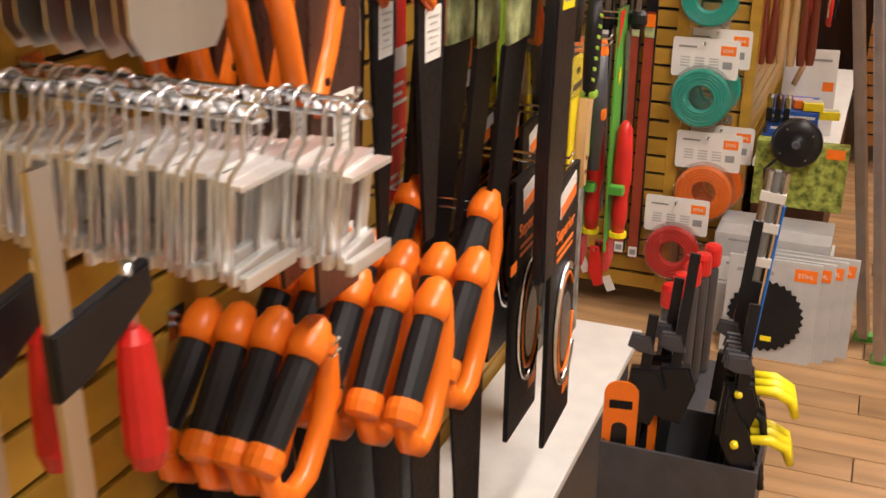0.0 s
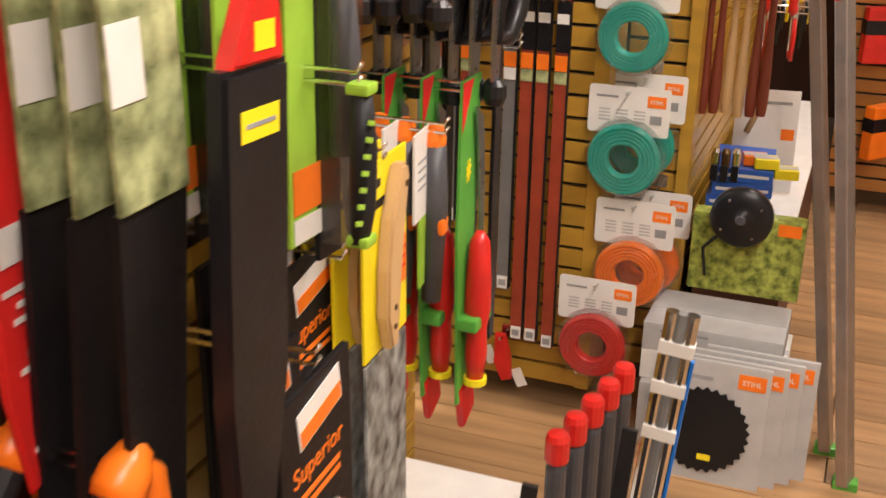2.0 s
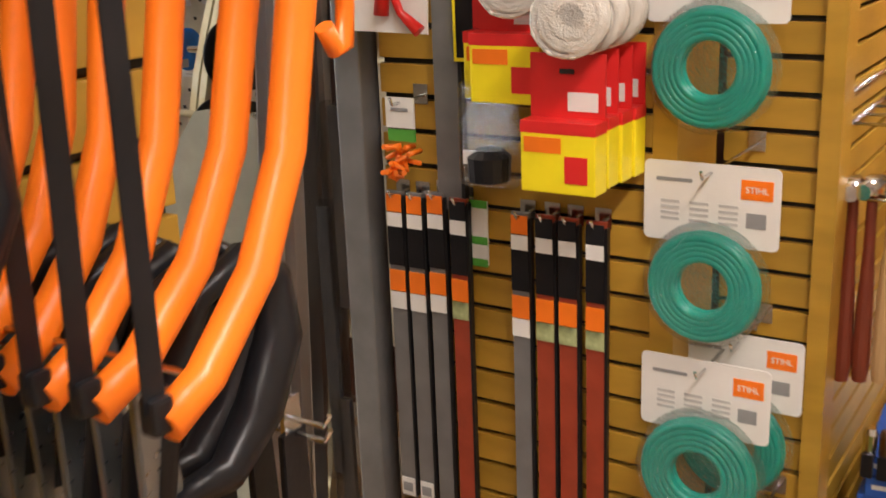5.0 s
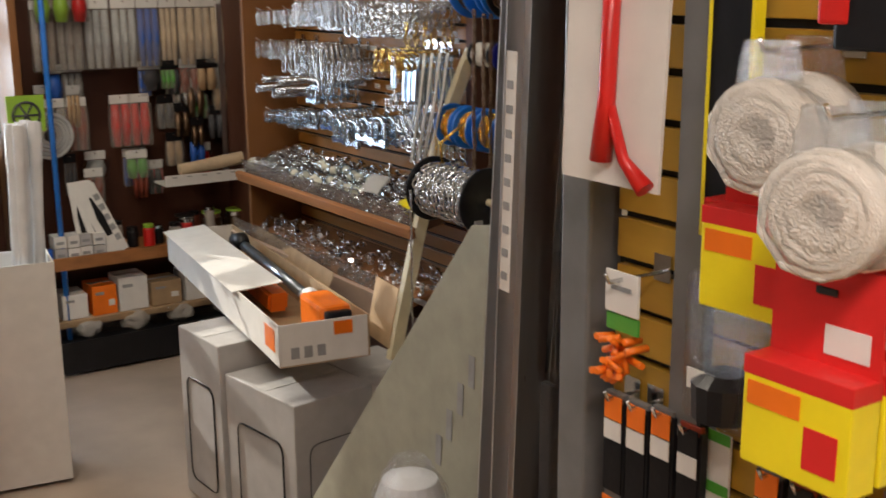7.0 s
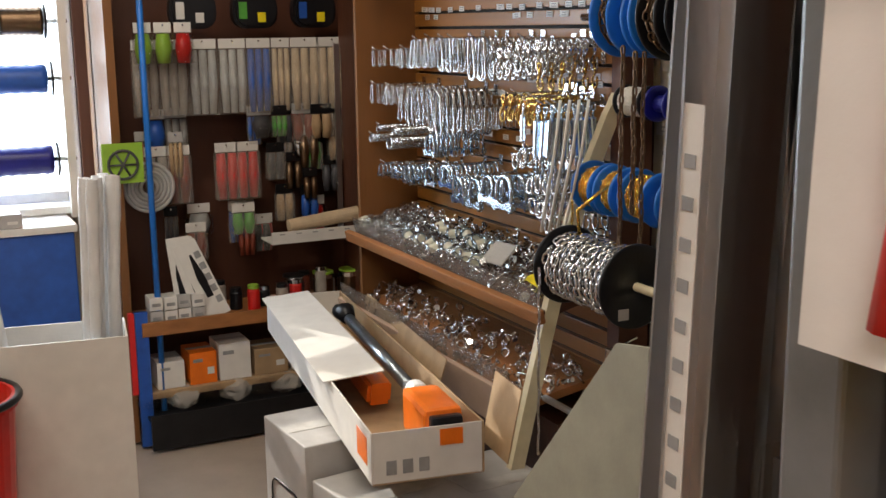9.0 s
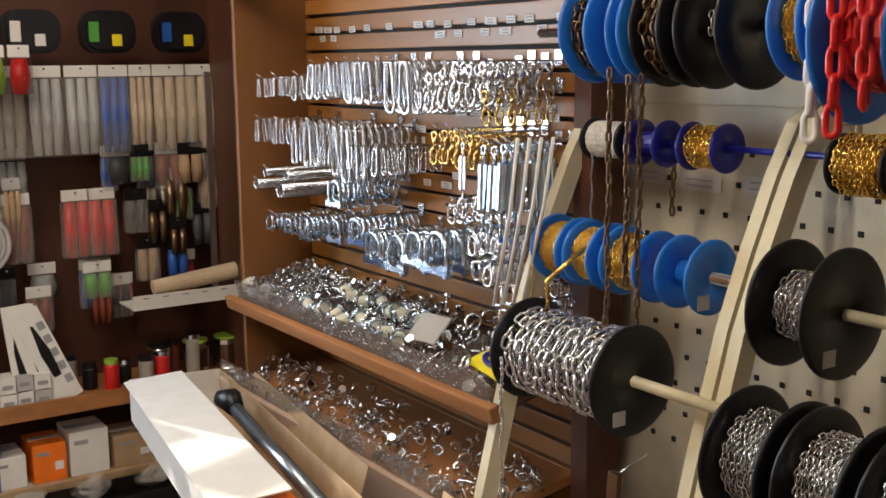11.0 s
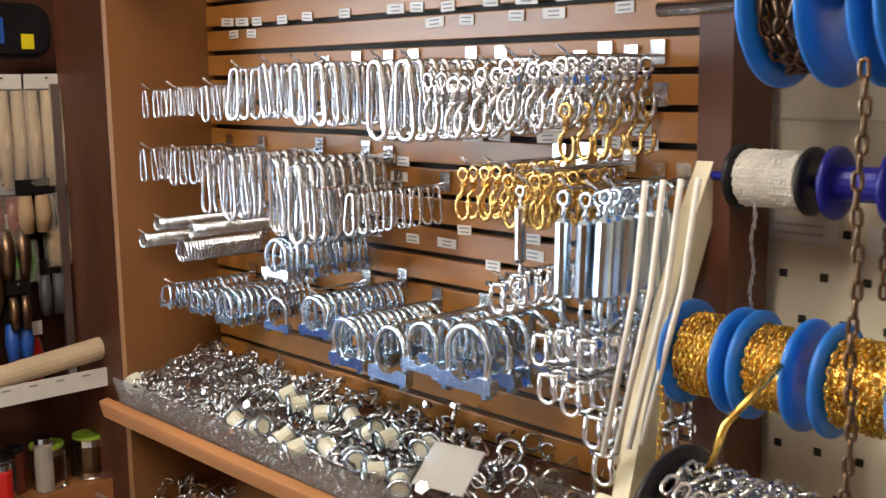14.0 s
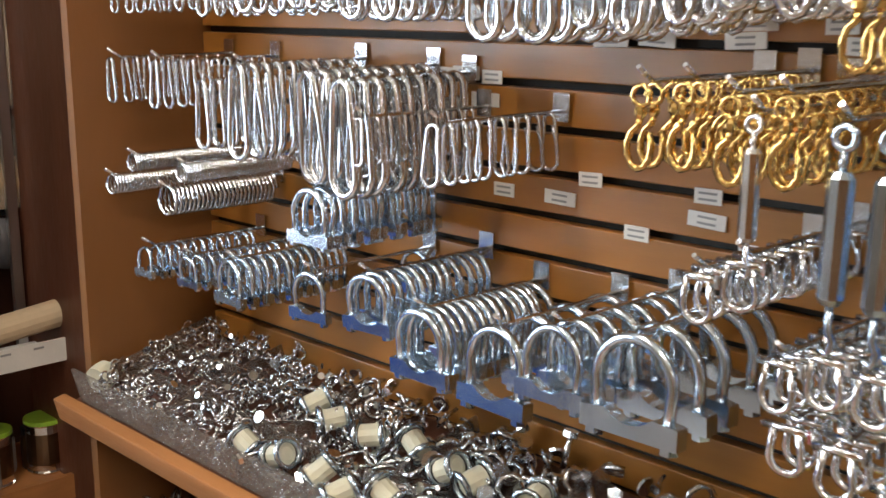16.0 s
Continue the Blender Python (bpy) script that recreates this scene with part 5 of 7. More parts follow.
t = thing("red_tool_card", pose(-0.905, 3.085, 1.40, 0, 2, 6), "red steel tool tied to a cream card", "tool")
part("card", BOX(0.13, 0.004, 0.30, 0, 0, 0.06), WHITE_CARD, t, "cream backing card")
part("lever", tube(B(), [(0.002, -0.012, 0.22), (0.002, -0.012, 0.0), (-0.002, -0.012, -0.065)], [0.009, 0.009, 0.0115], 10), RED, t, "glossy red lever")
part("jaw", tube(B(), [(0.006, -0.011, -0.01), (0.028, -0.012, -0.06), (0.058, -0.012, -0.085)], [0.006, 0.006, 0.010], 9), RED, t)
part("tie", BOX(0.05, 0.03, 0.007, -0.01, -0.012, 0.12, bevel=0.002), BLACK_PLASTIC, t)
hook_front(-0.905, 1.60, 0.09)
t = thing("grey_bar", pose(-0.85, PY - 0.02, 1.32), "long grey steel bar hanging beside cards", "bar")
part("bar", BOX(0.042, 0.01, 0.56), GREY_SLEEVE, t)
part("edge", BOX(0.006, 0.012, 0.56, 0.024, 0, 0), BLACK_PLASTIC, t)
hook_front(-0.85, 1.585, 0.03)
t = thing("yellow_frame_pack", pose(-0.80, PY - 0.03, 1.42), "black pack with a yellow border", "pack")
part("pack", BOX(0.05, 0.012, 0.30), BLACK_CARD, t)
for x in (-0.026, 0.026):
    part("border", BOX(0.004, 0.014, 0.305, x, 0, 0), YELLOW, t)
part("border", BOX(0.056, 0.014, 0.005, 0, 0, -0.152), YELLOW, t)
hook_front(-0.80, 1.56, 0.04)
t = thing("orange_plug_pack", pose(-0.91, 3.11, 1.15), "white header bag of orange plastic plugs", "pack")
part("header", BOX(0.05, 0.003, 0.045, 0, 0, 0.04), WHITE_CARD, t)
part("print_bar", BOX(0.03, 0.001, 0.005, 0, -0.0022, 0.045), PRINT_GREY, t)
rnd = random.Random(4)
bm = B()
for k in range(26):
    mm = pose(rnd.uniform(-0.022, 0.022), rnd.uniform(-0.01, 0.01), -0.03 + rnd.uniform(-0.028, 0.02), rnd.uniform(0, 360), rnd.uniform(0, 360), 0)
    tube(bm, [mm @ Vector((0, 0, -0.012)), mm @ Vector((0, 0, 0.012))], 0.004, 6)
tagged(part("plugs", bm, ORANGE, t, "loose orange plugs"), kind="stuff")
part("green_strip", BOX(0.048, 0.003, 0.018, 0, 0.002, 0.006), GREEN, t)
hook_front(-0.91, 1.205, 0.08)
t = thing("red_cutter_pack", pose(-0.60, 3.10, 1.50), "black and red cutter pack on a hook", "pack", "red and black packs")
part("pack", BOX(0.11, 0.02, 0.09, bevel=0.004), BLACK_PLASTIC, t)
part("end", BOX(0.03, 0.024, 0.05, -0.055, 0, 0, bevel=0.004), RED, t)
part("clip", BOX(0.07, 0.01, 0.014, 0.02, -0.012, 0.05, bevel=0.002), LIME, t)
hook_front(-0.60, 1.55, 0.09)


# ---- poles and boards beside the blade display ----
def channel(x, y, lean, w, h, label, material=ALU, turn=0):
    a, d, e = w / 2, w * 0.6, 0.003
    bm = plate(B(), [(-a, 0), (a, 0), (a, d), (a - e, d), (a - e, e), (e - a, e), (e - a, d), (-a, d)], h, pose(0, 0, h / 2, -90, 0, 180))
    return solid("metal_channel", bm, material, pose(x, y, 0.01, 0, lean, turn), label, "metal profile", "leaning metal profiles")


for x, y, ln, w in ((-1.32, 3.22, 4.2, 0.05), (-1.27, 3.25, 4.6, 0.04), (-1.24, 3.20, 3.6, 0.055), (-1.17, 3.24, 1.6, 0.03), (-1.20, 3.17, 2.6, 0.05)):
    channel(x, y, ln, w, 2.1, "long aluminium profile in clear film, leaning upright")
t = thing("label_strip", pose(-1.155, 3.142, 1.28, 0, 2.6, 0), "narrow printed paper strip on a profile", "label")
part("strip", BOX(0.022, 0.0012, 0.30), WHITE_CARD, t)
for k in range(9):
    part("print_bar", BOX(0.012, 0.0008, 0.010, 0, -0.001, -0.13 + k * 0.03), PRINT_GREY, t)
for x, z, h in ((-1.14, 0.75, 0.5), (-1.10, 1.0, 0.35), (-1.12, 0.5, 0.3)):
    tt = thing("bagged_strip", pose(x, 3.2, z), "metal strip in crumpled clear plastic", "pack", "bagged metal strips")
    part("strip", BOX(0.025, 0.01, h), GREY_STEEL, tt)
    part("bag", BOX(0.05, 0.03, h * 1.05, bevel=0.01), CLEAR, tt)
t = thing("leaning_board", pose(-2.03, 3.40, 0.002), "grey-olive printed board leaning on the profiles", "board")
bm = plate(B(), [(-0.50, 0.0), (0.70, 0.0), (0.62, 1.04), (0.50, 1.11), (0.38, 1.09)], 0.006, pose(0, 0, 0, -2, 0, 0))
part("board", bm, OLIVE_BOX, t)
for k in range(12):
    part("print_bar", BOX(0.018, 0.001, 0.06, 0.02 + 0.034 * k, -0.0045, 0.14 + 0.062 * k, m=pose(0, 0, 0, -2, 0, 0)), PRINT_GREY, t)
t = thing("wrapped_roll", pose(-1.62, 3.28, 0), "milky plastic wrapped roll standing upright", "roll")
part("roll", lathe(B(), [(0.06, 0.0), (0.065, 0.02), (0.065, 0.62), (0.05, 0.66), (0.02, 0.67)], 20), WHITE_TUBE, t)
part("wrap", lathe(B(), [(0.07, 0.0), (0.073, 0.3), (0.068, 0.64), (0.03, 0.70)], 20), CLEAR, t)

# ---- trimmer line ----
def line_pack(x, z, colour, label, card_h=0.11, r=0.073, card_up=0.11, y=3.14, twin=0):
    t = thing("trimmer_line_pack", pose(x, y, z), label, "trimmer line", "trimmer line packs")
    bm = B()
    for k in range(5):
        rr = 0.04 + k * (r - 0.045) / 4
        for o in (-0.008, 0.0, 0.008):
            tube(bm, [(a, o, b) for a, b in arc(0, 0, rr + (0.002 if o else 0.004), 0, 360, 26)[:-1]], 0.0068, 6, closed=True)
    part("line_coil", bm, colour, t)
    header = part("header", plate(B(), rounded(0.185, card_h, 0.008), 0.002, pose(0, 0.016, card_up + 0.0)), WHITE_CARD, t, "white printed header card")
    part("brand_plate", BOX(0.042, 0.001, 0.026, 0.062, 0.0144, card_up + card_h / 2 - 0.03), ORANGE, header, "orange brand plate")
    text_on("STIHL", 0.012, t, 0.062, 0.0134, card_up + card_h / 2 - 0.034, WHITE_CARD)
    part("print_bar", BOX(0.05, 0.001, 0.005, -0.05, 0.0144, card_up + 0.03), PRINT_GREY, header)
    for k in range(4):
        for j in range(3):
            part("print_bar", BOX(0.026, 0.001, 0.004, -0.055 + j * 0.04, 0.0144, card_up - 0.0 - k * 0.008), PALE_PRINT, header)
    part("barcode", BOX(0.026, 0.001, 0.02, 0.062, 0.0144, card_up - 0.016), PRINT_GREY, header)
    part("blister", lathe(B(), [(0.02, -0.017), (0.03, -0.02), (r + 0.004, -0.02), (r + 0.012, -0.006), (r + 0.014, 0.014)], 30, pose(0, 0, 0, 90, 0, 0) @ pose(0, 0, 0, 180, 0, 0)), CLEAR, t, "clear plastic shell")
    hook_front(x, z + card_up + card_h / 2 - 0.012, y=3.358, length=3.358 - y + 0.02)
    return t


line_pack(-0.452, 0.978, TEAL, "teal trimmer line coil under a white card")
line_pack(-0.452, 1.27, TEAL, "teal trimmer line coil under a white card")
line_pack(-0.452, 0.70, TEAL, "teal trimmer line coil under a white card", r=0.079)
line_pack(-0.43, 0.715, TEAL, "teal trimmer line coil behind another", y=3.22)
line_pack(-0.418, 0.424, ORANGE, "orange trimmer line coil under a white card", r=0.077, card_up=0.12)
line_pack(-0.395, 0.425, ORANGE, "orange trimmer line coil behind another", y=3.23, card_up=0.12)
line_pack(-0.485, 0.243, RED, "red trimmer line coil under a white card", r=0.076, y=3.10)

t = thing("mower_head", pose(-0.178, 3.13, 0.60), "round black trimmer head on a grass photo pack", "trimmer head")
part("head", lathe(B(), [(0.004, -0.014), (0.012, -0.012), (0.014, -0.006), (0.035, -0.008), (0.062, -0.004), (0.069, 0.004), (0.069, 0.022), (0.05, 0.03)], 36, pose(0, 0, 0, -90, 0, 0)), BLACK_PLASTIC, t)
for k in range(4):
    part("screw", lathe(B(), [(0.004, -0.0005), (0.003, 0.002)], 8, pose(0.05 * math.cos(k * 1.57 + 0.6), -0.007, 0.05 * math.sin(k * 1.57 + 0.6), 90, 0, 0)), ZINC, t)
part("hub", lathe(B(), [(0.012, 0.0), (0.009, 0.004)], 14, pose(0, -0.013, 0, 90, 0, 0)), TOOL_GREY, t)
part("pack", BOX(0.25, 0.05, 0.19, 0.015, 0.07, -0.105, bevel=0.004), GRASS_PHOTO, t, "grass photo carton")
part("brand_plate", BOX(0.05, 0.001, 0.028, 0.105, 0.0435, -0.03), ORANGE, t)
part("cable", tube(B(), [(-0.05, 0.0, -0.05), (-0.08, 0.03, -0.09), (-0.07, 0.035, -0.16)], 0.004, 6), BLACK_PLASTIC, t)


def carton(name, m, w, d, h, material, label, group="", bar=True, plate_col=None):
    t = thing(name, m, label, "box", group)
    part("carton", BOX(w, d, h, 0, 0, h / 2, bevel=0.002), material, t)
    part("tape", BOX(w * 0.99, 0.025, 0.001, 0, 0, h + 0.0006), GREY_CARD, t)
    if bar:
        part("print_bar", BOX(w * 0.35, 0.001, h * 0.10, -w * 0.2, -d / 2 - 0.0006, h * 0.75), PRINT_GREY, t)
        part("label", BOX(w * 0.25, 0.001, h * 0.22, w * 0.27, -d / 2 - 0.0006, h * 0.4), WHITE_CARD, t)
    if plate_col:
        part("brand_plate", BOX(w * 0.2, 0.001, h * 0.12, w * 0.33, -d / 2 - 0.0006, h * 0.86), plate_col, t)
    return t


carton("storage_box", pose(-0.20, 3.22, 0.0), 0.33, 0.24, 0.17, GREY_CARD, "large pale grey carton on the floor", "grey cartons by the trimmer line")
carton("storage_box", pose(-0.205, 3.23, 0.172), 0.33, 0.22, 0.075, WHITE_CARD, "flat white carton on another", "grey cartons by the trimmer line")
carton("storage_box", pose(-0.21, 3.225, 0.249), 0.32, 0.21, 0.07, GREY_CARD, "flat pale grey carton on another", "grey cartons by the trimmer line")


def blade_card(m, disc=False):
    t = thing("blade_card", m, "grey card pack with an orange brand plate standing on the floor", "pack", "brush cutter blade cards")
    part("card", BOX(0.25, 0.012, 0.30, 0, 0, 0.15, bevel=0.002), GREY_CARD, t)
    part("brand_plate", BOX(0.06, 0.001, 0.035, 0.085, -0.0068, 0.265), ORANGE, t, "orange brand plate")
    text_on("STIHL", 0.017, t, 0.085, -0.0074, 0.258, WHITE_CARD)
    part("print_bar", BOX(0.10, 0.001, 0.010, -0.05, -0.0068, 0.26), PRINT_GREY, t)
    if disc:
        n = 60
        pts = [((0.105 if k % 2 else 0.096) * math.cos(k * math.tau / n), (0.105 if k % 2 else 0.096) * math.sin(k * math.tau / n)) for k in range(n)]
        part("saw_disc", plate(B(), pts, 0.003, pose(-0.01, -0.0095, 0.135)), BLACK_PLASTIC, t, "black toothed disc")
        part("disc_label", BOX(0.03, 0.001, 0.014, 0.0, -0.0118, 0.07), YELLOW, t)
    return t


bc = blade_card(pose(-0.185, 2.985, 0.001, -6, 0, 0), True)
for k in range(3):
    blade_card(pose(-0.15 + 0.03 * k, 3.01 + 0.03 * k, 0.001, -5, 0, 0))


# ---- step ladder ----
t = thing("step_ladder", pose(0, 0, 0), "folding aluminium step ladder with green rubber feet", "ladder")


def rail(a, b, w=0.028):
    a, b = Vector(a), Vector(b)
    d = (b - a)
    m = Matrix.Translation((a + b) / 2) @ d.to_track_quat("Z", "Y").to_matrix().to_4x4()
    return box(B(), w * 1.7, w, d.length, m=m, bevel=0.004)


for a, b in (((0.075, 3.22, 0.02), (-0.13, 3.25, 1.35)), ((0.125, 3.08, 0.02), (-0.065, 3.14, 1.35)), ((0.42, 3.30, 0.02), (-0.03, 3.27, 1.35)), ((0.46, 3.12, 0.02), (0.0, 3.16, 1.35))):
    r_ = part("rail", rail(a, b), LADDER, t)
    part("foot", BOX(0.055, 0.035, 0.03, a[0], a[1], 0.016, bevel=0.004), GREEN, t, "green rubber foot")
part("rivet", lathe(B(), [(0.012, -0.02), (0.012, 0.0), (0.006, 0.006)], 12, pose(-0.04, 3.11, 1.1, 90, 0, 0)), RED, t, "red plastic pivot cap")
for k in range(4):
    z = 0.25 + 0.24 * k
    part("tread", BOX(0.075, 0.16, 0.02, 0.40 - 0.085 * k, 3.21, z, bevel=0.003), WHITE_TUBE, t)
    for yy in (3.125, 3.295):
        part("tread_cap", BOX(0.078, 0.012, 0.024, 0.40 - 0.085 * k, yy, z), GREEN, t, "green tread end cap")
part("top_step", BOX(0.16, 0.18, 0.03, -0.06, 3.2, 1.36, bevel=0.006), LADDER, t)


# ---- hammers and tools past the corner ----
def hammer(m, wood):
    t = thing("hammer", m, "claw hammer hanging by its polished steel head", "hammer", "hammers on the rack")
    part("head", box(tube(B(), [(0, -0.05, 0), (0, 0.03, 0), (0, 0.06, -0.012)], [0.012, 0.011, 0.004], 10), 0.02, 0.026, 0.028, 0, 0.0, 0.0, bevel=0.002), ZINC, t, "polished steel head")
    part("handle", lathe(B(), [(0.008, -0.01), (0.009, -0.10), (0.013, -0.20), (0.014, -0.28), (0.011, -0.31)], 12), wood, t)
    return t


for k, (x, wd) in enumerate(((-0.33, RED_WOOD), (-0.303, RED_WOOD), (-0.274, WOOD), (-0.245, WOOD), (-0.216, RED_WOOD), (-0.19, RED_WOOD))):
    hammer(pose(x, 3.44, 1.06 + 0.004 * (k % 3), 0, 0, random.Random(k).uniform(-8, 8)), wd)
solid("display_hook", box(tube(B(), [(-0.36, 0.012, 0), (-0.17, 0.012, 0)], 0.003, 6), 0.004, 0.04, 0.03, -0.358, 0.012, 0), ZINC, pose(0, 3.44, 1.045), "zinc wire display hook on the slat wall", "hook", "display hooks")
solid("display_hook", tube(B(), [(-0.36, -0.012, 0), (-0.17, -0.012, 0)], 0.003, 6), ZINC, pose(0, 3.44, 1.045), "zinc wire display hook on the slat wall", "hook", "display hooks")
t = thing("wire_basket", pose(-0.24, 3.75, 1.14), "bright chromed wire basket shelf on the slats", "basket")
for k in range(7):
    part("wire", tube(B(), [(-0.12, -0.24 + 0.08 * k, 0), (0.12, -0.24 + 0.08 * k, 0)], 0.003, 6), ZINC, t)
for x in (-0.115, 0.115):
    for z in (0.0, 0.05):
        part("wire", tube(B(), [(x, -0.25, z), (x, 0.25, z)], 0.0035, 6), ZINC, t)


def driver(m, col):
    t = thing("screwdriver", m, "screwdriver with coloured handle hanging on the rack", "screwdriver", "tools on the far rack")
    part("shaft", tube(B(), [(0, 0, 0), (0, 0, -0.10)], 0.003, 6), ZINC, t)
    part("handle", lathe(B(), [(0.005, 0.085), (0.013, 0.075), (0.012, 0.03), (0.014, 0.01), (0.006, 0.0)], 10), col, t)
    return t


def pliers(m, col):
    t = thing("pliers", m, "steel pliers with coloured grips on the rack", "pliers", "tools on the far rack")
    for s in (-1, 1):
        part("grip", tube(B(), [(s * 0.005, 0, -0.03), (s * 0.022, 0, -0.07), (s * 0.016, 0, -0.15)], [0.005, 0.007, 0.006], 7), col, t)
    part("jaw", plate(B(), [(-0.012, -0.03), (0.012, -0.03), (0.009, 0.02), (0.003, 0.05), (-0.003, 0.05), (-0.009, 0.02)], 0.012, bevel=0.002), ZINC, t)
    return t


rnd = random.Random(8)
TOOL_COLS = (RED, RED, BLACK_PLASTIC, ORANGE, YELLOW, RED_WOOD)
protos = {}
for row, z in enumerate((1.32, 1.12, 0.92)):
    for k in range(13):
        y, key = 3.95 + 0.115 * k, (row + k) % 2
        col = rnd.choice(TOOL_COLS)
        for j in range(2):
            m = pose(-0.25 + 0.07 * j, y, z + rnd.uniform(-0.01, 0.01), 0, 0, rnd.uniform(60, 120))
            if (key, col.name) in protos:
                copy_thing(protos[(key, col.name)], m)
            else:
                protos[(key, col.name)] = (pliers if key else driver)(m, col)
        solid("display_hook", tube(B(), [(-0.36, 0, 0), (-0.14, 0, 0)], 0.0025, 5), ZINC, pose(0, y, z + 0.006), "zinc wire display hook on the slat wall", "hook", "display hooks")
shelf = thing("tool_shelf", pose(-0.2, 4.2, 0.44), "white shelf of boxed tools under the rack", "shelf")
part("shelf_board", BOX(0.24, 1.5, 0.02), WHITE_SHELF, shelf)
part("plinth", BOX(0.22, 1.48, 0.428, 0, 0, -0.225), DARK_WOOD, shelf)
for k in range(4):
    t = thing("blue_box", pose(-0.24 + 0.004 * k, 3.62, 0.452 + 0.037 * k, 0, 0, rnd.uniform(-8, 8)), "flat blue carton in a stack", "box", "blue tool cartons")
    part("carton", BOX(0.15, 0.22, 0.035, 0, 0, 0.0175, bevel=0.002), BLUE_CARD, t)
    part("stripe", BOX(0.13, 0.001, 0.008, 0, -0.1106, 0.018), WHITE_CARD, t)
t = thing("tool_card", pose(-0.20, 3.80, 0.455, -10, 0, 8), "white tool card with an orange corner", "card")
part("card", BOX(0.17, 0.006, 0.28, 0, 0, 0.14), WHITE_CARD, t)
part("badge", BOX(0.035, 0.001, 0.03, 0.06, -0.0036, 0.16), ORANGE, t)
part("handle_picture", tube(B(), [(-0.05, -0.008, 0.16), (-0.01, -0.008, 0.26)], 0.009, 8), WOOD, t)
part("print_bar", BOX(0.07, 0.001, 0.008, 0.03, -0.0036, 0.245), PRINT_GREY, t)
for k, (x, y, c) in enumerate(((-0.29, 3.50, ZINC), (-0.265, 3.50, BURNT), (-0.24, 3.51, ZINC))):
    t = thing("socket_set", pose(x, y, 0.60), "small steel socket on a black clip", "socket", "steel sockets")
    part("socket", lathe(B(), [(0.011, 0.0), (0.012, 0.04), (0.008, 0.05)], 12), c, t)
    part("clip", BOX(0.018, 0.012, 0.04, 0, -0.01, -0.012), BLACK_PLASTIC, t)
for x, y, c in ((-0.17, 3.55, YELLOW), (-0.12, 3.56, YELLOW), (-0.20, 3.57, ORANGE)):
    carton("small_box", pose(x, y, 0.60 if x < -0.15 else 0.575, 0, 0, 12), 0.06, 0.05, 0.025, c, "small bright yellow carton on the shelf", "small bright cartons", False)
# tools by the ladder
for k, (x, y, z, c) in enumerate(((0.10, 4.9, 1.05, RED), (0.2, 4.95, 0.95, RED), (0.05, 5.0, 0.7, RED), (0.3, 4.9, 0.75, ORANGE), (0.22, 5.0, 0.45, RED), (0.1, 5.0, 0.35, ORANGE))):
    t = thing("tool_case", pose(x, y, z, 0, 0, 10 * k), "red and black tool pack on a rack", "pack", "red packs on the back rack")
    part("case", BOX(0.10, 0.05, 0.2, 0, 0, 0, bevel=0.008), c, t)
    part("band", BOX(0.102, 0.052, 0.05, 0, 0, 0.03), BLACK_PLASTIC, t)
    part("peg", tube(B(), [(0, 0.0, 0.08), (0, 5.062 - y, 0.08)], 0.004, 6), ZINC, t, m=pose(0, 0, 0, 0, 0, -10 * k))
back = slat_wall("slat_wall_back", pose(-0.05, 5.06, 0), 1.4, 0.1, 2.2, 0.0535, ORANGE_MDF, "orange-brown slat wall at the end of the aisle")


# ---- clamps in a bin beside the saws ----
before_bin = {o.name for o in bpy.data.objects}
t = thing("clamp_bin", pose(-0.30, 2.16, 0.0), "low charcoal plastic bin of clamps on the floor", "bin")
for x, y, sx, sy in ((0, -0.11, 0.34, 0.008), (0, 0.11, 0.34, 0.008), (-0.166, 0, 0.008, 0.212), (0.166, 0, 0.008, 0.212)):
    part("side", BOX(sx, sy, 0.15, x, y, 0.078), TOOL_GREY, t)
part("base", BOX(0.33, 0.21, 0.006, 0, 0, 0.003), TOOL_GREY, t)


def quick_clamp(m, bar_h, yellow=True, dz=0.0):
    t = thing("quick_clamp", m, "black one-handed bar clamp with a yellow trigger grip", "clamp", "quick clamps in the bin")
    part("bar", BOX(0.022, 0.008, bar_h, 0, 0, bar_h / 2), BLACK_PLASTIC, t)
    part("body", plate(B(), [(-0.03, 0.20), (0.03, 0.19 + dz), (0.05, 0.28 + dz), (0.03, 0.33 + dz), (-0.03, 0.32)], 0.03, bevel=0.005), BLACK_PLASTIC, t)
    part("jaw", plate(B(), [(-0.02, 0.36), (0.015, 0.36), (0.0, 0.40), (-0.04, 0.40), (-0.045, 0.37)], 0.02, bevel=0.004), TOOL_GREY, t)
    if yellow:
        part("grip", tube(B(), [(0.03, 0, 0.315 + dz), (0.075, 0, 0.32 + dz), (0.11, 0, 0.305 + dz), (0.125, 0, 0.27 + dz)], [0.010, 0.012, 0.012, 0.009], 8), YELLOW, t, "yellow plastic grip")
        part("trigger", tube(B(), [(0.03, 0, 0.27 + dz), (0.06, 0, 0.25 + dz), (0.075, 0, 0.20 + dz)], 0.008, 7), SOFT_BLACK, t)
        part("button", lathe(B(), [(0.009, 0.0), (0.009, 0.01), (0.004, 0.014)], 10, pose(0.0, -0.016, 0.31 + dz, 90, 0, 0)), YELLOW, t)
    return t


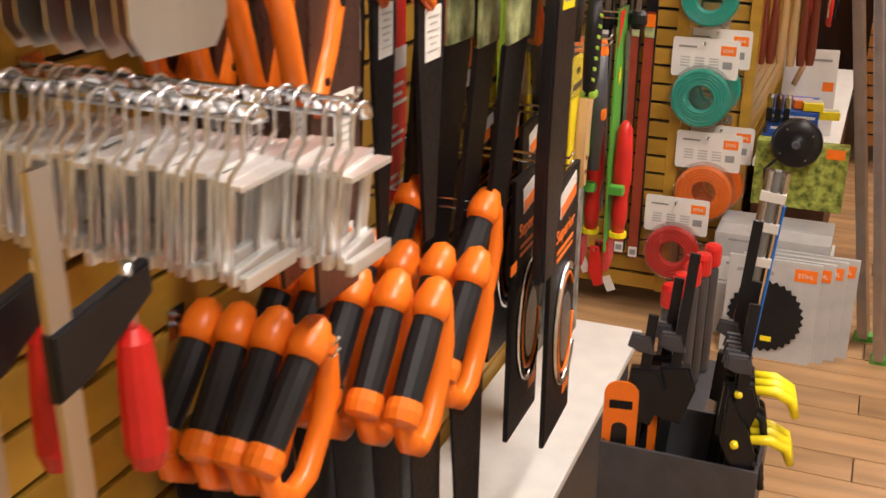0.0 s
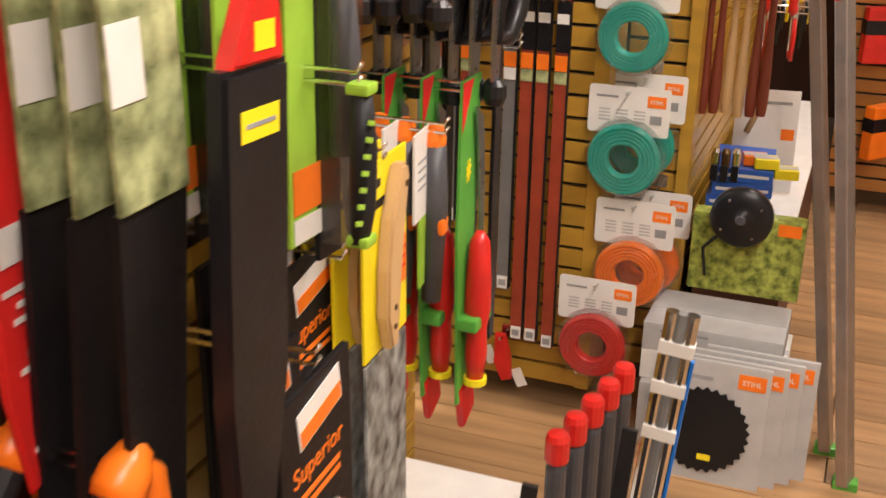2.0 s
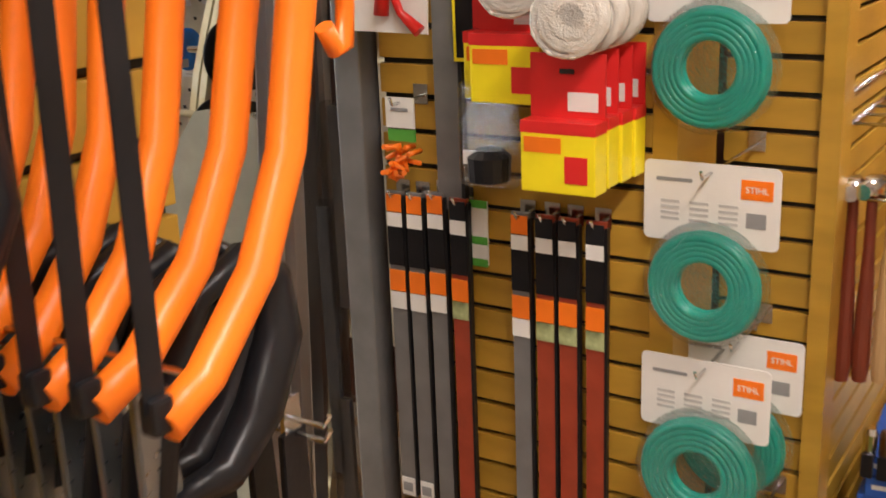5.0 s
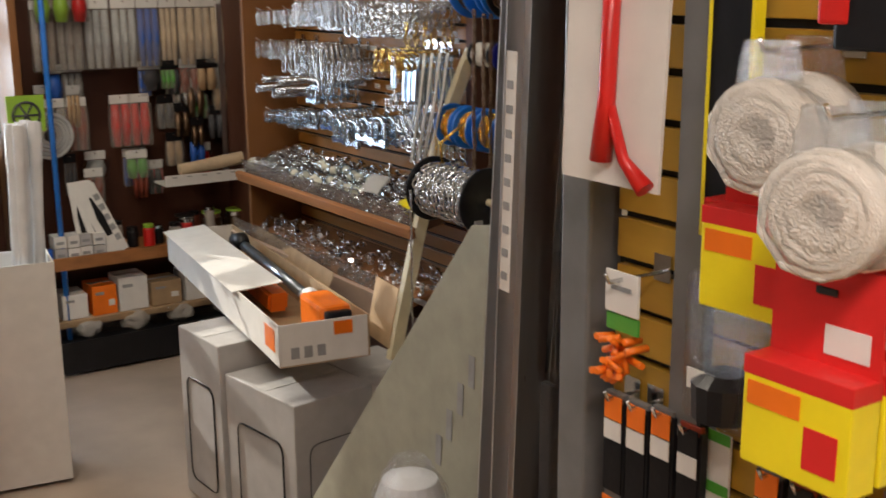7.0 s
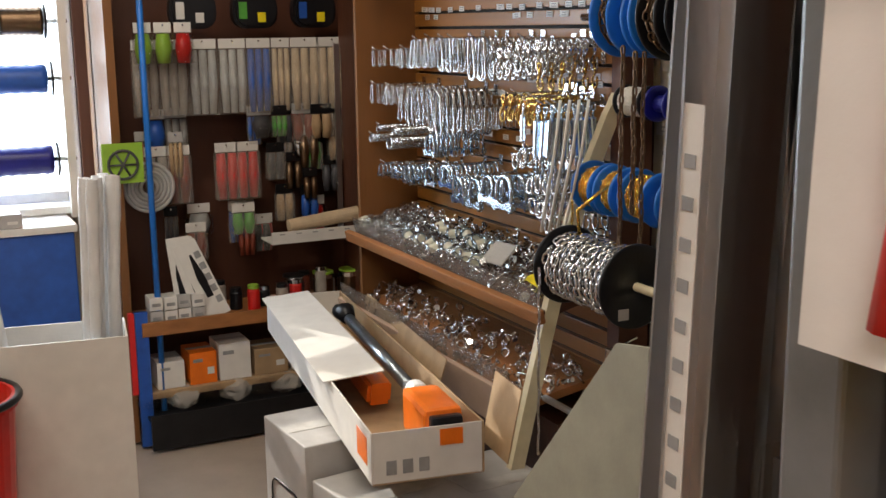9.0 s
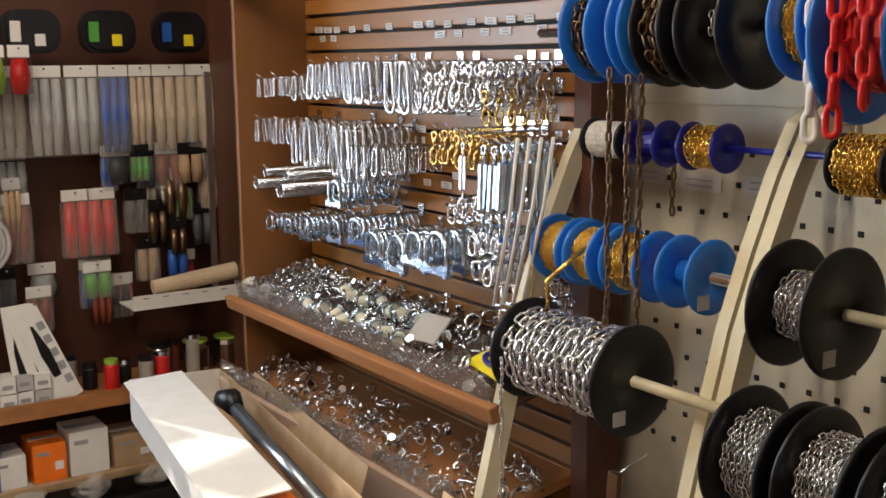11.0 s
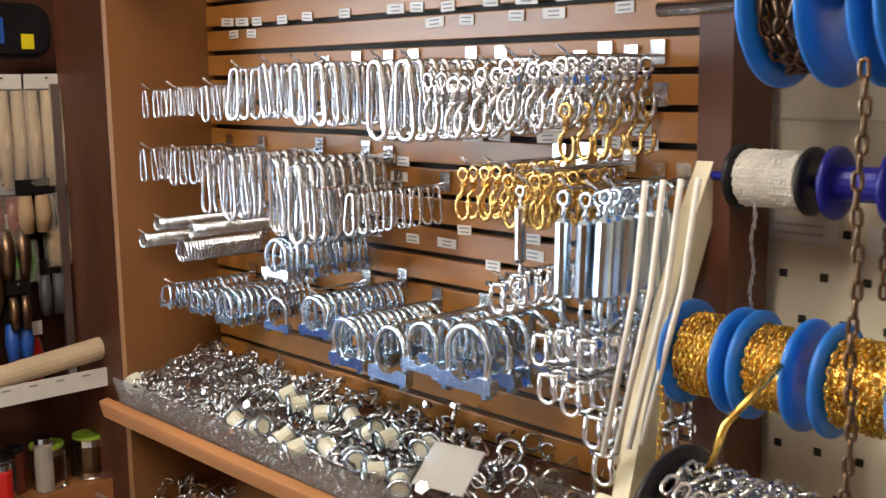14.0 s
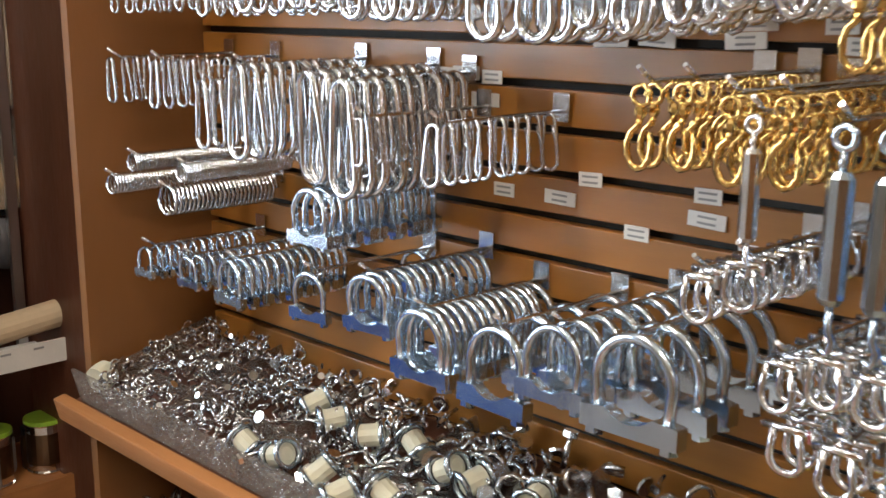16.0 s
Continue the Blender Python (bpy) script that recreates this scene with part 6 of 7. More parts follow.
for x, y, h, tn, ye in ((-0.215, 2.09, 0.42, 8, True), (-0.22, 2.13, 0.40, 4, True), (-0.225, 2.17, 0.44, 0, True), (-0.25, 2.24, 0.55, -4, False), (-0.355, 2.12, 0.50, 6, False), (-0.385, 2.17, 0.42, 3, False), (-0.415, 2.09, 0.36, 3, False)):
    quick_clamp(pose(x, y, 0.008, 0, 4, tn), h + 0.09, ye)
for x, y, tn in ((-0.20, 2.07, 12), (-0.205, 2.11, 8), (-0.21, 2.15, 4)):
    quick_clamp(pose(x, y, 0.008, 0, 3, tn), 0.36, True, -0.11)
def orange_frame(m):
    t = thing("hacksaw", m, "orange and black hacksaw frame standing in the bin", "saw", "orange hacksaw frames")
    part("card", plate(B(), rounded(0.075, 0.28, 0.03), 0.006, pose(0, 0, 0.15)), ORANGE, t)
    part("window", plate(B(), rounded(0.035, 0.10, 0.015), 0.008, pose(0, 0, 0.14)), BLACK_PLASTIC, t)
    part("badge", BOX(0.05, 0.001, 0.02, 0, -0.0045, 0.235), BLACK_CARD, t)
    return t


orange_frame(pose(-0.435, 2.07, 0.008, 0, 0, 10)), orange_frame(pose(-0.40, 2.13, 0.008, 0, 0, 10))
lift = Matrix.Translation((0.05, 0.25, 1.44)) @ Matrix.Scale(0.74, 4) @ Matrix.Translation((-0.05, -0.25, -1.44))
for ob in [o for o in bpy.data.objects if o.parent is None and o.name not in before_bin]:
    ob.matrix_basis = lift @ ob.matrix_basis
t = thing("bin_stand", pose(-0.209, 1.663, 0.0), "plain charcoal stand under the clamp bin", "stand")
part("column", BOX(0.22, 0.13, 0.36, 0, 0, 0.182, bevel=0.004), TOOL_GREY, t)
part("top", BOX(0.25, 0.16, 0.01, 0, 0, 0.368), TOOL_GREY, t)
t = thing("metal_rods", pose(-0.215, 2.06, 0.0, 0, 5.0, 0), "bundle of polished steel rods with a blue edge", "rod")
for dx, c in ((-0.014, ZINC), (0.0, GREY_STEEL), (0.013, ZINC)):
    part("rod", lathe(B(), [(0.009, 0.0), (0.009, 0.84)], 10, pose(dx, 0, 0)), c, t)
part("edge", BOX(0.004, 0.01, 0.75, 0.024, 0, 0.4), BLUE_PLASTIC, t, "blue plastic edge")
for z in (0.66, 0.73, 0.79):
    part("sticker", BOX(0.046, 0.021, 0.018, 0, 0, z), WHITE_CARD, t)


t = thing("bottle_stand", pose(-0.32, 2.42, 0.011), "low charcoal stand under the red bottles", "stand")
part("block", BOX(0.12, 0.40, 0.145, 0, 0, 0.0725, bevel=0.004), TOOL_GREY, t)
for k in range(5):
    t = thing("red_bottle", pose(-0.35 + 0.012 * k, 2.27 + 0.07 * k, 0.157, 0, 0, 0), "slim dark bottle with a red cap", "bottle", "red capped bottles")
    part("body", lathe(B(), [(0.016, 0.0), (0.018, 0.01), (0.018, 0.27), (0.012, 0.285)], 14), TOOL_GREY, t)
    part("cap", lathe(B(), [(0.019, 0.283), (0.021, 0.288), (0.021, 0.325), (0.017, 0.335), (0.004, 0.338)], 14), RED, t, "bright red cap")


# ---- crowded shelves on the west side ----
GX = -4.62
unit = thing("goods_unit", pose(0, 0, 0), "dark wooden shelf unit crowded with packs", "shelf")
part("back_board", BOX(0.03, 1.0, 2.3, -4.82, 3.83, 1.15), DARK_WOOD, unit)
part("side_board", BOX(0.40, 0.03, 2.3, -4.72, 3.345, 1.15), BROWN_BOARD, unit)
for z, d, mt in ((0.445, 0.26, SHELF_WOOD), (0.195, 0.26, KRAFT)):
    part("shelf_board", BOX(d, 0.92, 0.026, -4.73 + d / 2, 3.84, z - 0.013, bevel=0.003), mt, unit)
part("shelf_lip", BOX(0.012, 0.92, 0.05, -4.46, 3.84, 0.435), SHELF_WOOD, unit)
part("rail", BOX(0.012, 0.02, 0.75, -4.60, 4.20, 1.05), ALU, unit, "bright metal edge rail")
solid("blue_pole", tube(B(), [(0, 0, 0), (0, 0, 2.2)], 0.011, 10), BLUE_PLASTIC, pose(-4.50, 3.45, 0), "thin blue painted pole standing upright", "pole")
t = thing("end_stand", pose(-4.47, 3.38, 0), "blue stand end with a red edge", "stand")
part("panel", BOX(0.02, 0.045, 0.50, 0, 0, 0.25), BLUE_CARD, t)
part("edge", BOX(0.02, 0.02, 0.30, 0, -0.035, 0.35), RED_CARD, t)


def gx(y, z, d=0.0, turn=0):
    return pose(GX + d, y, z, 0, 0, 90 + turn)


def bag_pack(y, z, w, h, material, label, group="bagged goods", header=WHITE_CARD, rolls=3, shine=True, d=0.0):
    t = thing("goods_bag", gx(y, z, d), label, "pack", group)
    for k in range(rolls):
        part("content", tube(B(), [((k - (rolls - 1) / 2) * w / rolls, 0, 0.0), ((k - (rolls - 1) / 2) * w / rolls, -0.004, -h * 0.5), ((k - (rolls - 1) / 2) * w / rolls * 0.9, 0, -h)], [w / rolls * 0.38, w / rolls * 0.5, w / rolls * 0.36], 9), material, t)
    part("header", BOX(w, 0.004, 0.035, 0, 0, 0.022), header, t)
    if shine:
        part("bag", BOX(w * 1.06, w / rolls * 1.1, h * 1.05, 0, 0, -h * 0.5, bevel=0.008), CLEAR if rolls == 1 else HAZE, t, "hazy plastic bag")
    part("peg", tube(B(), [(0, 0.18, 0.03), (0, -0.01, 0.03)], 0.003, 5), ZINC, t)
    return t


HAZE = film_mat("hazy_plastic_bag", (0.62, 0.58, 0.52), 0.22, 0.2)
CREAMY = mat("beige_sponge", (0.60, 0.47, 0.31), 0.7, vary=0.15)
BEIGE_GREY = mat("grey_beige_cloth", (0.36, 0.32, 0.28), 0.8, vary=0.25)
SILVER_T = mat("silver_grey_tube", (0.46, 0.48, 0.47), 0.35, vary=0.2)
for y, w, mt, lab in ((4.19, 0.12, CREAMY, "beige bundle in a clear header bag"), (4.08, 0.11, CREAMY, "beige bundle in a clear header bag"), (3.985, 0.07, CREAMY, "beige bundle in a clear header bag"),
                      (3.90, 0.09, BLUE_CARD, "bright blue bundle in a clear bag"), (3.80, 0.10, SILVER_T, "silver tubes in clear header bag"), (3.69, 0.10, SILVER_T, "silver tubes in clear header bag"),
                      (3.58, 0.10, BEIGE_GREY, "grey cloth bundle in a clear bag"), (3.48, 0.09, BEIGE_GREY, "grey cloth bundle in a clear bag")):
    bag_pack(y, 1.41, w, 0.23, mt, lab)
for y, mt in ((4.10, BLUE_CARD), (3.87, GREEN), (3.64, WHITE_CARD)):
    t = thing("black_pouch", gx(y + 0.02, 1.55), "black rounded pouch with a coloured tag", "pouch", "black pouches")
    part("pouch", plate(B(), rounded(0.17, 0.13, 0.05), 0.06, bevel=0.012), BLACK_PLASTIC, t)
    part("tag", BOX(0.03, 0.002, 0.06, -0.05, -0.032, 0.0), mt, t)
    part("tag", BOX(0.03, 0.002, 0.035, 0.02, -0.032, -0.025), YELLOW if mt is not WHITE_CARD else WHITE_CARD, t)
    part("loop", tube(B(), [(0, 0.17, 0.05), (0, 0, 0.055)], 0.004, 5), ZINC, t)
for y, mt in ((3.37 + 0.09, LIME), (3.53, LIME), (3.60, RED)):
    bag_pack(y, 1.47, 0.06, 0.10, mt, "small bright capped tube pack", "small bright packs", WHITE_CARD, 1, d=0.09)
for y, mt in ((3.84, RED), (3.76, RED), (3.58, RED_WOOD), (3.50, BEIGE_GREY)):
    bag_pack(y, 1.03, 0.085, 0.17, mt, "red rubber gloves with a printed header" if mt is RED else "dull bundle with a printed header", "header packs", WHITE_CARD, 2)
for k, (y, z) in enumerate(((3.95, 1.02), (4.02, 0.98), (4.10, 1.05), (4.17, 0.96), (3.98, 0.86), (4.08, 0.85), (4.2, 1.08), (4.06, 1.10))):
    bag_pack(y, z, 0.07, 0.10, (TOOL_GREY, BURNT, GREEN, TOOL_GREY, KRAFT, BLUE_CARD, KRAFT, ZINC)[k], "small dark pack hanging on the shelf unit", "small dark packs", BLACK_CARD, 2, k % 2 == 0)
t = thing("hose_coil", gx(3.46, 0.93, 0.05), "flat coil of pale grey hose in film", "hose")
bm = B()
for k in range(5):
    tube(bm, [(x, 0.004 * (k % 2), z) for x, z in arc(0, 0, 0.03 + 0.014 * k, 0, 360, 22)[:-1]], 0.0075, 6, closed=True)
part("coil", bm, GREY_CARD, t)
part("peg", tube(B(), [(0, 0.23, 0.07), (0, -0.01, 0.07)], 0.003, 5), ZINC, t)
t = thing("green_wheel_pack", gx(3.36, 1.03, 0.12), "lime green card with a dark spoked wheel", "pack")
part("card", BOX(0.14, 0.004, 0.14), LIME, t)
bm = tube(B(), [(x, -0.006, z) for x, z in arc(0, -0.005, 0.05, 0, 360, 20)[:-1]], 0.005, 6, closed=True)
for k in range(3):
    a = k * math.pi / 3
    tube(bm, [(-0.048 * math.cos(a), -0.006, -0.048 * math.sin(a) - 0.005), (0.048 * math.cos(a), -0.006, 0.048 * math.sin(a) - 0.005)], 0.004, 5)
part("wheel", bm, TOOL_GREY, t)
# white tray and roll
t = thing("white_tray", gx(4.07, 0.70, 0.10), "shallow white carton tray on the shelf unit", "tray")
part("front", BOX(0.40, 0.006, 0.045, 0, -0.07, 0.022), WHITE_CARD, t)
part("base", BOX(0.40, 0.14, 0.006, 0, 0, 0.003), WHITE_CARD, t)
for k in range(6):
    part("slit", BOX(0.02, 0.001, 0.004, -0.16 + 0.064 * k, -0.0736, 0.035), PRINT_GREY, t)
solid("paper_roll", lathe(B(), [(0.004, -0.17), (0.026, -0.165), (0.028, 0.165), (0.004, 0.17)], 16, pose(0, 0, 0, 0, 84, 0)), CREAMY, gx(4.11, 0.775, 0.14), "cream paper roll lying in the tray", "roll")
part("hanger", BOX(0.02, 0.1, 0.02, 0, 0.11, 0.0), ALU, t)
# leaflets
for k, (y, tl) in enumerate(((3.56, -4), (3.62, -14), (3.67, -22))):
    t = thing("leaflet", gx(y, 0.45, 0.13 + 0.006 * k) @ pose(0, 0, 0, -8, tl, 0), "white printed leaflet with black pictures leaning up", "leaflet", "leaning leaflets")
    part("card", BOX(0.085, 0.002, 0.30, 0, 0, 0.15), WHITE_CARD, t)
    part("picture", plate(B(), [(-0.012, 0.08), (0.012, 0.08), (0.016, 0.16), (0.004, 0.25), (-0.004, 0.25), (-0.016, 0.16)], 0.001, pose(-0.01 if k == 0 else 0.0, -0.0016, 0)), BLACK_CARD, t)
    for j in range(5):
        part("picture", BOX(0.022, 0.001, 0.026, 0.025, -0.0016, 0.06 + 0.045 * j), PRINT_GREY, t)
for k, y in enumerate((3.98, 4.10, 4.21)):
    t = thing("paint_tin", pose(-4.55, y, 0.446), "shiny steel tin with a lime lid", "tin", "steel tins")
    part("tin", lathe(B(), [(0.038, 0.0), (0.040, 0.004), (0.038, 0.008), (0.038, 0.10), (0.040, 0.104)], 20), ZINC, t)
    part("lid", lathe(B(), [(0.041, 0.104), (0.041, 0.112), (0.03, 0.113)], 20), LIME if k else BLACK_PLASTIC, t)
    part("label", lathe(B(), [(0.0386, 0.02), (0.0386, 0.085)], 20), TOOL_GREY if k == 0 else BURNT, t)
for k in range(8):
    y = 3.42 + 0.05 * (k % 4)
    t = thing("small_carton", pose(-4.52 + 0.01 * (k % 2), y + 0.02, 0.446 + 0.05 * (k // 4), 0, 0, 90), "small white and grey carton in a stack", "box", "small stacked cartons")
    part("carton", BOX(0.046, 0.08, 0.046, 0, 0, 0.023, bevel=0.001), WHITE_CARD if k % 3 else GREY_CARD, t)
    part("print_bar", BOX(0.03, 0.001, 0.012, 0, -0.0406, 0.02), PRINT_GREY, t)
for k, (y, w, mt) in enumerate(((3.48, 0.10, WHITE_CARD), (3.60, 0.10, ORANGE), (3.72, 0.12, WHITE_CARD), (3.86, 0.13, KRAFT), (4.0, 0.11, WHITE_CARD), (4.12, 0.12, KRAFT), (4.24, 0.08, KRAFT))):
    carton("open_carton", pose(-4.56, y, 0.196, 0, 0, 90), w, 0.14, 0.10 + 0.02 * (k % 3), mt, "small stock carton with a white label", "stock cartons on the low shelf")
rnd = random.Random(21)
for k in range(9):
    y = 3.42 + 0.1 * k
    bm = B()
    bmesh.ops.create_icosphere(bm, subdivisions=3, radius=0.06)
    for v in bm.verts:
        v.co *= 1 + 0.28 * noise.noise(v.co * 30 + Vector((k, 0, 0)))
        v.co.z *= 0.7
    solid("film_bag", bm, MILKY if k % 2 else CLEAR, pose(-4.50, y, 0.155), "crumpled clear plastic bag of stock", "bag", "crumpled stock bags")
t = thing("black_crate", pose(-4.52, 3.80, 0.0), "low black plastic crate of bags on the floor", "crate")
part("front", BOX(0.008, 0.84, 0.13, 0.12, 0, 0.066), BLACK_PLASTIC, t)
part("base", BOX(0.24, 0.84, 0.008, 0, 0, 0.11), BLACK_PLASTIC, t)

# rope spools in the window
for z, y, wd, mt in ((1.52, 3.10, 0.16, BURNT), (1.315, 3.02, 0.34, BLUE_CARD), (1.02, 3.03, 0.32, NAVY_PLASTIC), (0.92 + 0.85, 2.95, 0.3, BLUE_CARD), (1.32, 2.5, 0.4, BLUE_CARD), (1.02, 2.5, 0.4, NAVY_PLASTIC)):
    t = thing("rope_spool", pose(-4.86, y, z, 90, 0, 0), "spool of blue rope against the bright window", "rope spool", "rope spools in the window")
    h = wd / 2
    prof = []
    for k in range(15):
        prof.append((0.05 + 0.004 * (k % 2), -h * 0.9 + k * h * 1.8 / 14))
    part("rope", lathe(B(), prof, 18), mt, t)
    for s in (-1, 1):
        part("flange", lathe(B(), [(0.006, s * h - 0.004), (0.062, s * h - 0.004), (0.062, s * h + 0.004), (0.006, s * h + 0.004)], 20), BLACK_PLASTIC, t)
for y in (2.2, 3.24):
    solid("window_rack", BOX(0.03, 0.03, 1.3), WHITE_SHELF, pose(-4.86, y, 1.45), "white metal rack upright in the window", "rack", "window rack uprights")
for z in (1.52, 1.315, 1.02):
    solid("spool_rod", tube(B(), [(0, 2.2, 0), (0, 3.26, 0)], 0.007, 8), ZINC, pose(-4.86, 0, z), "steel rod through the rope spools", "rod", "spool rods")
t = thing("blue_cabinet", pose(-4.78, 2.6, 0.0), "low blue painted cabinet under the window", "cabinet")
part("body", BOX(0.28, 1.2, 0.78, 0, 0, 0.39, bevel=0.006), BLUE_CARD, t)
part("top", BOX(0.30, 1.22, 0.025, 0, 0, 0.795), WHITE_SHELF, t)
for k in range(5):
    carton("grey_tray", pose(-4.74, 2.2 + 0.19 * k, 0.808, 0, 0, 90), 0.14, 0.18, 0.05, GREY_CARD, "small pale tray on the blue cabinet", "pale trays")

# tall white carton with plastic tubes
t = thing("tall_carton", pose(-3.55, 2.985, 0, 0, 0, 82), "tall white cardboard carton holding plastic tubes", "box")
for x, y, sx, sy in ((0, -0.10, 0.36, 0.006), (0, 0.10, 0.36, 0.006), (-0.177, 0, 0.006, 0.194), (0.177, 0, 0.006, 0.194)):
    part("side", BOX(sx, sy, 0.70, x, y, 0.352), WHITE_CARD, t)
part("base", BOX(0.35, 0.19, 0.006, 0, 0, 0.004), KRAFT, t)
rnd = random.Random(33)
for k in range(18):
    left = k < 9
    x0 = (-0.10 if left else 0.10) + rnd.uniform(-0.05, 0.05)
    lean = (-7 if left else 3) + rnd.uniform(-1.5, 1.5)
    t = thing("plastic_tube", pose(-3.55, 2.985, 0, 0, 0, 82) @ pose(x0, rnd.uniform(-0.06, 0.06), 0.012, rnd.uniform(-2, 2), lean, 0), "long white plastic tube standing in a carton", "tube", "white plastic tubes")
    part("tube", lathe(B(), [(0.0125, 0.0), (0.0145, 0.0), (0.0145, 1.10), (0.0115, 1.10), (0.0115, 1.0)], 14), WHITE_TUBE, t)
    part("collar", lathe(B(), [(0.0162, 0.98), (0.0162, 1.08)], 14), WHITE_TUBE, t)
# red bucket
t = thing("red_bucket", pose(-3.35, 2.70, 0), "red plastic bucket full of small cartons", "bucket")
part("shell", lathe(B(), [(0.12, 0.0), (0.155, 0.60), (0.165, 0.60), (0.165, 0.625), (0.15, 0.625), (0.118, 0.02)], 30), RED, t)
part("rim", tube(B(), [(x, y, 0.62) for x, y in arc(0, 0, 0.166, 0, 360, 28)[:-1]], 0.010, 7, closed=True), BLACK_PLASTIC, t, "black handle ring")
for k in range(4):
    carton("small_box", pose(-3.36 + 0.05 * (k % 2), 2.66 + 0.03 * k, 0.575, 6 * k, 8, 25 * k), 0.11, 0.07, 0.08, (CREAMY, RED_CARD, WHITE_CARD, CREAMY)[k], "small printed carton lying in the bucket", "cartons in the bucket")
solid("bucket_fill", lathe(B(), [(0.001, 0.572), (0.145, 0.570)], 24), KRAFT, pose(-3.35, 2.70, 0), "stock filling the bucket", "stock")

# grey cartons with the open box on top
def tool_box(m, w, d, h):
    t = thing("tool_carton", m, "grey printed power tool carton on the floor", "box", "grey tool cartons")
    part("carton", BOX(w, d, h, 0, 0, h / 2, bevel=0.004), GREY_CARD, t)
    part("tape", BOX(0.05, d * 0.98, 0.001, 0, 0, h + 0.0006), PALE_PRINT, t)
    for s, ww in ((-1, w), (1, w)):
        part("outline", tube(B(), [(x, s * (d / 2 + 0.001), z) for x, z in rounded(ww * 0.66, h * 0.62, 0.03, 3, 0, h * 0.42)], 0.004, 4, closed=True, flat=0.3), BLACK_CARD, t, "printed black case outline")
    part("side_outline", tube(B(), [(-w / 2 - 0.001, x, z) for x, z in rounded(d * 0.66, h * 0.62, 0.03, 3, 0, h * 0.42)], 0.004, 4, closed=True, flat=0.3), BLACK_CARD, t)
    part("end_outline", tube(B(), [(w / 2 + 0.001, x, z) for x, z in rounded(d * 0.66, h * 0.62, 0.03, 3, 0, h * 0.42)], 0.004, 4, closed=True, flat=0.3), BLACK_CARD, t)
    part("label", BOX(0.002, d * 0.3, h * 0.15, w / 2 + 0.001, d * 0.15, h * 0.3), WHITE_CARD, t)
    return t


tool_box(pose(-2.72, 3.60, 0, 0, 0, 8), 0.34, 0.26, 0.45)
tool_box(pose(-3.03, 3.58, 0, 0, 0, 4), 0.26, 0.30, 0.525)
tool_box(pose(-2.66, 3.84, 0, 0, 0, 4), 0.36, 0.20, 0.45)
T = thing("open_carton", pose(-3.21, 3.69, 0.545, 0, -1.5, -9), "long open white carton holding an orange pole tool", "box")
L_, W_, H_ = 1.42, 0.24, 0.11
part("base", BOX(L_, W_, 0.004, 0, 0, 0.0), KRAFT, T)
part("front_side", BOX(L_, 0.004, H_, 0, -W_ / 2, H_ / 2), WHITE_CARD, T)
part("back_side", BOX(L_, 0.004, H_, 0, W_ / 2, H_ / 2), KRAFT, T)
for s in (-1, 1):
    part("end", BOX(0.004, W_ - 0.006, H_, s * (L_ / 2 - 0.002), 0, H_ / 2), WHITE_CARD, T)
part("front_flap", BOX(L_ * 0.7, 0.15, 0.003, -L_ * 0.13, -W_ / 2 + 0.065, H_ + 0.012, m=pose(0, 0, 0, 5, 0, 0)), WHITE_CARD, T, "half-closed white lid flap")
part("back_flap", BOX(L_ * 0.6, 0.003, 0.07, -0.2, W_ / 2 + 0.03, H_ + 0.02, m=pose(0, 0, 0, -18, 0, 0)), KRAFT, T, "raised cardboard lid flap")

part("end_flap", BOX(0.16, 0.003, 0.16, L_ / 2 - 0.06, W_ / 2 + 0.04, H_ + 0.02, m=pose(0, 0, 0, -12, 0, 0)), KRAFT, T, "raised kraft end flap")
part("brand_plate", BOX(0.001, 0.05, 0.035, L_ / 2 + 0.0008, 0.05, H_ * 0.78), ORANGE, T)
part("brand_plate", BOX(0.09, 0.001, 0.06, L_ / 2 - 0.08, -W_ / 2 - 0.0028, H_ * 0.55), ORANGE, T)
for k in range(3):
    part("print_mark", BOX(0.001, 0.022, 0.03, L_ / 2 + 0.0008, -0.08 + 0.035 * k, H_ * 0.3), PRINT_GREY, T)
pt = thing("pole_tool", pose(-3.06, 3.665, 0.545, 0, -1.5, -9) @ pose(0, 0.06, 0.055), "orange and grey pole tool lying in its carton", "power tool")
part("shaft", tube(B(), [(-0.45, 0.0, 0.06), (0.2, 0.0, 0.04)], 0.016, 10), SLATE, pt)
part("orange_housing", plate(B(), [(-0.25, -0.02), (0.1, -0.03), (0.12, 0.03), (-0.25, 0.045)], 0.06, pose(0, -0.05, 0.0), bevel=0.008), ORANGE, pt)
part("motor", BOX(0.19, 0.085, 0.10, 0.42, -0.01, 0.03, bevel=0.014), ORANGE, pt, "orange motor housing")
part("motor_end", BOX(0.03, 0.07, 0.08, 0.525, -0.01, 0.03, bevel=0.008), BLACK_PLASTIC, pt)
part("collar", lathe(B(), [(0.02, -0.03), (0.026, -0.02), (0.026, 0.02), (0.02, 0.03)], 14, pose(0.27, 0, 0.045, 0, 90, 0)), WHITE_TUBE, pt)
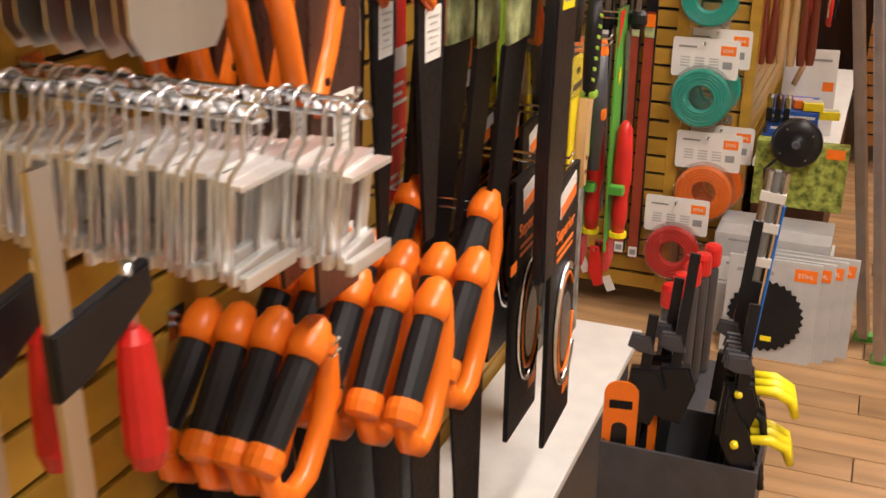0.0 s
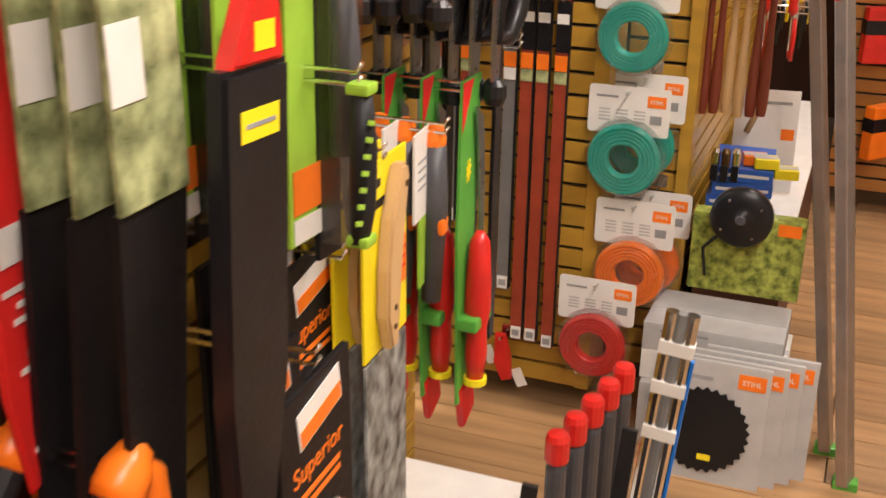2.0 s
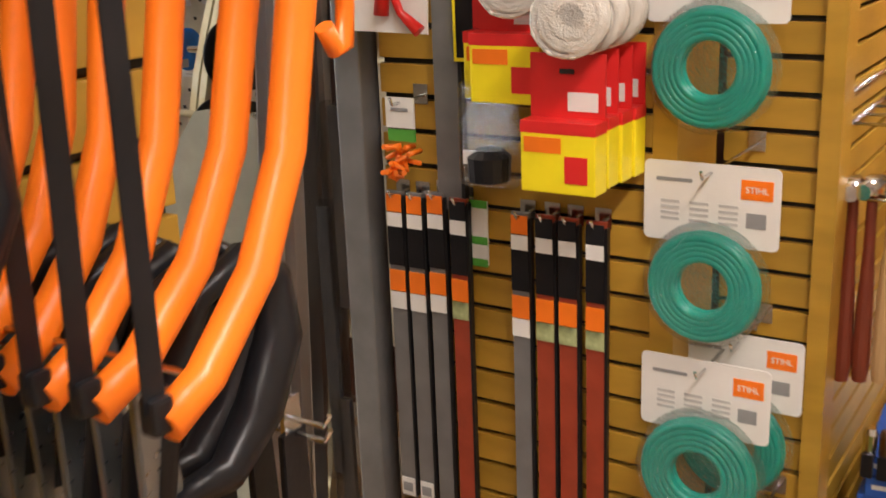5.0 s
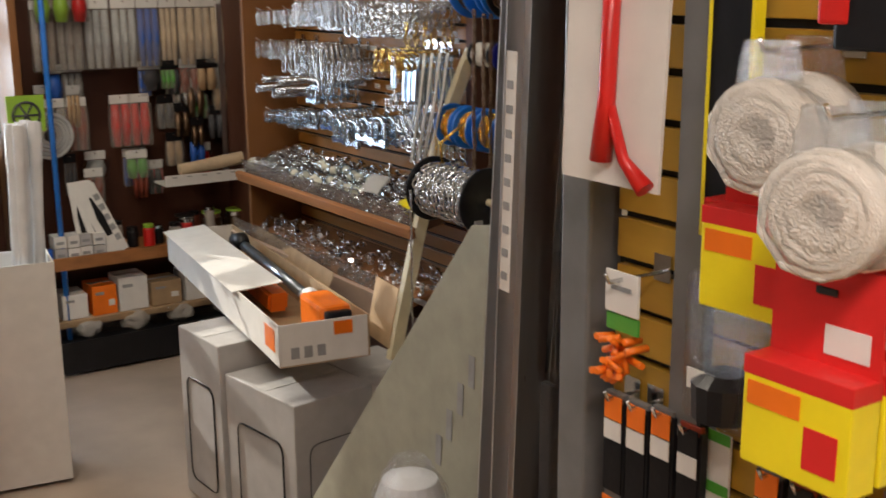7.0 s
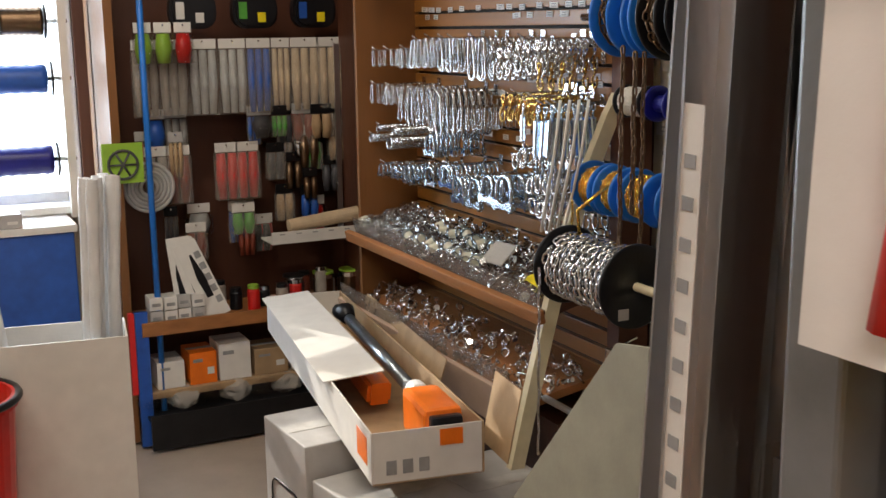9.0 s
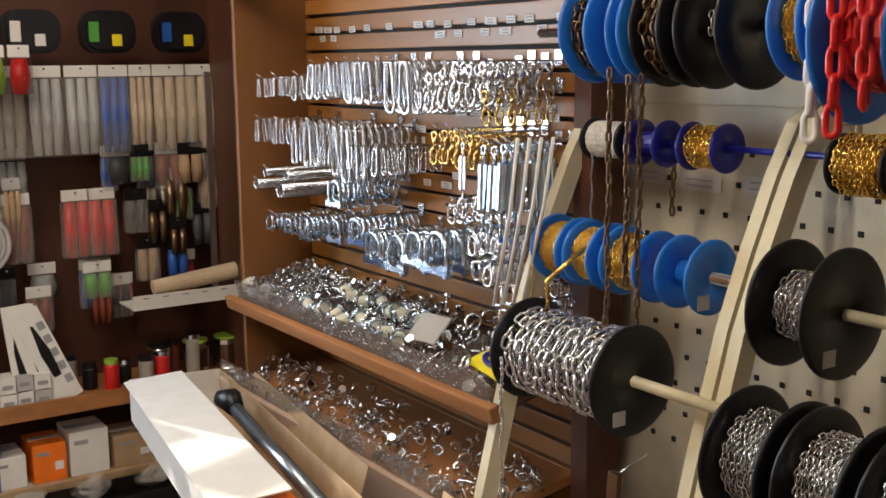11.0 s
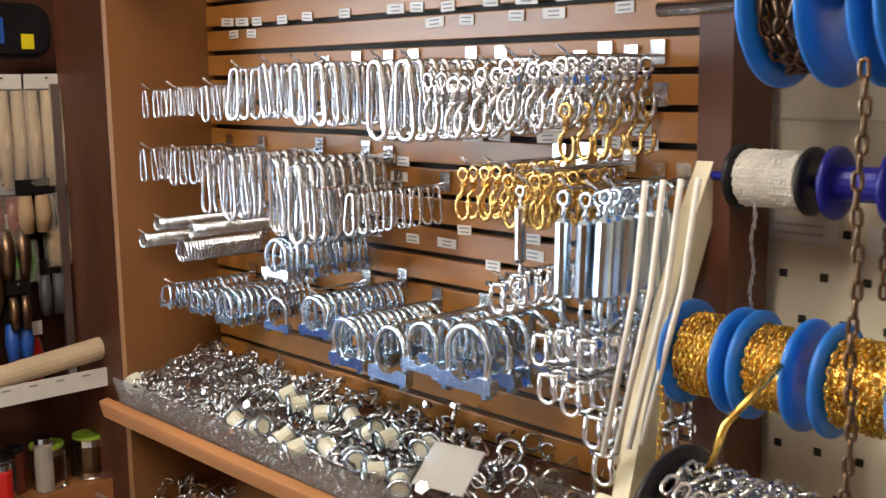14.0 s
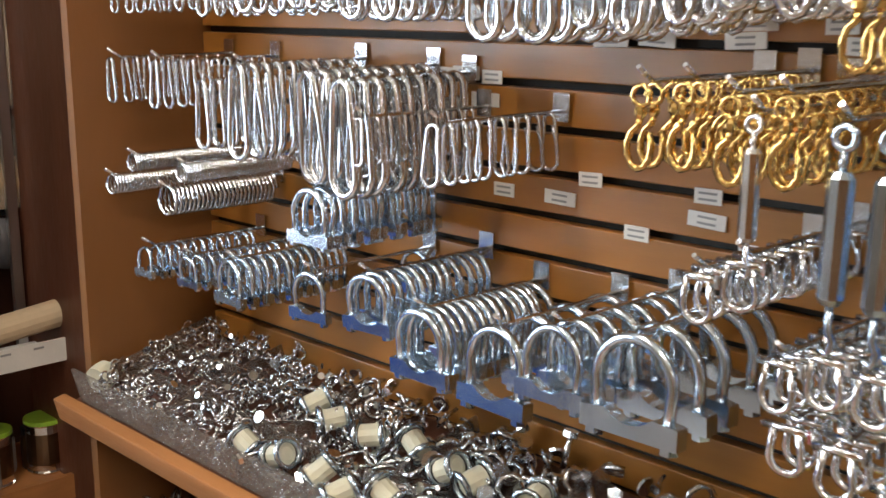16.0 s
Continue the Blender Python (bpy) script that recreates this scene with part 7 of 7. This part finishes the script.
part("head", tube(B(), [(-0.45, 0, 0.06), (-0.50, 0.0, 0.07), (-0.53, -0.02, 0.07)], [0.02, 0.03, 0.02], 9), BLACK_PLASTIC, pt)
# red pincers hanging by the arm
t = thing("red_cutters", pose(-2.245, 3.84, 0.80, 0, 4, 0), "red-handled chain cutters hanging on the rack", "cutters")
for s in (-1, 1):
    part("grip", tube(B(), [(0.0, 0, 0.03), (s * 0.012, 0, -0.02), (s * 0.02, 0, -0.12)], [0.008, 0.010, 0.009], 8), RED, t, "red plastic grip")
part("jaw", BOX(0.022, 0.012, 0.05, 0, 0, 0.05, bevel=0.003), BURNT, t)
part("hanger", tube(B(), [(0, 0.0, 0.07), (0.0, 0.06, 0.09)], 0.002, 5), ZINC, t)
# top shelf edge over the hardware bay
solid("trim_valance", BOX(1.7, 0.03, 0.07), WHITE_SHELF, pose(-3.15, 4.0, 1.66), "white painted valance over the hardware bay", "trim", kind="structure")

# more small stock on the west shelves
rnd = random.Random(77)
STOCK = (TOOL_GREY, BURNT, GREEN, KRAFT, RED_WOOD, BEIGE_GREY, BLUE_CARD, SILVER_T, RED, BLACK_PLASTIC)
for k in range(26):
    y, z = 3.44 + 0.8 * rnd.random(), rnd.choice((1.16, 1.08, 0.92, 0.80, 0.74))
    bag_pack(y, z, rnd.uniform(0.05, 0.09), rnd.uniform(0.07, 0.13), rnd.choice(STOCK), "small mixed pack hanging on the shelf unit", "small mixed packs", rnd.choice((WHITE_CARD, BLACK_CARD, GREY_CARD)), rnd.choice((1, 2, 3)), rnd.random() < 0.7, rnd.uniform(-0.08, 0.02))
for k in range(10):
    t = thing("stock_jar", pose(-4.56 + rnd.uniform(-0.05, 0.05), 3.70 + 0.055 * k, 0.446), "small dark jar on the wooden shelf", "jar", "small jars")
    h = rnd.uniform(0.05, 0.12)
    part("jar", lathe(B(), [(0.022, 0.0), (0.024, 0.005), (0.024, h), (0.018, h + 0.008)], 14), rnd.choice(STOCK), t)
    part("lid", lathe(B(), [(0.022, h + 0.006), (0.022, h + 0.02), (0.01, h + 0.021)], 14), rnd.choice((LIME, BLACK_PLASTIC, ZINC)), t)
